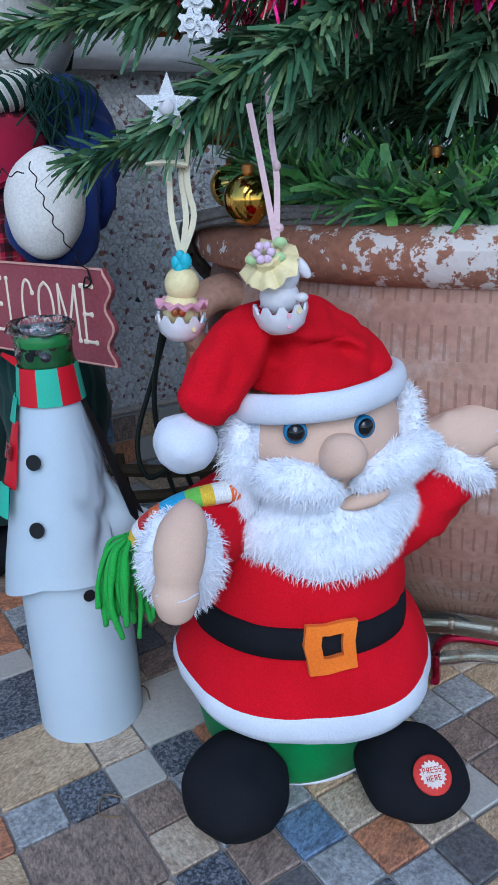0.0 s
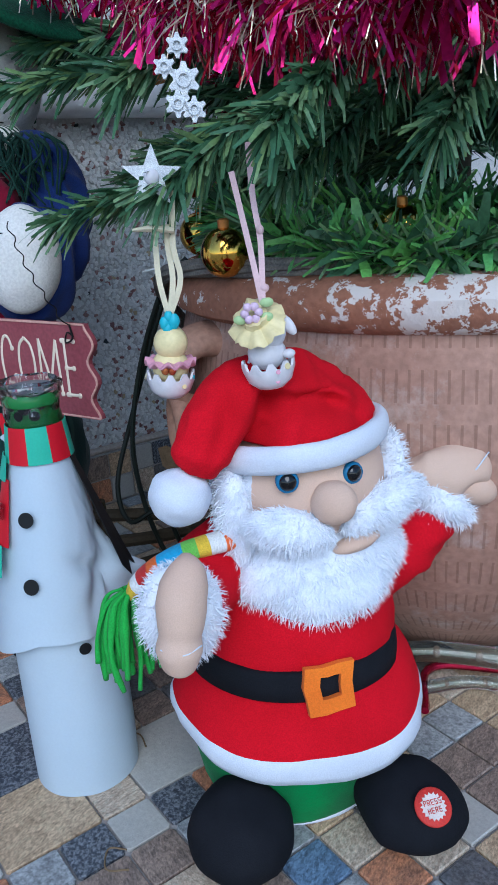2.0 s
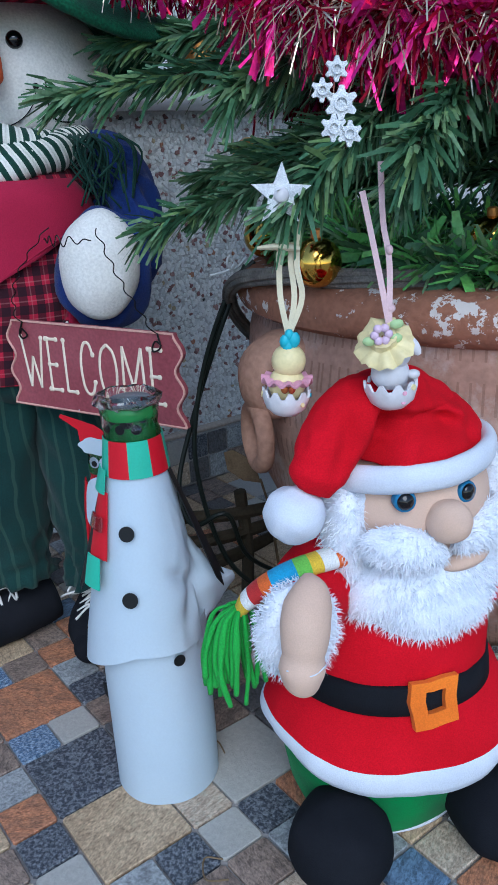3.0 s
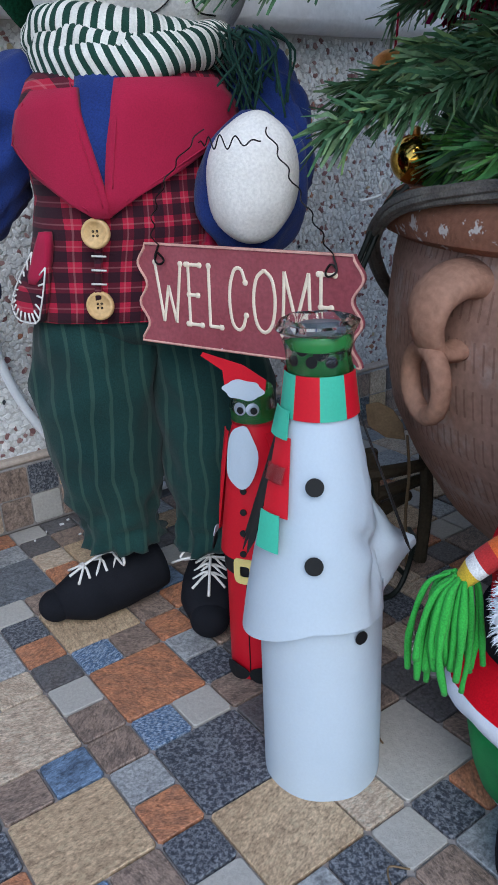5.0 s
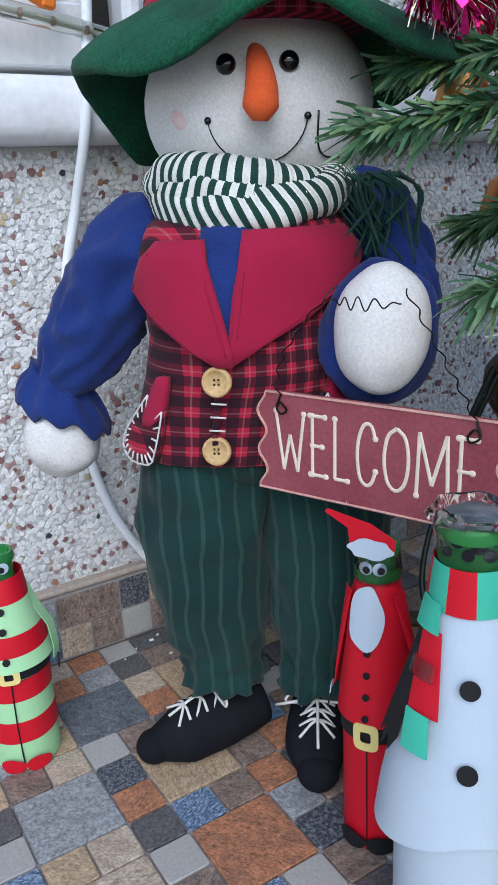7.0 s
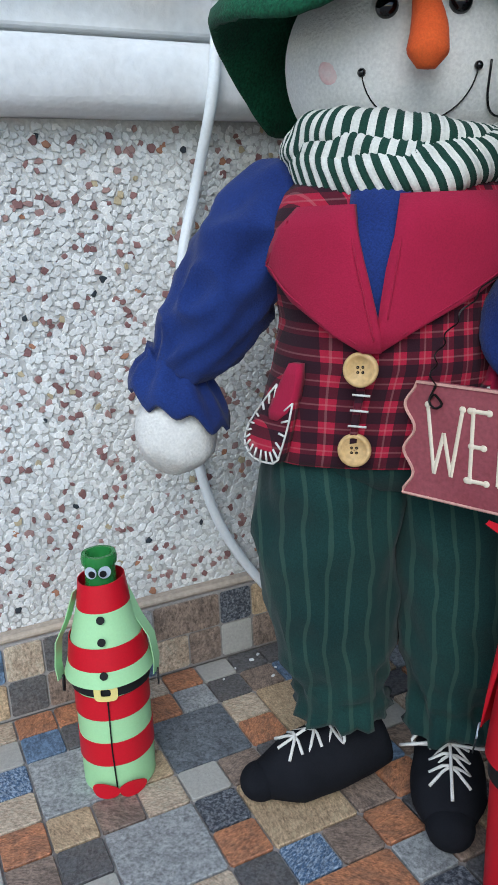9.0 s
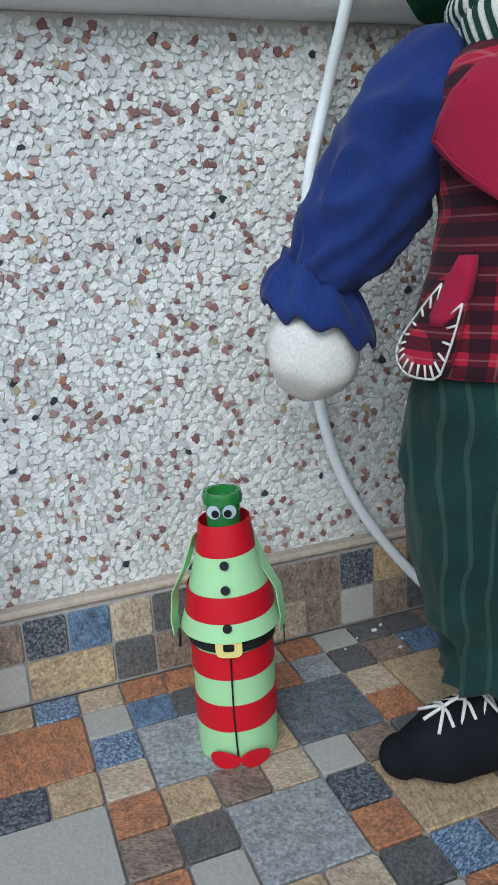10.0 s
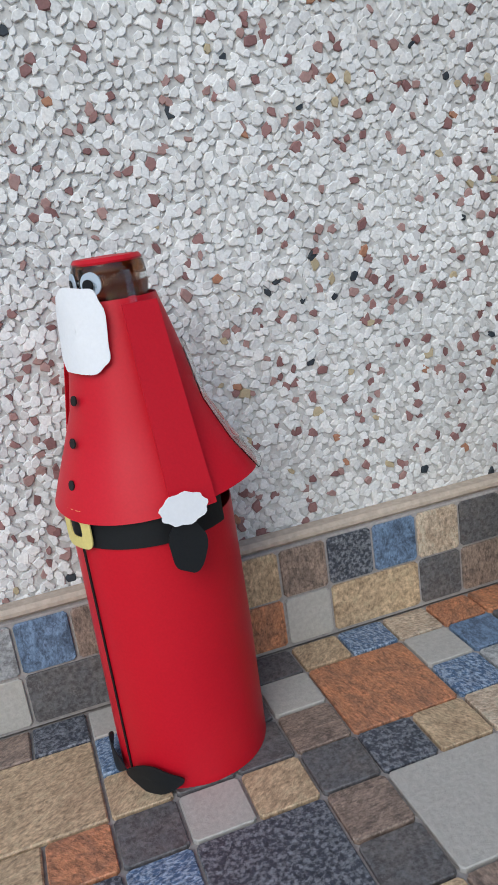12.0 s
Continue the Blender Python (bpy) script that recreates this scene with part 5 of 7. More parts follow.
    mouth = [face(0.012 + 0.057 * math.sin(a), 0.858 - 0.053 * (math.cos(a) - 0.02), 0.001) for a in [radians(-85 + 170 * k / 24) for k in range(25)]]
    b.tube(mouth, 0.0009, 6, EYE)
    for q in (mouth[0], mouth[-1]):
        b.ball(q, 0.0045, EYE, seg=12, rows=8)
    b.tube([face(0.082, 0.86, 0.001), face(0.082, 0.826, 0.001), face(0.091, 0.812, 0.001), face(0.112, 0.81, 0.001)], 0.0013, 6, EYE, 14)
    b.ball(face(-0.07, 0.862, -0.0052), (0.018, 0.006, 0.016), BLUSH, (0, 0, -25))
    # striped knitted scarf wound round the neck
    for off, lift, rx, ry, rr, skew in ((0.0, 0.784, 0.106, 0.09, 0.026, 2), (2.1, 0.763, 0.1, 0.108, 0.027, -10), (1.0, 0.774, 0.105, 0.101, 0.024, 4)):
        n, seg = 384, 32
        verts, faces, mats = [], [], []
        for i in range(n):
            for j in range(seg):
                a = 2 * math.pi * (i + 4 * skew * j / seg) / n
                e = 2 * math.pi * j / seg
                c = Vector((0.004 + rx * math.cos(a), -0.02 + ry * math.sin(a), lift + 0.012 * math.sin(2 * a + off)))
                k = rr * (1 + 0.2 * noise.noise(Vector((math.cos(a) * 3, math.sin(a) * 3 + off, math.sin(e) * 1.2))) + 0.03 * math.sin(math.pi * i / 4 * 2))
                verts.append(c + Vector((math.cos(a), math.sin(a), 0)) * math.cos(e) * k + Vector((0, 0, math.sin(e) * k)))
                over = 4 * skew if j == seg - 1 else 0
                k = (j + 1) % seg
                faces.append((i * seg + j, (i + over) % n * seg + k, (i + 1 + over) % n * seg + k, (i + 1) % n * seg + j))
                mats.append(KD if i // 4 % 2 else KW)
        b.add(verts, faces, mats)
    rnd = random.Random(5)
    for k in range(38):
        x, y = 0.135 + rnd.uniform(-0.03, 0.04), -0.075 + rnd.uniform(-0.04, 0.03)
        l = rnd.uniform(0.04, 0.1)
        b.tube([(x, y, 0.79), (x + rnd.uniform(-0.02, 0.03), y - 0.03, 0.765), (x + rnd.uniform(-0.02, 0.04), y - 0.045 + rnd.uniform(-0.01, 0.01), 0.775 - l)], [0.002, 0.0014], 5, KD, 8)
    # floppy felt hat with a checked band, leaves and berries
    def brim(q, a):
        q = q.copy()
        r = math.hypot(q.x - HEAD.x, (q.y - HEAD.y) / 0.88)
        k = max(0.0, (r - 0.13) / 0.12)
        d = (math.degrees(a) + 90 + 180) % 360 - 180
        back = min(1.0, max(0.0, (abs(d) - 80) / 45)) * (0.4 if 0 < d < 150 else 1.0)
        q.z += k * (0.036 * math.exp(-((d - 8) / 24) ** 2) - 0.042 * math.exp(-((abs(d - 4) - 46) / 28) ** 2) - 0.15 * back * (0.4 + 0.6 * k) + 0.006 * math.sin(7 * a))
        q.x += (HEAD.x - q.x) * 0.15 * k * back + 0.04 * k * max(0.0, math.cos(a))
        return q
    prof = [(0.13, 0.99), (0.152, 0.982), (0.175, 0.974), (0.197, 0.964), (0.215, 0.953), (0.226, 0.944), (0.229, 0.936), (0.226, 0.929), (0.219, 0.928), (0.211, 0.936), (0.19, 0.951), (0.15, 0.966), (0.125, 0.973)]
    b.lathe(prof, 128, HAT, (HEAD.x, HEAD.y, 0), 1.0, 0.88, fn=lambda q, a: brim(q, a) + Vector((0, 0, 0.0025 * noise.noise(q * 90))), cap=False)
    b.lathe([(0.135, 0.96), (0.136, 0.985), (0.131, 1.008), (0.122, 1.03), (0.117, 1.036)], 56, TARTAN, (HEAD.x, HEAD.y, 0), 1.0, 0.86, wobble=0.02)
    b.lathe([(0.122, 1.022), (0.138, 1.045), (0.137, 1.1), (0.112, 1.155), (0.07, 1.18), (0.02, 1.185)], 48, HAT, (HEAD.x, HEAD.y, 0), 1.0, 0.86, wobble=0.05)
    for x, z, ry in ((-0.075, 1.035, 35), (0.02, 1.052, -15)):
        t = pose(x + HEAD.x, HEAD.y - 0.118 + abs(x) * 0.35, z, 0, ry, -22 if x < 0 else 4)
        leaf = [(0.05 * math.cos(a) * (1 if k % 2 else 0.82), 0.022 * math.sin(a) * (1.1 if k % 2 else 0.75)) for k, a in enumerate([2 * math.pi * k / 20 for k in range(20)])]
        b.plate(leaf, 0.004, t, HAT)
    for x, z in ((-0.035, 1.052), (-0.01, 1.058), (-0.022, 1.074)):
        b.ball((x + HEAD.x, HEAD.y - 0.124, z), 0.0145, BERRY, seg=18, rows=12)
    b.tube([(-0.03, -0.105, 1.05), (-0.03, -0.15, 1.045), (-0.026, -0.196, 1.02), (-0.024, -0.19, 0.99)], 0.0022, 6, WOOD, 8)
    return b.make("snowman_doll", [cream_fleece, blue_fleece, tartan, crimson_felt, trouser, black_cloth, thread_white, hat_green, carrot, eye_black, knit_dark, knit_white,
                                   wood_button, thread_white, blush, red_felt], at=place(0.40, 1.2, 0, -28))


tagged(snowman_doll(), "tall plush snowman in tartan waistcoat, green hat and striped scarf", "snowman doll")

# ---- hanging sign ----
sign = thing("welcome_sign", place(0.381, 0.937, 0.495, -67, 0, 0), "small mauve-red wooden welcome sign with wavy ends hung by wire", "sign")
SIGN_TURN = pose(0, 0, 0, 0, 1.0, 0)
half_w, half_h = 0.141, 0.06
right = [(half_w + 0.006 * math.cos(2 * math.pi * 2.5 * k / 24), -half_h + 2 * half_h * k / 24) for k in range(25)]
outline = [(-x, z) for x, z in right]
outline = right + outline[::-1]
b = Mesh()
b.plate(outline, 0.008, SIGN_TURN, 0)
b.make("board", [sign_wood], sign)
b = Mesh()
loop = [(x * 0.997, -0.0045, z * 0.99) for x, z in outline] + [(outline[0][0] * 0.997, -0.0045, outline[0][1] * 0.99)]
b.tube(loop, 0.0016, 5, 0, m=SIGN_TURN)
b.make("worn_edge", [sign_edge], sign, "paint rubbed pale along the edge")
# painted letters as strokes with dotted ends, in a 1 x 1 cell each
LETTERS = {
    "W": [[(0, 1), (0.26, 0), (0.5, 0.62), (0.76, 0), (1, 1)]], "E": [[(0.9, 1), (0.1, 1)], [(0.22, 1), (0.22, 0)], [(0.22, 0.5), (0.75, 0.5)], [(0.1, 0), (0.95, 0)]],
    "L": [[(0.2, 1), (0.2, 0), (0.9, 0)]], "M": [[(0.05, 0), (0.1, 1), (0.5, 0.2), (0.9, 1), (0.98, 0)]],
    "C": [[(0.9, 0.78), (0.72, 0.98), (0.42, 0.98), (0.2, 0.75), (0.14, 0.45), (0.25, 0.12), (0.5, 0.0), (0.76, 0.05), (0.92, 0.25)]],
    "O": [[(0.5, 1), (0.18, 0.85), (0.06, 0.5), (0.18, 0.14), (0.5, 0.0), (0.82, 0.14), (0.94, 0.5), (0.82, 0.85), (0.5, 1)]],
}
x = -0.121
for letter, w in zip("WELCOME", (0.037, 0.0235, 0.0225, 0.028, 0.0315, 0.037, 0.0235)):
    b = Mesh()
    for stroke in LETTERS[letter]:
        pts = [(x + px * w, -0.0045, -0.032 + pz * 0.07 + 0.0) for px, pz in stroke]
        if letter in "CO":
            pts = curve(pts, 30)
        for p, q in zip(pts[:-1], pts[1:]):
            b.tube([p, q], 0.0021, 6, 0, 0, 0.5, SIGN_TURN, up=(0, 1, 0))
        if letter != "O":
            for q in (pts[0], pts[-1]):
                b.ball(q, (0.0036, 0.0014, 0.0036), 0, seg=10, rows=6, m=SIGN_TURN)
    b.make("letter", [cream_paint], sign)
    x += w + 0.0058
for s in (-1, 1):
    b = Mesh()
    q = [(s * 0.118, -0.006, 0.044), (s * 0.112, -0.009, 0.05), (s * 0.105, -0.007, 0.041), (s * 0.11, -0.011, 0.037), (s * 0.118, -0.008, 0.043), (s * 0.113, -0.006, 0.058)]
    b.tube(q, 0.0013, 5, 0, 18, m=SIGN_TURN)
    top = [(s * 0.113, -0.004, 0.058)]
    for k in range(1, 30):
        f = k / 29
        top.append((s * (0.113 - 0.075 * f ** 1.5) + 0.0025 * math.sin(k * 1.3), -0.012 - 0.018 * math.sin(f * 3.1) + 0.0025 * math.cos(k * 1.3), 0.058 + 0.125 * f))
    b.tube(top, 0.0008, 5, 0, 90, m=SIGN_TURN)
    b.make("wire", [wire_black], sign, "kinked black wire")
b = Mesh()
b.tube([(-0.038 + 0.076 * k / 40, -0.022 - 0.016 * math.sin(math.pi * k / 40), 0.17 + 0.007 * math.sin(k * 0.72) * math.sin(math.pi * k / 40)) for k in range(41)], 0.0008, 5, 0, 80, m=SIGN_TURN)
b.make("wire", [wire_black], sign, "kinked black wire")

# ---- decorated bottles ----
def disc(b, r, a, z, size, material, tilt=0.0, lift=0.0012):
    """A flat dot on a round body of radius r, at angle a (degrees)."""
    t = Matrix.Translation((0, 0, z)) @ pose(0, 0, 0, 0, 0, a + 90) @ pose(0, -r - lift, 0, tilt, 0, 0)
    b.plate([(size * math.cos(2 * math.pi * k / 20) * 1.0, size * math.sin(2 * math.pi * k / 20)) for k in range(20)], 0.0012, t, material)


def card(outline, r, a, z, tilt=0.0, thick=0.0012, lift=0.002, curl=True):
    """A cut card shape on a round body; returns a mesh."""
    b = Mesh()
    t = Matrix.Translation((0, 0, z)) @ pose(0, 0, 0, 0, 0, a + 90)

    def bend(v):
        ang = v.x / r if curl else 0
        rr = r + lift - v.y + math.tan(radians(tilt)) * v.z
        return Vector((rr * math.sin(ang) if curl else v.x, -rr * math.cos(ang) if curl else -rr, v.z))
    b.plate(outline, thick, t, 0, bend)
    return b


def blob(w, h, waves=7, seed=0, amp=0.05):
    return [(w * math.cos(a) * (1 + amp * math.sin(waves * a + seed)), h * math.sin(a) * (1 + amp * math.sin(waves * a + 1 + seed))) for a in [2 * math.pi * k / 36 for k in range(36)]]


def rect(w, h):
    return [(-w + 2 * w * k / 8, -h) for k in range(9)] + [(w - 2 * w * k / 8, h) for k in range(9)]


def frame_card(parent, w, h, r, a, z, name="buckle"):
    """A rounded card frame bent round a body."""
    b = Mesh()
    t = Matrix.Translation((0, 0, z)) @ pose(0, 0, 0, 0, 0, a + 90)
    angles = [2 * math.pi * k / 40 for k in range(40)]

    def loop(share, lift):
        pts = [(share * w * math.copysign(abs(math.cos(q)) ** 0.45, math.cos(q)), share * h * math.copysign(abs(math.sin(q)) ** 0.45, math.sin(q))) for q in angles]
        return [((r + lift) * math.sin(x / r), -(r + lift) * math.cos(x / r), y) for x, y in pts]
    b.rings([loop(1, 0.0046), loop(0.42, 0.0046), loop(0.42, 0.0034), loop(1, 0.0034), loop(1, 0.0046)], 0, t, False, False)
    return b.make(name, [paper_yellow], parent, "yellow card buckle")


def bottle_glass(parent, glassy, body_r, shoulder, neck_r, top, label):
    b = Mesh()
    out = [(body_r * 0.9, 0.002), (body_r, 0.01), (body_r, shoulder * 0.62), (body_r * 0.8, shoulder * 0.85), (neck_r * 1.15, shoulder * 1.08), (neck_r, top - 0.03),
           (neck_r, top - 0.014), (neck_r * 1.14, top - 0.013), (neck_r * 1.18, top - 0.006), (neck_r * 1.1, top), (neck_r * 0.85, top), (neck_r * 0.8, top - 0.03), (body_r * 0.7, shoulder * 0.75), (body_r * 0.85, 0.02)]
    b.lathe(out, 40, 0)
    return b.make("bottle", [glassy], parent, label)


# snowman of white paper
sb = thing("snowman_bottle", place(0.331, 0.75, 0, -46), "green bottle wrapped in white paper as a snowman with card scarf", "decorated bottle", "decorated bottles")
bottle_glass(sb, green_glass, 0.045, 0.34, 0.026, 0.5, "green glass bottle")
b = Mesh()


def crumple(q, a):
    k = 1 + 0.012 * noise.noise(Vector((math.cos(a) * 2, math.sin(a) * 2, q.z * 9)))
    return Vector((q.x * k, q.y * k, q.z))


b.lathe([(0.065, 0.0), (0.0652, 0.06), (0.065, 0.15), (0.0645, 0.24), (0.0638, 0.24), (0.0642, 0.0)], 64, 0, fn=crumple, cap=False)
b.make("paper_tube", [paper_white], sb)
b = Mesh()


def cape(q, a):
    """A crumpled paper cone: smooth on one side, pinched on the other and running out into a folded point."""
    d = (a - radians(22) + math.pi) % (2 * math.pi) - math.pi
    low = max(0.0, min(1.0, (0.42 - q.z) / 0.2))
    near = math.exp(-(d / 0.75) ** 2)
    o = Vector((math.cos(a), math.sin(a), 0))
    k = 1 - 0.26 * near * low + 0.1 * max(0.0, -math.cos(a)) * low
    k += 1.05 * max(0.0, 1 - abs(d) / 0.42) * max(0.0, 1 - abs(q.z - 0.272) / 0.06) * low
    fold = noise.noise(Vector((o.x * 3.2, o.y * 3.2, q.z * 26)))
    k -= 0.34 * near * low * (abs(fold) - 0.12) + 0.012 * noise.noise(Vector((o.x * 1.5, o.y * 1.5, q.z * 12)))
    k -= 0.16 * math.exp(-((d + 0.75) / 0.3) ** 2) * math.exp(-((q.z - 0.305 - 0.05 * d) / 0.016) ** 2)
    k -= 0.12 * math.exp(-((d + 0.95) / 0.35) ** 2) * math.exp(-((q.z - 0.272 + 0.03 * d) / 0.011) ** 2)
    return Vector((q.x * k, q.y * k, q.z + (0.03 * min(0.0, math.cos(a)) + 0.006 * max(0.0, -math.sin(a))) * low))


prof = [(float(np.interp(h, (0.2, 0.216, 0.25, 0.3, 0.35, 0.39, 0.42, 0.445), (0.0785, 0.0765, 0.072, 0.063, 0.0535, 0.0435, 0.036, 0.033))), h) for h in [0.445 - 0.229 * k / 40 for k in range(41)]]
b.lathe(prof + [(r - 0.001, z) for r, z in prof[::-1]], 128, 0, fn=cape, cap=False)
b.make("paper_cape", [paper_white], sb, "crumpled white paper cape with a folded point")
for r, a, z, s in ((0.0535, -90, 0.369, 0.0088), (0.0665, -90, 0.294, 0.009), (0.0652, -50, 0.206, 0.0072)):
    b = Mesh()
    disc(b, r, a, z, s, 0, -14 if z > 0.25 else 0, 0.004)
    b.make("button", [ink], sb, "black inked button")
for k in range(9):
    b = Mesh()
    a0 = -205 + k * 40
    b.band([(0.0385, 0.425), (0.0335, 0.466)], a0, a0 + 40.5, 0.001, 8)
    b.make("scarf_square", [paper_teal if k % 2 else paper_red], sb, "teal card square" if k % 2 else "red card square")
for z, h, a, r, material in ((0.42, 0.013, -146, 0.0385, paper_teal), (0.372, 0.036, -133, 0.049, paper_red), (0.322, 0.017, -128, 0.068, paper_teal)):
    m = card([(x - y * 0.12, y) for x, y in rect(0.0125, h)], r, a, z, -16, lift=0.005)
    m.make("scarf_square", [material], sb, "teal card square" if material is paper_teal else "red card strip")
m = card([(-0.011, -0.06), (-0.006, -0.045), (-0.004, -0.066), (0.001, -0.048), (0.005, -0.064), (0.011, -0.046), (0.012, 0.07), (-0.004, 0.07)], 0.053, -156, 0.35, -17, lift=0.007)
m.make("arm", [paper_black], sb, "black card arm with cut fingers")
m = card([(-0.008, -0.07), (-0.003, -0.085), (0.003, -0.07), (0.011, -0.084), (0.01, 0.07), (-0.006, 0.07)], 0.05, 4, 0.36, -20, lift=0.01)
m.make("arm", [paper_black], sb, "black card arm with cut fingers")
m = card(rect(0.012, 0.008), 0.049, -135, 0.375, -16, lift=0.008)
m.make("tape", [clear_film], sb)
for a, z, s in ((-120, 0.49, 0.007), (-82, 0.487, 0.0075), (-100, 0.478, 0.0055), (-62, 0.478, 0.0055), (-140, 0.477, 0.005), (-45, 0.49, 0.006)):
    b = Mesh()
    disc(b, 0.0265, a, z, s, 0, 0, 0.001)
    b.make("dot", [ink], sb, "black inked dot")
b = Mesh()
b.lathe([(0.0295, 0.46), (0.0305, 0.478), (0.029, 0.493), (0.031, 0.5), (0.0355, 0.504), (0.035, 0.511), (0.03, 0.514), (0.0285, 0.508), (0.028, 0.495), (0.0288, 0.478)], 56, 0, wobble=0.3, freq=90, cap=False)
b.make("film", [clear_film], sb, "crinkled clear film round the neck")
b = Mesh()
b.lathe([(0.0005, 0.508), (0.022, 0.507), (0.029, 0.503), (0.0005, 0.502)], 28, 0, wobble=0.1, freq=50, cap=False)
b.make("cap", [mat("grey_foil", (0.22, 0.24, 0.26), 0.35, (0.08, 0.09, 0.1), 60, 300, 0.4, 0.2)], sb, "grey foil cap")

# small santa behind it
ms = thing("santa_bottle", place(0.384, 0.933, 0, -60), "slim bottle in red card as a santa with pointed hat", "decorated bottle", "decorated bottles")
bottle_glass(ms, green_glass, 0.034, 0.27, 0.022, 0.395, "dark glass bottle")
b = Mesh()
b.lathe([(0.042, 0.0), (0.0415, 0.1), (0.041, 0.2), (0.0402, 0.2), (0.0402, 0.0)], 48, 0, fn=crumple, cap=False)
b.make("paper_tube", [paper_red], ms)
b = Mesh()
prof = [(0.024, 0.355), (0.031, 0.33), (0.037, 0.27), (0.0445, 0.21), (0.0475, 0.182)]
b.lathe(prof + [(r - 0.001, z) for r, z in prof[::-1]], 64, 0, fn=crumple, cap=False)
b.make("paper_coat", [paper_red], ms)
b = Mesh()
b.band([(0.0437, 0.158), (0.0434, 0.178)], -190, 10, 0.001, 30)
b.make("belt", [paper_black], ms)
frame_card(ms, 0.014, 0.018, 0.0435, -88, 0.168)
for k in range(4):
    b = Mesh()
    z = 0.275 - 0.027 * k
    disc(b, 0.0365 + 0.011 * (0.28 - z) / 0.1, -88, z, 0.0042, 0, -8, 0.003)
    b.make("button", [ink], ms)
card(blob(0.019, 0.038, 5, 1, 0.04), 0.034, -92, 0.318, -8, lift=0.004).make("beard", [paper_white], ms, "white card beard")
for a in (-100, -66):
    b = Mesh()
    disc(b, 0.024, a, 0.374, 0.0078, 0, 0, 0.002)
    eye = b.make("eye", [paper_white], ms)
    b = Mesh()
    disc(b, 0.0262, a + 3, 0.373, 0.0042, 0, 0, 0.002)
    b.make("pupil", [ink], eye)
b = Mesh()
b.lathe([(0.026, 0.352), (0.028, 0.37), (0.0265, 0.388), (0.0255, 0.37)], 30, 0, wobble=0.1, freq=60, cap=False)
b.make("film", [clear_film], ms, "clear tape round the neck")
card([(-0.024, 0.0), (0.026, 0.0), (0.028, 0.014), (0.0, 0.03), (-0.05, 0.042), (-0.053, 0.038), (-0.026, 0.022)], 0.03, -88, 0.397, 0, lift=-0.006, curl=False).make("hat", [paper_red], ms, "red card hat bent to a point")
card(blob(0.025, 0.012, 6, 2, 0.08), 0.03, -88, 0.398, 0, lift=-0.003, curl=False).make("hat_band", [paper_white], ms, "white card hat band")
card(blob(0.005, 0.004, 3, 2, 0.05), 0.03, -188, 0.438, 0, lift=0.006).make("bobble", [paper_white], ms)
for a, lean in ((-170, 0.02), (0, -0.02)):
    card([(x + lean * (y / 0.08), y) for x, y in rect(0.011, 0.075)], 0.0405, a, 0.27, -8, lift=0.004).make("arm", [paper_red], ms)
    card(blob(0.011, 0.006, 5, 0), 0.051, a, 0.198, -8, lift=0.005).make("cuff", [paper_white], ms)
    card(blob(0.009, 0.013, 4, 0), 0.052, a, 0.184, -8, lift=0.006).make("mitten", [paper_black], ms)
for a in (-112, -64):
    card(blob(0.018, 0.012, 3, 0.5), 0.043, a, 0.013, 0, lift=0.005).make("boot", [paper_black], ms)
b = Mesh()
b.tube([(0.0426 * math.cos(radians(-88)), 0.0426 * math.sin(radians(-88)), z) for z in (0.0, 0.15)], 0.0008, 5)
b.make("seam", [ink], ms)

# striped elf
eb = thing("elf_bottle", place(0.058, 1.345, 0, -22), "small green bottle in mint and red card stripes as an elf", "decorated bottle", "decorated bottles")
bottle_glass(eb, green_glass, 0.036, 0.22, 0.0195, 0.325, "green glass bottle")
rows = [(0.0, 0.048, 0.05, 0.0485, paper_green), (0.046, 0.0495, 0.08, 0.0495, paper_red), (0.078, 0.0485, 0.117, 0.0485, paper_green), (0.114, 0.0495, 0.146, 0.049, paper_red),
        (0.143, 0.0475, 0.17, 0.047, paper_green), (0.166, 0.0585, 0.192, 0.051, paper_green), (0.184, 0.053, 0.216, 0.0485, paper_red), (0.21, 0.0475, 0.258, 0.034, paper_green), (0.255, 0.0345, 0.293, 0.0295, paper_red)]
for z0, r0, z1, r1, material in rows:
    b = Mesh()
    prof = [(r0, z0), ((r0 + r1) / 2, (z0 + z1) / 2), (r1, z1)]
    b.lathe(prof + [(r - 0.001, z) for r, z in prof[::-1]], 56, 0, fn=lambda q, a: crumple(q, a) + Vector((0, 0, 0.002 * math.sin(a + 1))), cap=False)
    b.make("stripe", [material], eb, "red card stripe" if material is paper_red else "mint card stripe")
b = Mesh()
b.band([(0.0515, 0.149), (0.0515, 0.168)], -185, 5, 0.001, 30)
b.make("belt", [paper_black], eb)
frame_card(eb, 0.014, 0.012, 0.0518, -90, 0.158)
for r, z in ((0.0365, 0.25), (0.0445, 0.224), (0.053, 0.182)):
    b = Mesh()
    disc(b, r, -90, z, 0.0052, 0, -12, 0.003)
    b.make("button", [ink], eb)
b = Mesh()
b.tube([(0.001, -0.0512, 0.145), (0.0, -0.0505, 0.07), (0.002, -0.05, 0.004)], 0.001, 5)
b.make("seam", [ink], eb)
for a in (-113, -68):
    b = Mesh()
    disc(b, 0.0215, a, 0.306, 0.008, 0, 0, 0.001)
    eye = b.make("eye", [paper_white], eb)
    b = Mesh()
    disc(b, 0.0235, a + (6 if a < -90 else -6), 0.305, 0.0044, 0, 0, 0.001)
    b.make("pupil", [ink], eye)
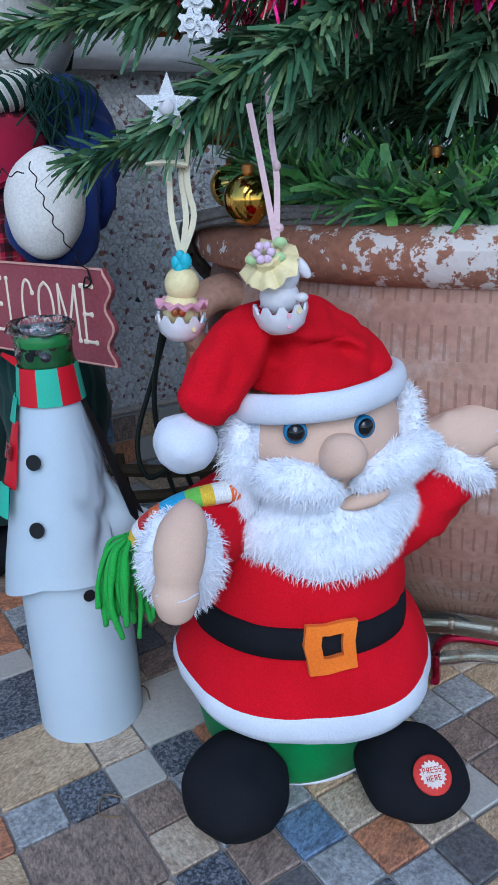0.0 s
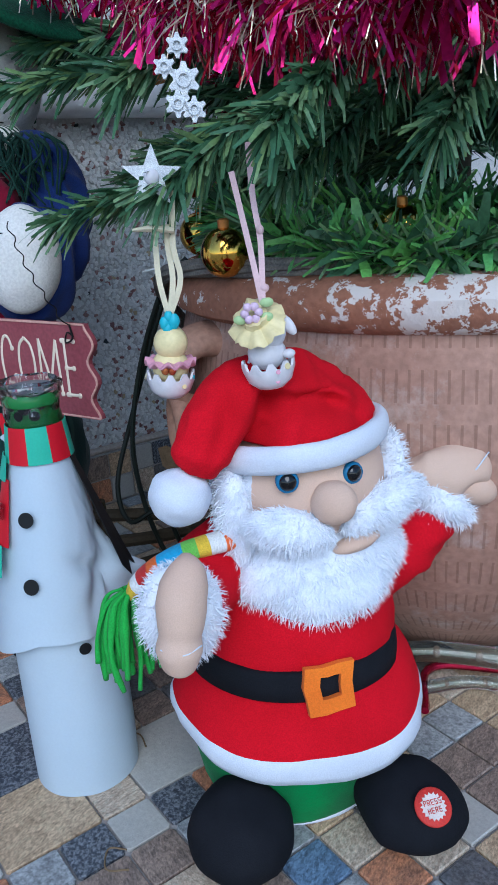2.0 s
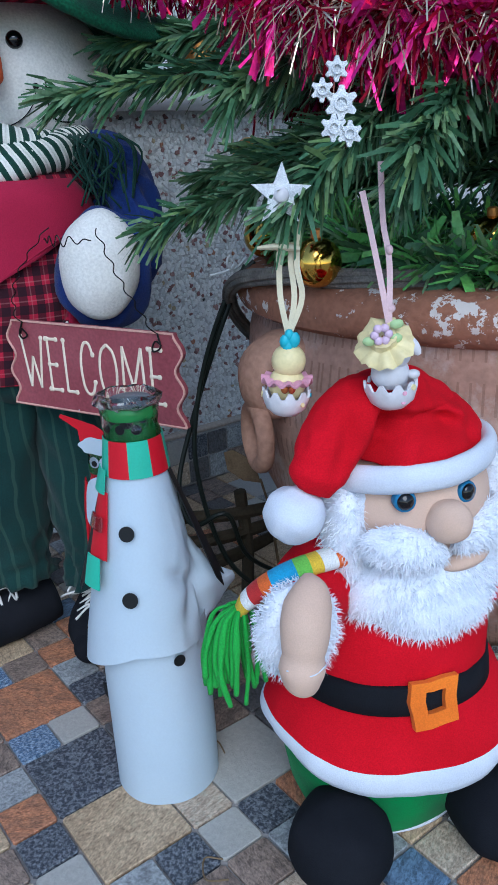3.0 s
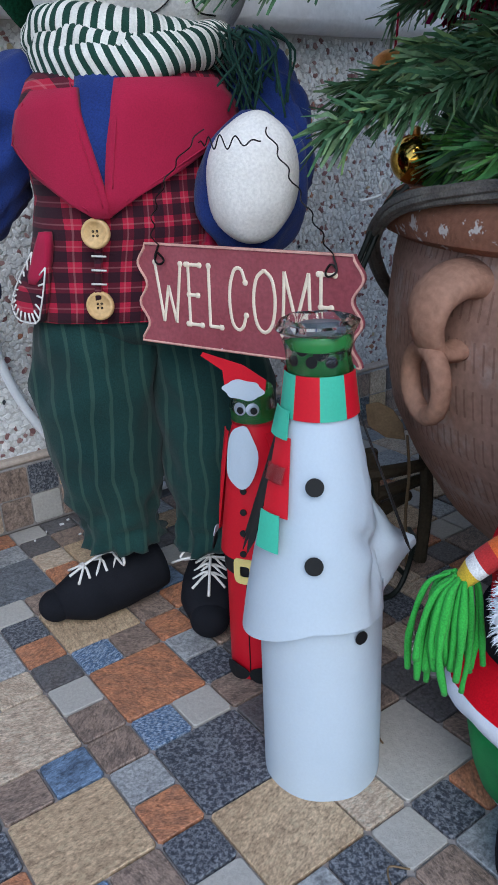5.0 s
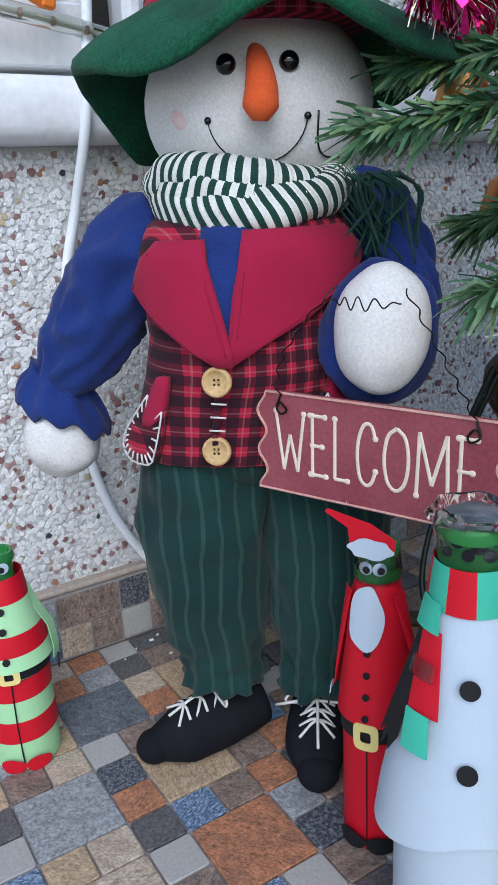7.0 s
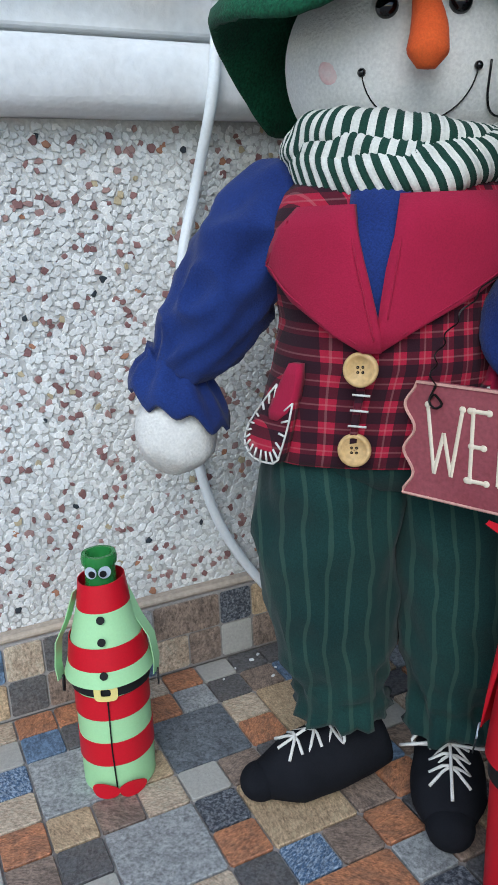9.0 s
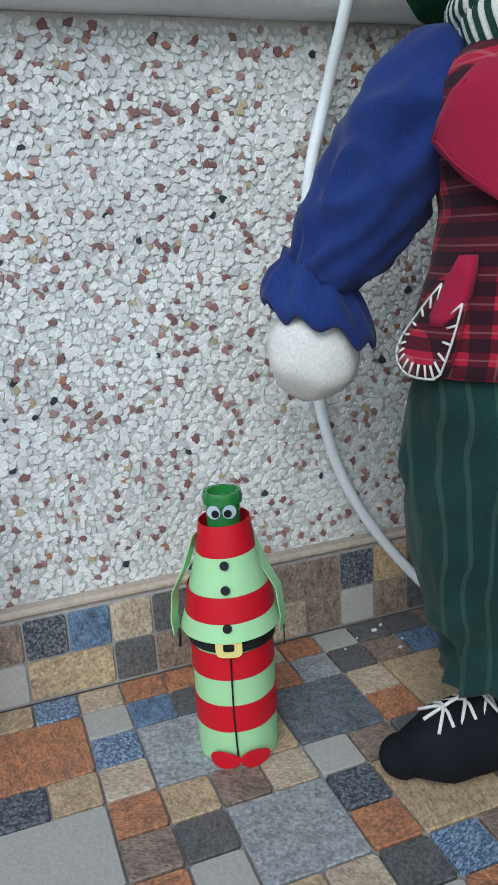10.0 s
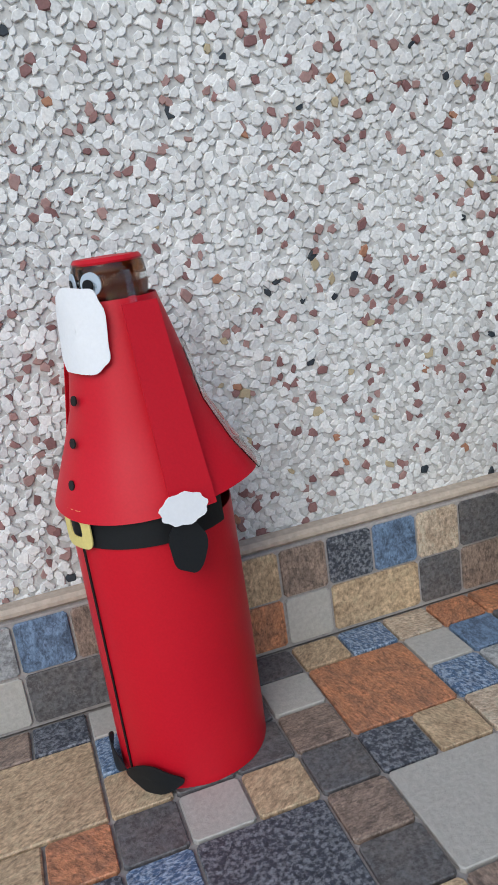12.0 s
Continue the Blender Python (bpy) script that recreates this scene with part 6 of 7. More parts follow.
for a in (-178, -2):
    b = Mesh()
    s = -1 if a < -90 else 1
    b.rings([[(s * x + w, y, z) for w, y in ((-0.006, -0.008), (0.0, 0.008), (0.0012, 0.008), (-0.0048, -0.008))] for x, y, z in [(0.031, 0, 0.275), (0.045, 0, 0.235), (0.06, 0, 0.205), (0.064, 0, 0.17), (0.062, 0, 0.15)]], 0)
    arm = b.make("arm", [paper_green], eb, "thin mint card arm")
    b = Mesh()
    b.plate(blob(0.008, 0.012, 4), 0.0015, Matrix.Translation((s * 0.062, 0, 0.142)) @ pose(0, 0, 0, 0, 0, 90), 0)
    b.make("mitten", [paper_black], arm)
for a in (-104, -66):
    card(blob(0.017, 0.011, 3, 0.8), 0.05, a, 0.011, 0, lift=0.006).make("shoe", [paper_red], eb, "red card shoe")

# large santa
rb = thing("santa_bottle", place(-0.375, 1.435, 0, -66), "tall brown bottle in red card as a santa with white beard", "decorated bottle", "decorated bottles")
bottle_glass(rb, brown_glass, 0.048, 0.33, 0.026, 0.468, "brown glass bottle")
b = Mesh()
b.lathe([(0.0725, 0.0), (0.073, 0.12), (0.0725, 0.25), (0.0717, 0.25), (0.0717, 0.0)], 64, 0, fn=crumple, cap=False)
b.make("paper_tube", [paper_red], rb)
b = Mesh()


def flare(q, a):
    low = max(0.0, min(1.0, (0.43 - q.z) / 0.2))
    d = (a - radians(50) + math.pi) % (2 * math.pi) - math.pi
    k = 1 + 0.3 * math.exp(-(d / 0.55) ** 2) * low + 0.01 * noise.noise(Vector((math.cos(a) * 2, math.sin(a) * 2, q.z * 9)))
    return Vector((q.x * k, q.y * k, q.z + 0.012 * low * math.sin(a - 0.6)))


prof = [(0.036, 0.438), (0.044, 0.405), (0.054, 0.35), (0.0655, 0.318), (0.0755, 0.292), (0.0815, 0.275)]
b.lathe(prof + [(r - 0.001, z) for r, z in prof[::-1]], 80, 0, fn=flare, cap=False)
b.make("paper_coat", [paper_red], rb)
b = Mesh()
b.band([(0.0747, 0.241), (0.0743, 0.278)], -200, 20, 0.001, 40)
b.make("belt", [paper_black], rb)
frame_card(rb, 0.018, 0.0175, 0.0745, -88, 0.258)
for k in range(3):
    b = Mesh()
    z = 0.362 - 0.034 * k
    disc(b, 0.0565 + 0.026 * (0.35 - z) / 0.1, -90, z, 0.0043, 0, -11, 0.002)
    b.make("button", [ink], rb)
b = Mesh()
b.tube([(0.0, -0.0744, 0.24), (0.001, -0.0742, 0.1), (0.0, -0.0736, 0.01)], 0.0012, 5)
b.make("seam", [ink], rb)
beard = [(0.023 * abs(math.cos(q)) ** 0.55 * (1 if math.cos(q) > 0 else -1) * (1 + 0.03 * math.sin(9 * q)), 0.034 * abs(math.sin(q)) ** 0.6 * (1 if math.sin(q) > 0 else -1) * (1 + 0.03 * math.sin(8 * q)))
         for q in [2 * math.pi * k / 48 for k in range(48)]]
card(beard, 0.042, -74, 0.418, -4, lift=0.008).make("beard", [card_white], rb, "white card beard with a scalloped edge")
for a in (-62, -108):
    b = Mesh()
    disc(b, 0.029, a, 0.452, 0.0095, 0, 0, 0.002)
    eye = b.make("eye", [paper_white], rb)
    b = Mesh()
    disc(b, 0.0314, a - 4, 0.451, 0.005, 0, 0, 0.001)
    b.make("pupil", [ink], eye)
b = Mesh()
b.lathe([(0.029, 0.432), (0.0315, 0.45), (0.03, 0.464), (0.0285, 0.45)], 30, 0, wobble=0.12, freq=60, cap=False)
b.make("film", [clear_film], rb, "clear tape round the neck")
b = Mesh()
b.lathe([(0.0005, 0.472), (0.027, 0.471), (0.0295, 0.468), (0.029, 0.466), (0.0005, 0.468)], 30, 0, wobble=0.05, freq=40, cap=False)
b.make("lid", [paper_red], rb, "red card lid")
for a in (-10, -172):
    card([(x * (0.8 if y > 0 else 1.05), y) for x, y in rect(0.019, 0.083)], 0.058, a, 0.352, -13, lift=0.012, curl=False).make("arm", [paper_red], rb, "red card arm")
    card(blob(0.02, 0.013, 9, 0.5, 0.06), 0.084, a - 8, 0.276, -6, lift=0.014, curl=False).make("cuff", [card_white], rb, "white scalloped card cuff")
    card(blob(0.016, 0.023, 5, 1, 0.05), 0.084, a - 8, 0.243, -4, lift=0.01, curl=False).make("mitten", [paper_black], rb, "black card mitten")
b = Mesh()
b.band([(0.054, 0.39), (0.064, 0.345), (0.083, 0.308), (0.1045, 0.279)], 36, 64, 0.0012, 14)
b.make("film", [clear_film], rb, "glossy clear film over the flared coat")
card([(-0.003, -0.05), (0.003, -0.05), (0.004, 0.05), (-0.002, 0.05)], 0.05, -16, 0.41, -12, lift=0.006).make("tape", [clear_film], rb)
for a in (-112, -66):
    card(blob(0.027, 0.014, 4, 0.8, 0.1), 0.0745, a, 0.014, 0, lift=0.006).make("boot", [paper_black], rb, "black card boot")

# ---- ornaments on the tree ----
def face_cam(x, y, z, rz, rx=0.0, ry=0.0):
    return place(x, y, z, rz, rx, ry)


star = thing("star_ornament", face_cam(0.41, 0.572, 0.712, -34, -4, 4), "white glittered foam star on a fir branch", "ornament", "tree ornaments")
b = Mesh()
pts = [(0.028 if k % 2 == 0 else 0.0118, math.pi / 2 + 2 * math.pi * k / 10) for k in range(10)]
b.plate([(r * math.cos(a), r * math.sin(a)) for r, a in pts], 0.006, None, 0)
b.make("star", [glitter_white], star)
b = Mesh()
b.ball((0, -0.004, 0), (0.007, 0.004, 0.007), 0, seg=18, rows=10)
b.make("bead", [egg_shell], star)
flakes = thing("snowflake_ornament", face_cam(0.391, 0.475, 0.778, -36, 0, 10), "white glittered foam snowflakes in a cluster", "ornament", "tree ornaments")
for x, z, s in ((-0.007, 0.0225, 0.0088), (0.0, 0.0, 0.0125), (-0.0155, 0.007, 0.0085), (-0.003, -0.0175, 0.01), (0.0098, -0.02, 0.0095)):
    b = Mesh()
    b.plate([(s * (1.0 if (k // 2) % 2 else 0.66) * math.cos(2 * math.pi * k / 24), s * (1.0 if (k // 2) % 2 else 0.66) * math.sin(2 * math.pi * k / 24)) for k in range(24)], 0.005, Matrix.Translation((x, 0.002 * (s > 0.02), z)), 0)
    b.lathe([(s * 0.3, -0.0042), (s * 0.45, -0.0042), (s * 0.45, -0.002), (s * 0.3, -0.002)], 20, 0, m=Matrix.Translation((x, 0, z)) @ pose(0, 0, 0, 90, 0, 0) @ Matrix.Translation((0, 0, 0.0065)), cap=False)
    b.make("snowflake", [glitter_white], flakes)


def cracked_egg(parent, r, h, seed):
    b = Mesh()
    prof = [(0.001, -h), (r * 0.5, -h * 0.93), (r * 0.82, -h * 0.66), (r * 0.98, -h * 0.2), (r, 0.0)]
    seg = 40
    edge = [0.0035 * (1 if (j // 2) % 2 else -1) for j in range(seg)]

    def zig(q, a):
        j = int(round(a / (2 * math.pi) * seg)) % seg
        return q + Vector((0, 0, edge[j] * max(0.0, 1 + q.z / h * 4)))
    b.lathe(prof + [(r * 0.9, 0.0), (r * 0.85, -h * 0.3), (0.001, -h * 0.7)], seg, 0, fn=zig, cap=False)
    egg = b.make("egg_shell", [egg_shell], parent, "white shell with pastel dots and a zigzag edge")
    rnd = random.Random(seed)
    for k in range(9):
        b = Mesh()
        a, z = rnd.uniform(0, 360), rnd.uniform(-h * 0.7, -h * 0.05)
        rr = r * math.sqrt(max(0.05, 1 - (z / h) ** 2))
        disc(b, rr * 0.99, a, z, rnd.uniform(0.002, 0.0035), 0, -40 * z / h * -1, 0.0006)
        b.make("dot", [rnd.choice([resin_blue, chick_yellow, resin_pink])], egg)


chick = thing("chick_ornament", place(0.413, 0.578, 0.53, -36, 0, 4) @ Matrix.Scale(0.9, 4), "pastel chick in a cracked egg hung by a cream ribbon", "ornament", "tree ornaments")
cracked_egg(chick, 0.0265, 0.027, 2)
b = Mesh()
b.ball((0, 0, 0.008), (0.02, 0.019, 0.02), 0, seg=24, rows=14)
b.ball((0.001, -0.002, 0.034), (0.0185, 0.0175, 0.0185), 0, seg=24, rows=14)
b.make("chick", [chick_yellow], chick)
b = Mesh()
b.lathe([(0.012, 0.008), (0.022, 0.009), (0.0275, 0.012), (0.028, 0.015), (0.022, 0.016), (0.012, 0.014)], 72, 0, cap=False, fn=lambda q, a: q + Vector((0, 0, 0.0028 * math.sin(11 * a) * (math.hypot(q.x, q.y) / 0.028) ** 3)))
b.make("collar", [resin_pink], chick, "pink frilled collar")
b = Mesh()
for x in (-0.004, 0.004):
    b.ball((x, -0.022, 0.008), (0.004, 0.003, 0.005), 0, (0, x * 3000, 0), seg=12, rows=8)
b.make("bow", [bell_gold], chick)
b = Mesh()
for x, z, r in ((-0.004, 0.056, 0.006), (0.005, 0.058, 0.007), (0.0, 0.063, 0.005), (-0.001, 0.05, 0.006)):
    b.ball((x, -0.008, z), (r, 0.005, r * 1.3), 0, seg=10, rows=6)
b.make("tuft", [resin_blue], chick, "turquoise crest")
b = Mesh()
for dx, top in ((-0.006, (-0.012, 0.0, 0.148)), (0.003, (0.0, 0.003, 0.156)), (0.008, (0.006, 0.0, 0.19))):
    b.tube([(0, 0, 0.06), (dx * 1.6, 0, 0.1), (top[0], top[1], 0.135), top], 0.003, 6, 0, 14, 0.15, up=(0, 1, 0))
b.tube([(-0.035, 0, 0.15), (-0.012, -0.003, 0.152), (0.008, -0.004, 0.15)], [0.003, 0.007, 0.005], 8, 0, 8, 0.6)
b.make("ribbon", [ribbon_cream], chick, "knotted cream ribbon")

bunny = thing("bunny_ornament", place(0.471, 0.496, 0.542, -36, 0, -4) @ Matrix.Scale(0.9, 4), "pastel bunny with a flowered hat in a cracked egg", "ornament", "tree ornaments")
cracked_egg(bunny, 0.028, 0.028, 4)
b = Mesh()
b.ball((0.0, 0, 0.01), (0.02, 0.018, 0.018), 0, seg=22, rows=12)
b.ball((0.004, -0.002, 0.03), (0.018, 0.017, 0.017), 0, seg=22, rows=12)
b.ball((0.025, 0.0, 0.036), (0.006, 0.005, 0.013), 0, (0, -30, 0), seg=12, rows=8)
b.ball((0.022, -0.008, 0.008), (0.007, 0.006, 0.005), 0, seg=12, rows=8)
b.make("bunny", [egg_shell], bunny)
b = Mesh()
b.lathe([(0.001, 0.012), (0.014, 0.012), (0.015, 0.004), (0.028, -0.003), (0.0305, -0.001), (0.024, 0.004), (0.014, 0.006)], 40, 0, m=Matrix.Translation((-0.005, -0.008, 0.044)) @ pose(0, 0, 0, 40, -20, 0), wobble=0.12, freq=90, cap=False, fn=lambda q, a: q + Vector((q.x, q.y, 0)) * 0.035 * math.sin(17 * a) + Vector((0, 0, 0.003 * math.sin(9 * a) * (math.hypot(q.x, q.y) / 0.03) ** 2)))
b.make("hat", [chick_yellow], bunny, "frilled pale yellow straw hat")
b = Mesh()
for k in range(6):
    a = k * math.pi / 3
    b.ball((-0.01 + 0.007 * math.cos(a), -0.022, 0.056 + 0.007 * math.sin(a)), (0.0045, 0.004, 0.0045), 0, seg=10, rows=6)
b.make("flower", [mat("lilac_resin", (0.7, 0.52, 0.66), 0.4)], bunny, "lilac flower")
b = Mesh()
for x, z in ((-0.022, 0.05), (0.004, 0.05), (0.006, 0.064)):
    b.ball((x, -0.019, z), (0.007, 0.003, 0.005), 0, seg=10, rows=6)
b.make("leaf", [resin_green], bunny)
b = Mesh()
b.tube([(0.002, 0, 0.058), (-0.003, 0.008, 0.11), (-0.012, 0.022, 0.19)], 0.003, 6, 0, 12, 0.16, up=(0, 1, 0))
b.tube([(0.002, 0, 0.058), (0.008, 0.01, 0.12), (0.006, 0.02, 0.16), (0.008, 0.024, 0.215)], 0.003, 6, 0, 12, 0.16, up=(0, 1, 0))
b.ball((0.005, 0.006, 0.075), (0.006, 0.005, 0.005), 0, seg=10, rows=6)
b.ball((0.009, 0.012, 0.132), (0.004, 0.004, 0.005), 0, seg=10, rows=6)
b.make("ribbon", [ribbon_pink], bunny, "knotted pale pink ribbon")

for x, y, z, r in ((0.745, 1.02, 0.632, 0.034), (0.585, 0.72, 0.625, 0.03), (0.785, 0.62, 0.628, 0.038)):
    ball = thing("gold_bauble", place(x, y, z), "shiny gold bauble among the fir needles", "bauble", "gold baubles")
    b = Mesh()
    b.ball((0, 0, 0), r, 0, seg=36, rows=22)
    b.make("globe", [gold], ball)
    b = Mesh()
    b.lathe([(0.007, r - 0.002), (0.007, r + 0.008), (0.004, r + 0.01), (0.0005, r + 0.01)], 16, 0)
    b.make("cap", [bell_gold], ball)


def bell(at, s, label):
    root = thing("bell_ornament", at, label, "bell", "bells on the tree")
    b = Mesh()
    b.lathe([(0.001, 1.0), (0.2, 0.98), (0.36, 0.86), (0.43, 0.6), (0.48, 0.35), (0.56, 0.15), (0.68, 0.02), (0.7, 0.0), (0.66, 0.0), (0.5, 0.2), (0.4, 0.6), (0.001, 0.9)], 44, 0, m=Matrix.Scale(s, 4), cap=False)
    b.make("bell", [bell_gold], root)
    b = Mesh()
    b.tube([(0, 0, s), (0.002, 0, s * 1.25), (0.0, 0, s * 1.7)], 0.002, 6)
    b.make("cord", [tinsel_red], root, "dark red cord")
    b = Mesh()
    b.ball((0, 0, -0.02 * s), 0.14 * s, 0, seg=16, rows=10)
    b.make("clapper", [bell_gold], root)


bell(place(0.815, 1.14, 0.70, 0, 0, 6), 0.085, "worn gold and red bell hung on a red cord")
bell(place(0.545, 0.36, 0.835, 0, 4, 3), 0.095, "large worn gold bell with red patches")
bell(place(0.74, 1.16, 0.87, 0, 0, -6), 0.075, "worn gold and red bell hung on a red cord")


def tinsel(points, count, length, seed, label, at=None):
    root = thing("tinsel_garland", Matrix.Identity(4), label, "tinsel garland", "tinsel garlands")
    rnd = random.Random(seed)
    b = Mesh()
    pts = curve(points, 60)
    b.tube(pts, 0.004, 6, 1)
    for k in range(count):
        s = rnd.random() * 59.9
        p = pts[int(s)].lerp(pts[int(s) + 1], s % 1)
        o = Vector((rnd.gauss(0, 1), rnd.gauss(0, 1), rnd.gauss(-0.25, 1))).normalized()
        l = length * rnd.uniform(0.5, 1.1)
        kind = rnd.random()
        width = 0.009 if kind < 0.1 else 0.0014 if kind > 0.55 else 0.003
        m = (2 if rnd.random() < 0.5 else 0) if kind < 0.1 else 3 if kind > 0.62 else rnd.choice((0, 1, 1))
        side = o.cross(Vector((rnd.gauss(0, 1), rnd.gauss(0, 1), rnd.gauss(0, 1)))).normalized() * width * 0.5
        kink = Vector((rnd.gauss(0, 1), rnd.gauss(0, 1), rnd.gauss(0, 1))) * l * 0.12
        mid, tip = p + o * l * 0.55 + kink, p + o * l + Vector((0, 0, -l * 0.3))
        b.add([p - side, p + side, mid + side, mid - side, tip + side, tip - side], [(0, 1, 2, 3), (3, 2, 4, 5)], 0 if m == 2 else m, smooth=False)
    b.make("tinsel", [tinsel_pink, tinsel_red, tinsel_pink, tinsel_gold], root)


tinsel([(0.52, 0.8, 1.02), (0.487, 0.72, 0.935), (0.5, 0.635, 0.888), (0.54, 0.55, 0.863), (0.58, 0.485, 0.852), (0.64, 0.42, 0.85), (0.74, 0.38, 0.87), (0.86, 0.36, 0.9)], 3600, 0.066, 3, "thick magenta and gold tinsel garland across the fir")
tinsel([(0.78, 1.1, 0.98), (0.8, 1.06, 0.9), (0.84, 1.0, 0.85), (0.86, 0.9, 0.83), (0.85, 0.8, 0.84)], 1300, 0.055, 4, "dark red tinsel garland hanging inside the fir")
tinsel([(0.45, 0.95, 1.0), (0.55, 1.02, 0.99), (0.68, 1.1, 1.0), (0.8, 1.12, 1.04)], 900, 0.05, 5, "red tinsel garland behind the hat")

# ---- cables, hoses and leftovers ----
b = Mesh()
conduit = [(0.345, WALL_Y - 0.06, 1.5), (0.331, WALL_Y - 0.066, 1.1), (0.315, WALL_Y - 0.07, 0.95), (0.306, WALL_Y - 0.066, 0.875), (0.294, WALL_Y - 0.02, 0.765), (0.266, WALL_Y - 0.017, 0.655), (0.256, WALL_Y - 0.017, 0.5), (0.275, WALL_Y - 0.017, 0.345),
           (0.316, WALL_Y - 0.018, 0.22), (0.392, WALL_Y - 0.03, 0.1), (0.47, WALL_Y - 0.05, 0.025), (0.6, WALL_Y - 0.05, 0.012)]
b.tube(conduit, 0.008, 14, 0, 90)
tagged(b.make("cable_conduit", [plastic_white]), "white plastic cable conduit running down the pebbled wall", "conduit")


def hose(points, r, name, label, lights):
    root = thing(name, Matrix.Identity(4), label, "light rope")
    b = Mesh()
    b.tube(points, r, 14, 0, 50)
    b.make("tube", [clear_hose], root)
    b = Mesh()
    b.tube(points, r * 0.22, 6, 0, 50)
    b.make("core", [mat("pale_wire", (0.5, 0.5, 0.4), 0.5)], root)
    for p in curve(points, lights)[1:-1]:
        b = Mesh()
        b.ball(p, (r * 0.4, r * 0.4, r * 0.4), 0, seg=10, rows=6)
        b.make("bulb", [mat("dull_bulb", (0.45, 0.33, 0.24), 0.3)], root)


hose([(-0.5, 1.485, 0.99), (-0.1, 1.49, 1.03), (0.125, 1.495, 1.038), (0.23, 1.485, 1.024), (0.351, 1.475, 0.999), (0.48, 1.48, 0.972), (0.62, 1.49, 0.968)], 0.012, "light_rope", "clear light rope lying along the window sill", 16)
hose([(0.55, 0.82, 0.016), (0.66, 0.72, 0.02), (0.77, 0.605, 0.04), (0.84, 0.525, 0.042), (1.0, 0.33, 0.02), (1.2, 0.2, 0.016)], 0.0155, "light_rope", "clear light rope round the pot's foot", 10)
hose([(0.56, 0.78, 0.01), (0.65, 0.67, 0.01), (0.75, 0.562, 0.012), (0.83, 0.505, 0.012), (0.98, 0.3, 0.01), (1.2, 0.12, 0.01)], 0.0095, "light_rope", "thin clear light rope on the tiles", 10)
b = Mesh()
b.tube([(0.72, 0.52, 0.012), (0.8, 0.575, 0.016), (0.9, 0.48, 0.012), (1.1, 0.3, 0.012)], 0.006, 8, 0, 24)
tagged(b.make("red_cable", [tinsel_red]), "thin red cable on the tiles beside the pot", "cable")
for pts in ([(0.69, 0.98, 0.6), (0.655, 1.0, 0.56), (0.61, 1.03, 0.42), (0.58, 1.02, 0.28), (0.6, 0.98, 0.12), (0.68, 0.95, 0.015)],
            [(0.68, 0.99, 0.595), (0.64, 1.01, 0.5), (0.6, 1.05, 0.35), (0.55, 1.03, 0.25), (0.54, 0.98, 0.2), (0.58, 0.94, 0.22), (0.63, 0.96, 0.12), (0.75, 1.0, 0.015)],
            [(0.5, 1.1, 0.014), (0.56, 0.98, 0.03), (0.62, 0.92, 0.014), (0.7, 0.95, 0.06), (0.8, 1.05, 0.014)]):
    b = Mesh()
    b.tube(pts, 0.0042, 8, 0, 50)
    tagged(b.make("light_cable", [cable_dark]), "dark cable hanging from the pot's rim", "cable", "dark cables")
b = Mesh()
b.tube([(0.62, 1.0, 0.585), (0.645, 0.99, 0.59), (0.655, 0.985, 0.6), (0.648, 0.985, 0.612), (0.642, 0.985, 0.602), (0.655, 0.99, 0.59), (0.67, 0.995, 0.593), (0.69, 1.0, 0.605)], 0.0022, 6, 0, 60)
tagged(b.make("tie_wire", [plastic_white]), "curled white tie wire on the pot's rim", "wire")
b = Mesh()
leaf = [(-0.03, 0.0), (-0.022, 0.018), (0.0, 0.026), (0.025, 0.016), (0.045, -0.006), (0.022, -0.02), (-0.008, -0.022)]
b.plate(leaf, 0.0015, Matrix.Translation((0.6, 0.93, 0.3)) @ pose(0, 0, 0, 20, 40, -50), 0, lambda v: v + Vector((0, 4 * v.x * v.x, 0)))
b.tube([(0.62, 0.9, 0.28), (0.66, 0.93, 0.2), (0.7, 0.97, 0.1), (0.72, 0.98, 0.0)], [0.002, 0.003], 6, 0, 10)
tagged(b.make("dry_leaf", [dry_leaf]), "curled dry brown leaf on its stalk beside the pot", "leaf")
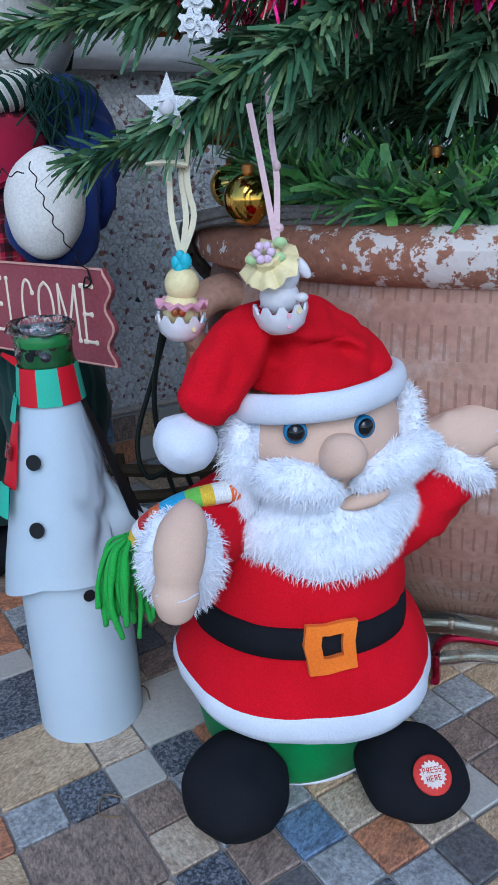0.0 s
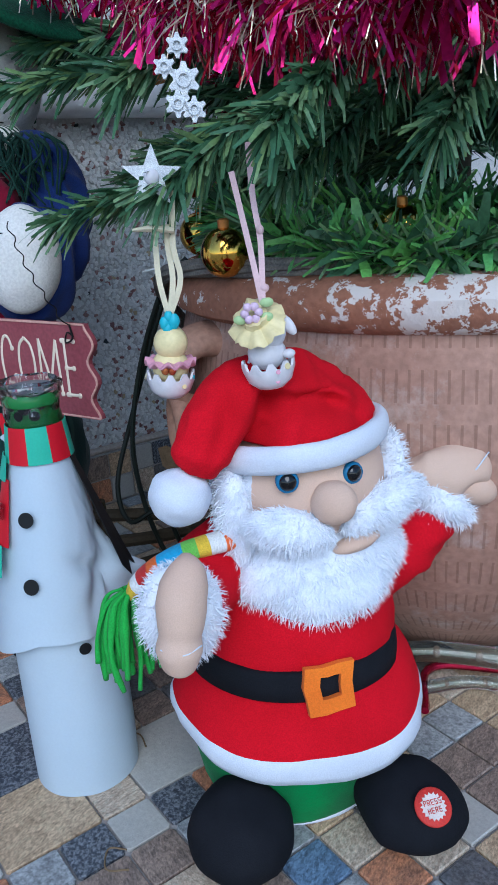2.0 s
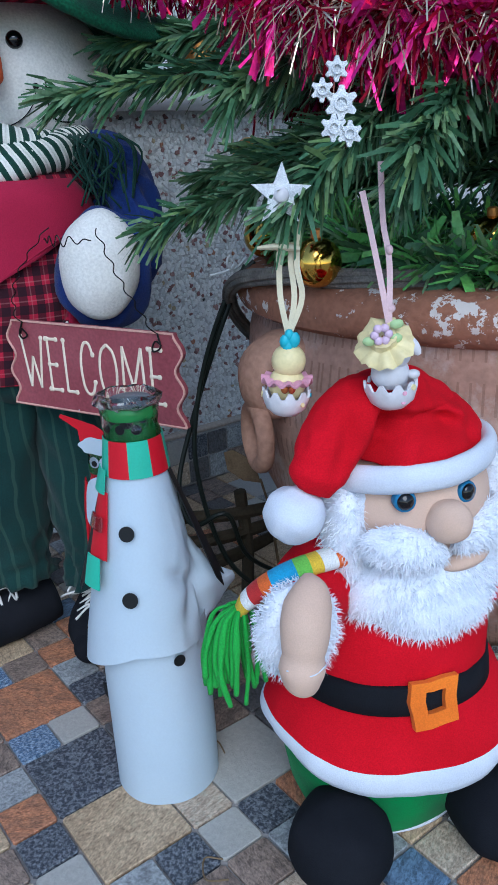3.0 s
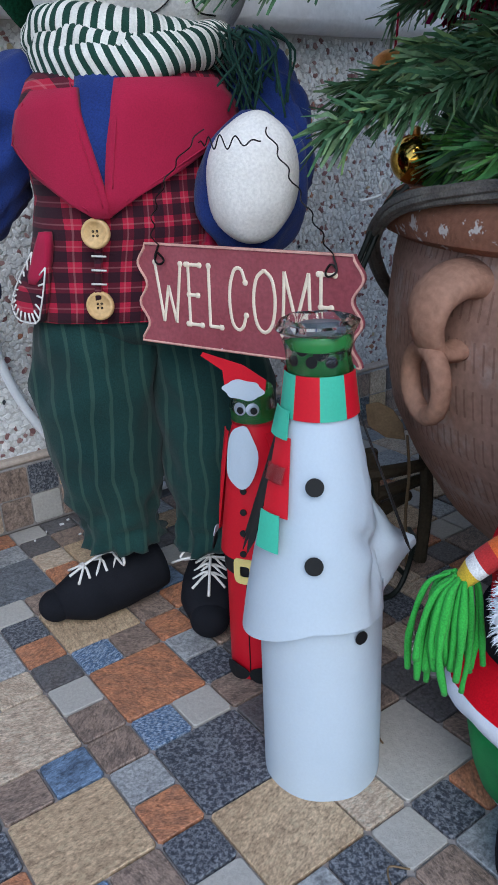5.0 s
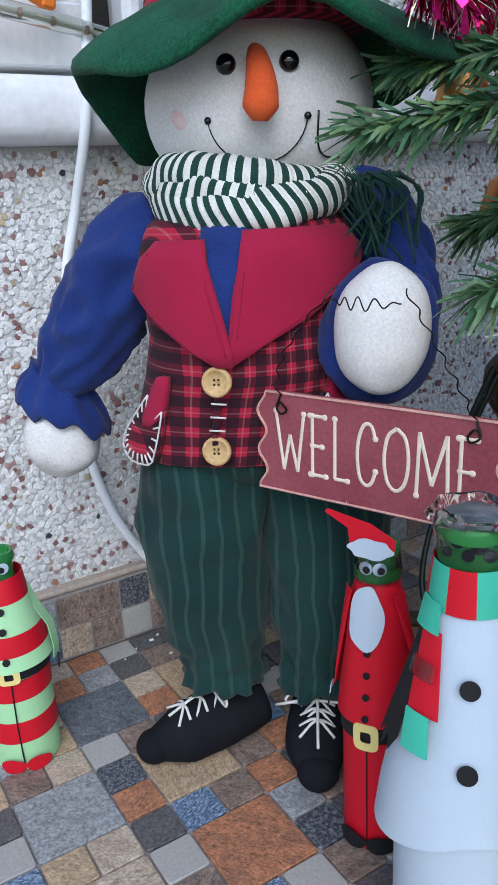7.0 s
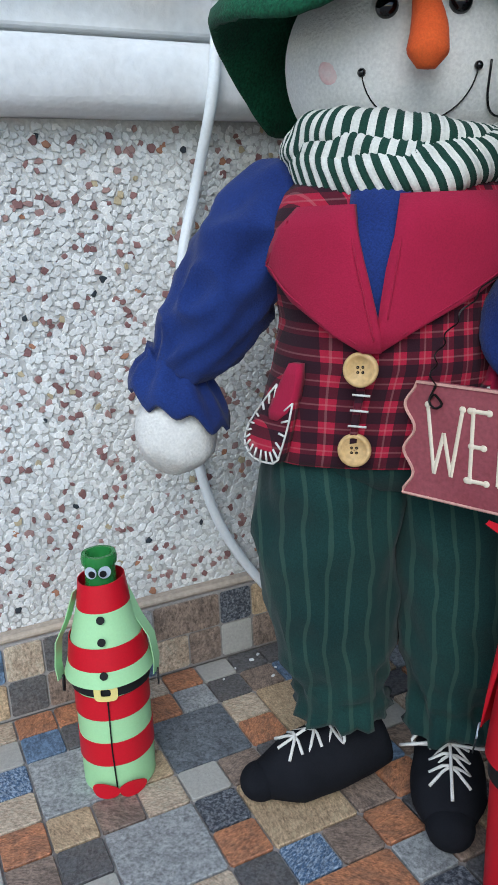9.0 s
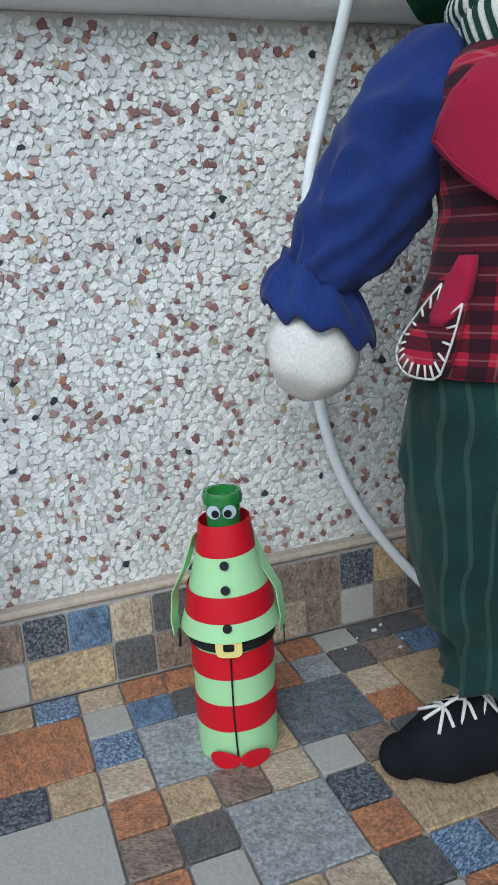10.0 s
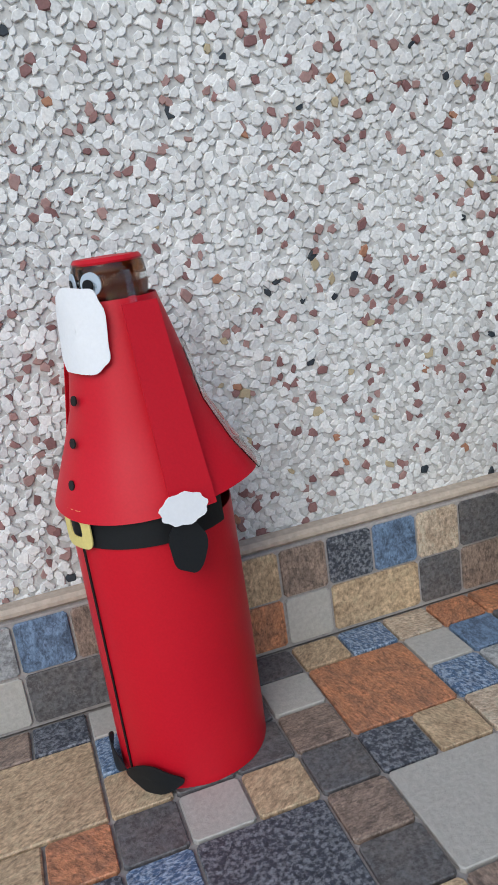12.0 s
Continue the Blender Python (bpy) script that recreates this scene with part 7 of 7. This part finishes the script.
stand = thing("pot_stand", place(0.62, 1.0, 0), "dark wooden cart leaning behind the pot", "stand")
for a, z in ((20, 0.16), (35, 0.12), (5, 0.2)):
    b = Mesh()
    b.tube([(-0.12, 0.06 - 0.002 * a, z), (0.0, 0.0, z - 0.015), (0.16, -0.03 + 0.002 * a, z - 0.03)], [0.011, 0.012, 0.01], 8, 0, 10, rough=0.1)
    b.make("rail", [bark], stand)
for x, y in ((-0.1, 0.05), (0.03, 0.0), (0.13, -0.02)):
    b = Mesh()
    b.tube([(x, y, 0.0), (x + 0.01, y, 0.1), (x, y, 0.22)], 0.011, 8, 0, 8, rough=0.1)
    b.make("leg", [bark], stand)
clip = thing("orange_clip", place(0.25, 1.5, 1.038, 0, 0, 0), "orange plastic clip at the window screen", "clip")
b = Mesh()
b.box((0.028, 0.0, 0.02), (0.02, 0.02, 0.05), 0, (0, 8, 0), 0.003)
b.make("jaw", [orange_plastic], clip)
b = Mesh()
b.tube([(-0.035, 0, 0.045), (-0.01, 0, 0.02), (0.03, 0, 0.0)], [0.004, 0.008, 0.009], 10, 0, 10)
b.make("lever", [orange_plastic], clip)
for k, (x, y, s) in enumerate(((0.335, 1.5, 0.004), (0.352, 1.51, 0.003), (0.3, 1.49, 0.002), (0.36, 1.46, 0.002), (0.27, 1.47, 0.0018), (0.345, 1.44, 0.003))):
    b = Mesh()
    b.box((x, y, 0.002), (s * 2, s * 1.3, 0.003), 0, (5, 3, 40 * k), 0.0006)
    tagged(b.make("plaster_crumb", [paint_white]), "small white crumb of plaster on the tiles", "crumb", "crumbs on the floor")
for pts in ([(0.29, 0.56, 0.002), (0.27, 0.575, 0.004), (0.285, 0.6, 0.002), (0.3, 0.585, 0.003)], [(0.4, 0.72, 0.002), (0.405, 0.745, 0.003), (0.395, 0.765, 0.002)]):
    b = Mesh()
    b.tube(pts, 0.0011, 5, 0, 14)
    tagged(b.make("dry_stalk", [dry_leaf]), "thin dry stalk lying on the tiles", "stalk", "stalks on the floor")
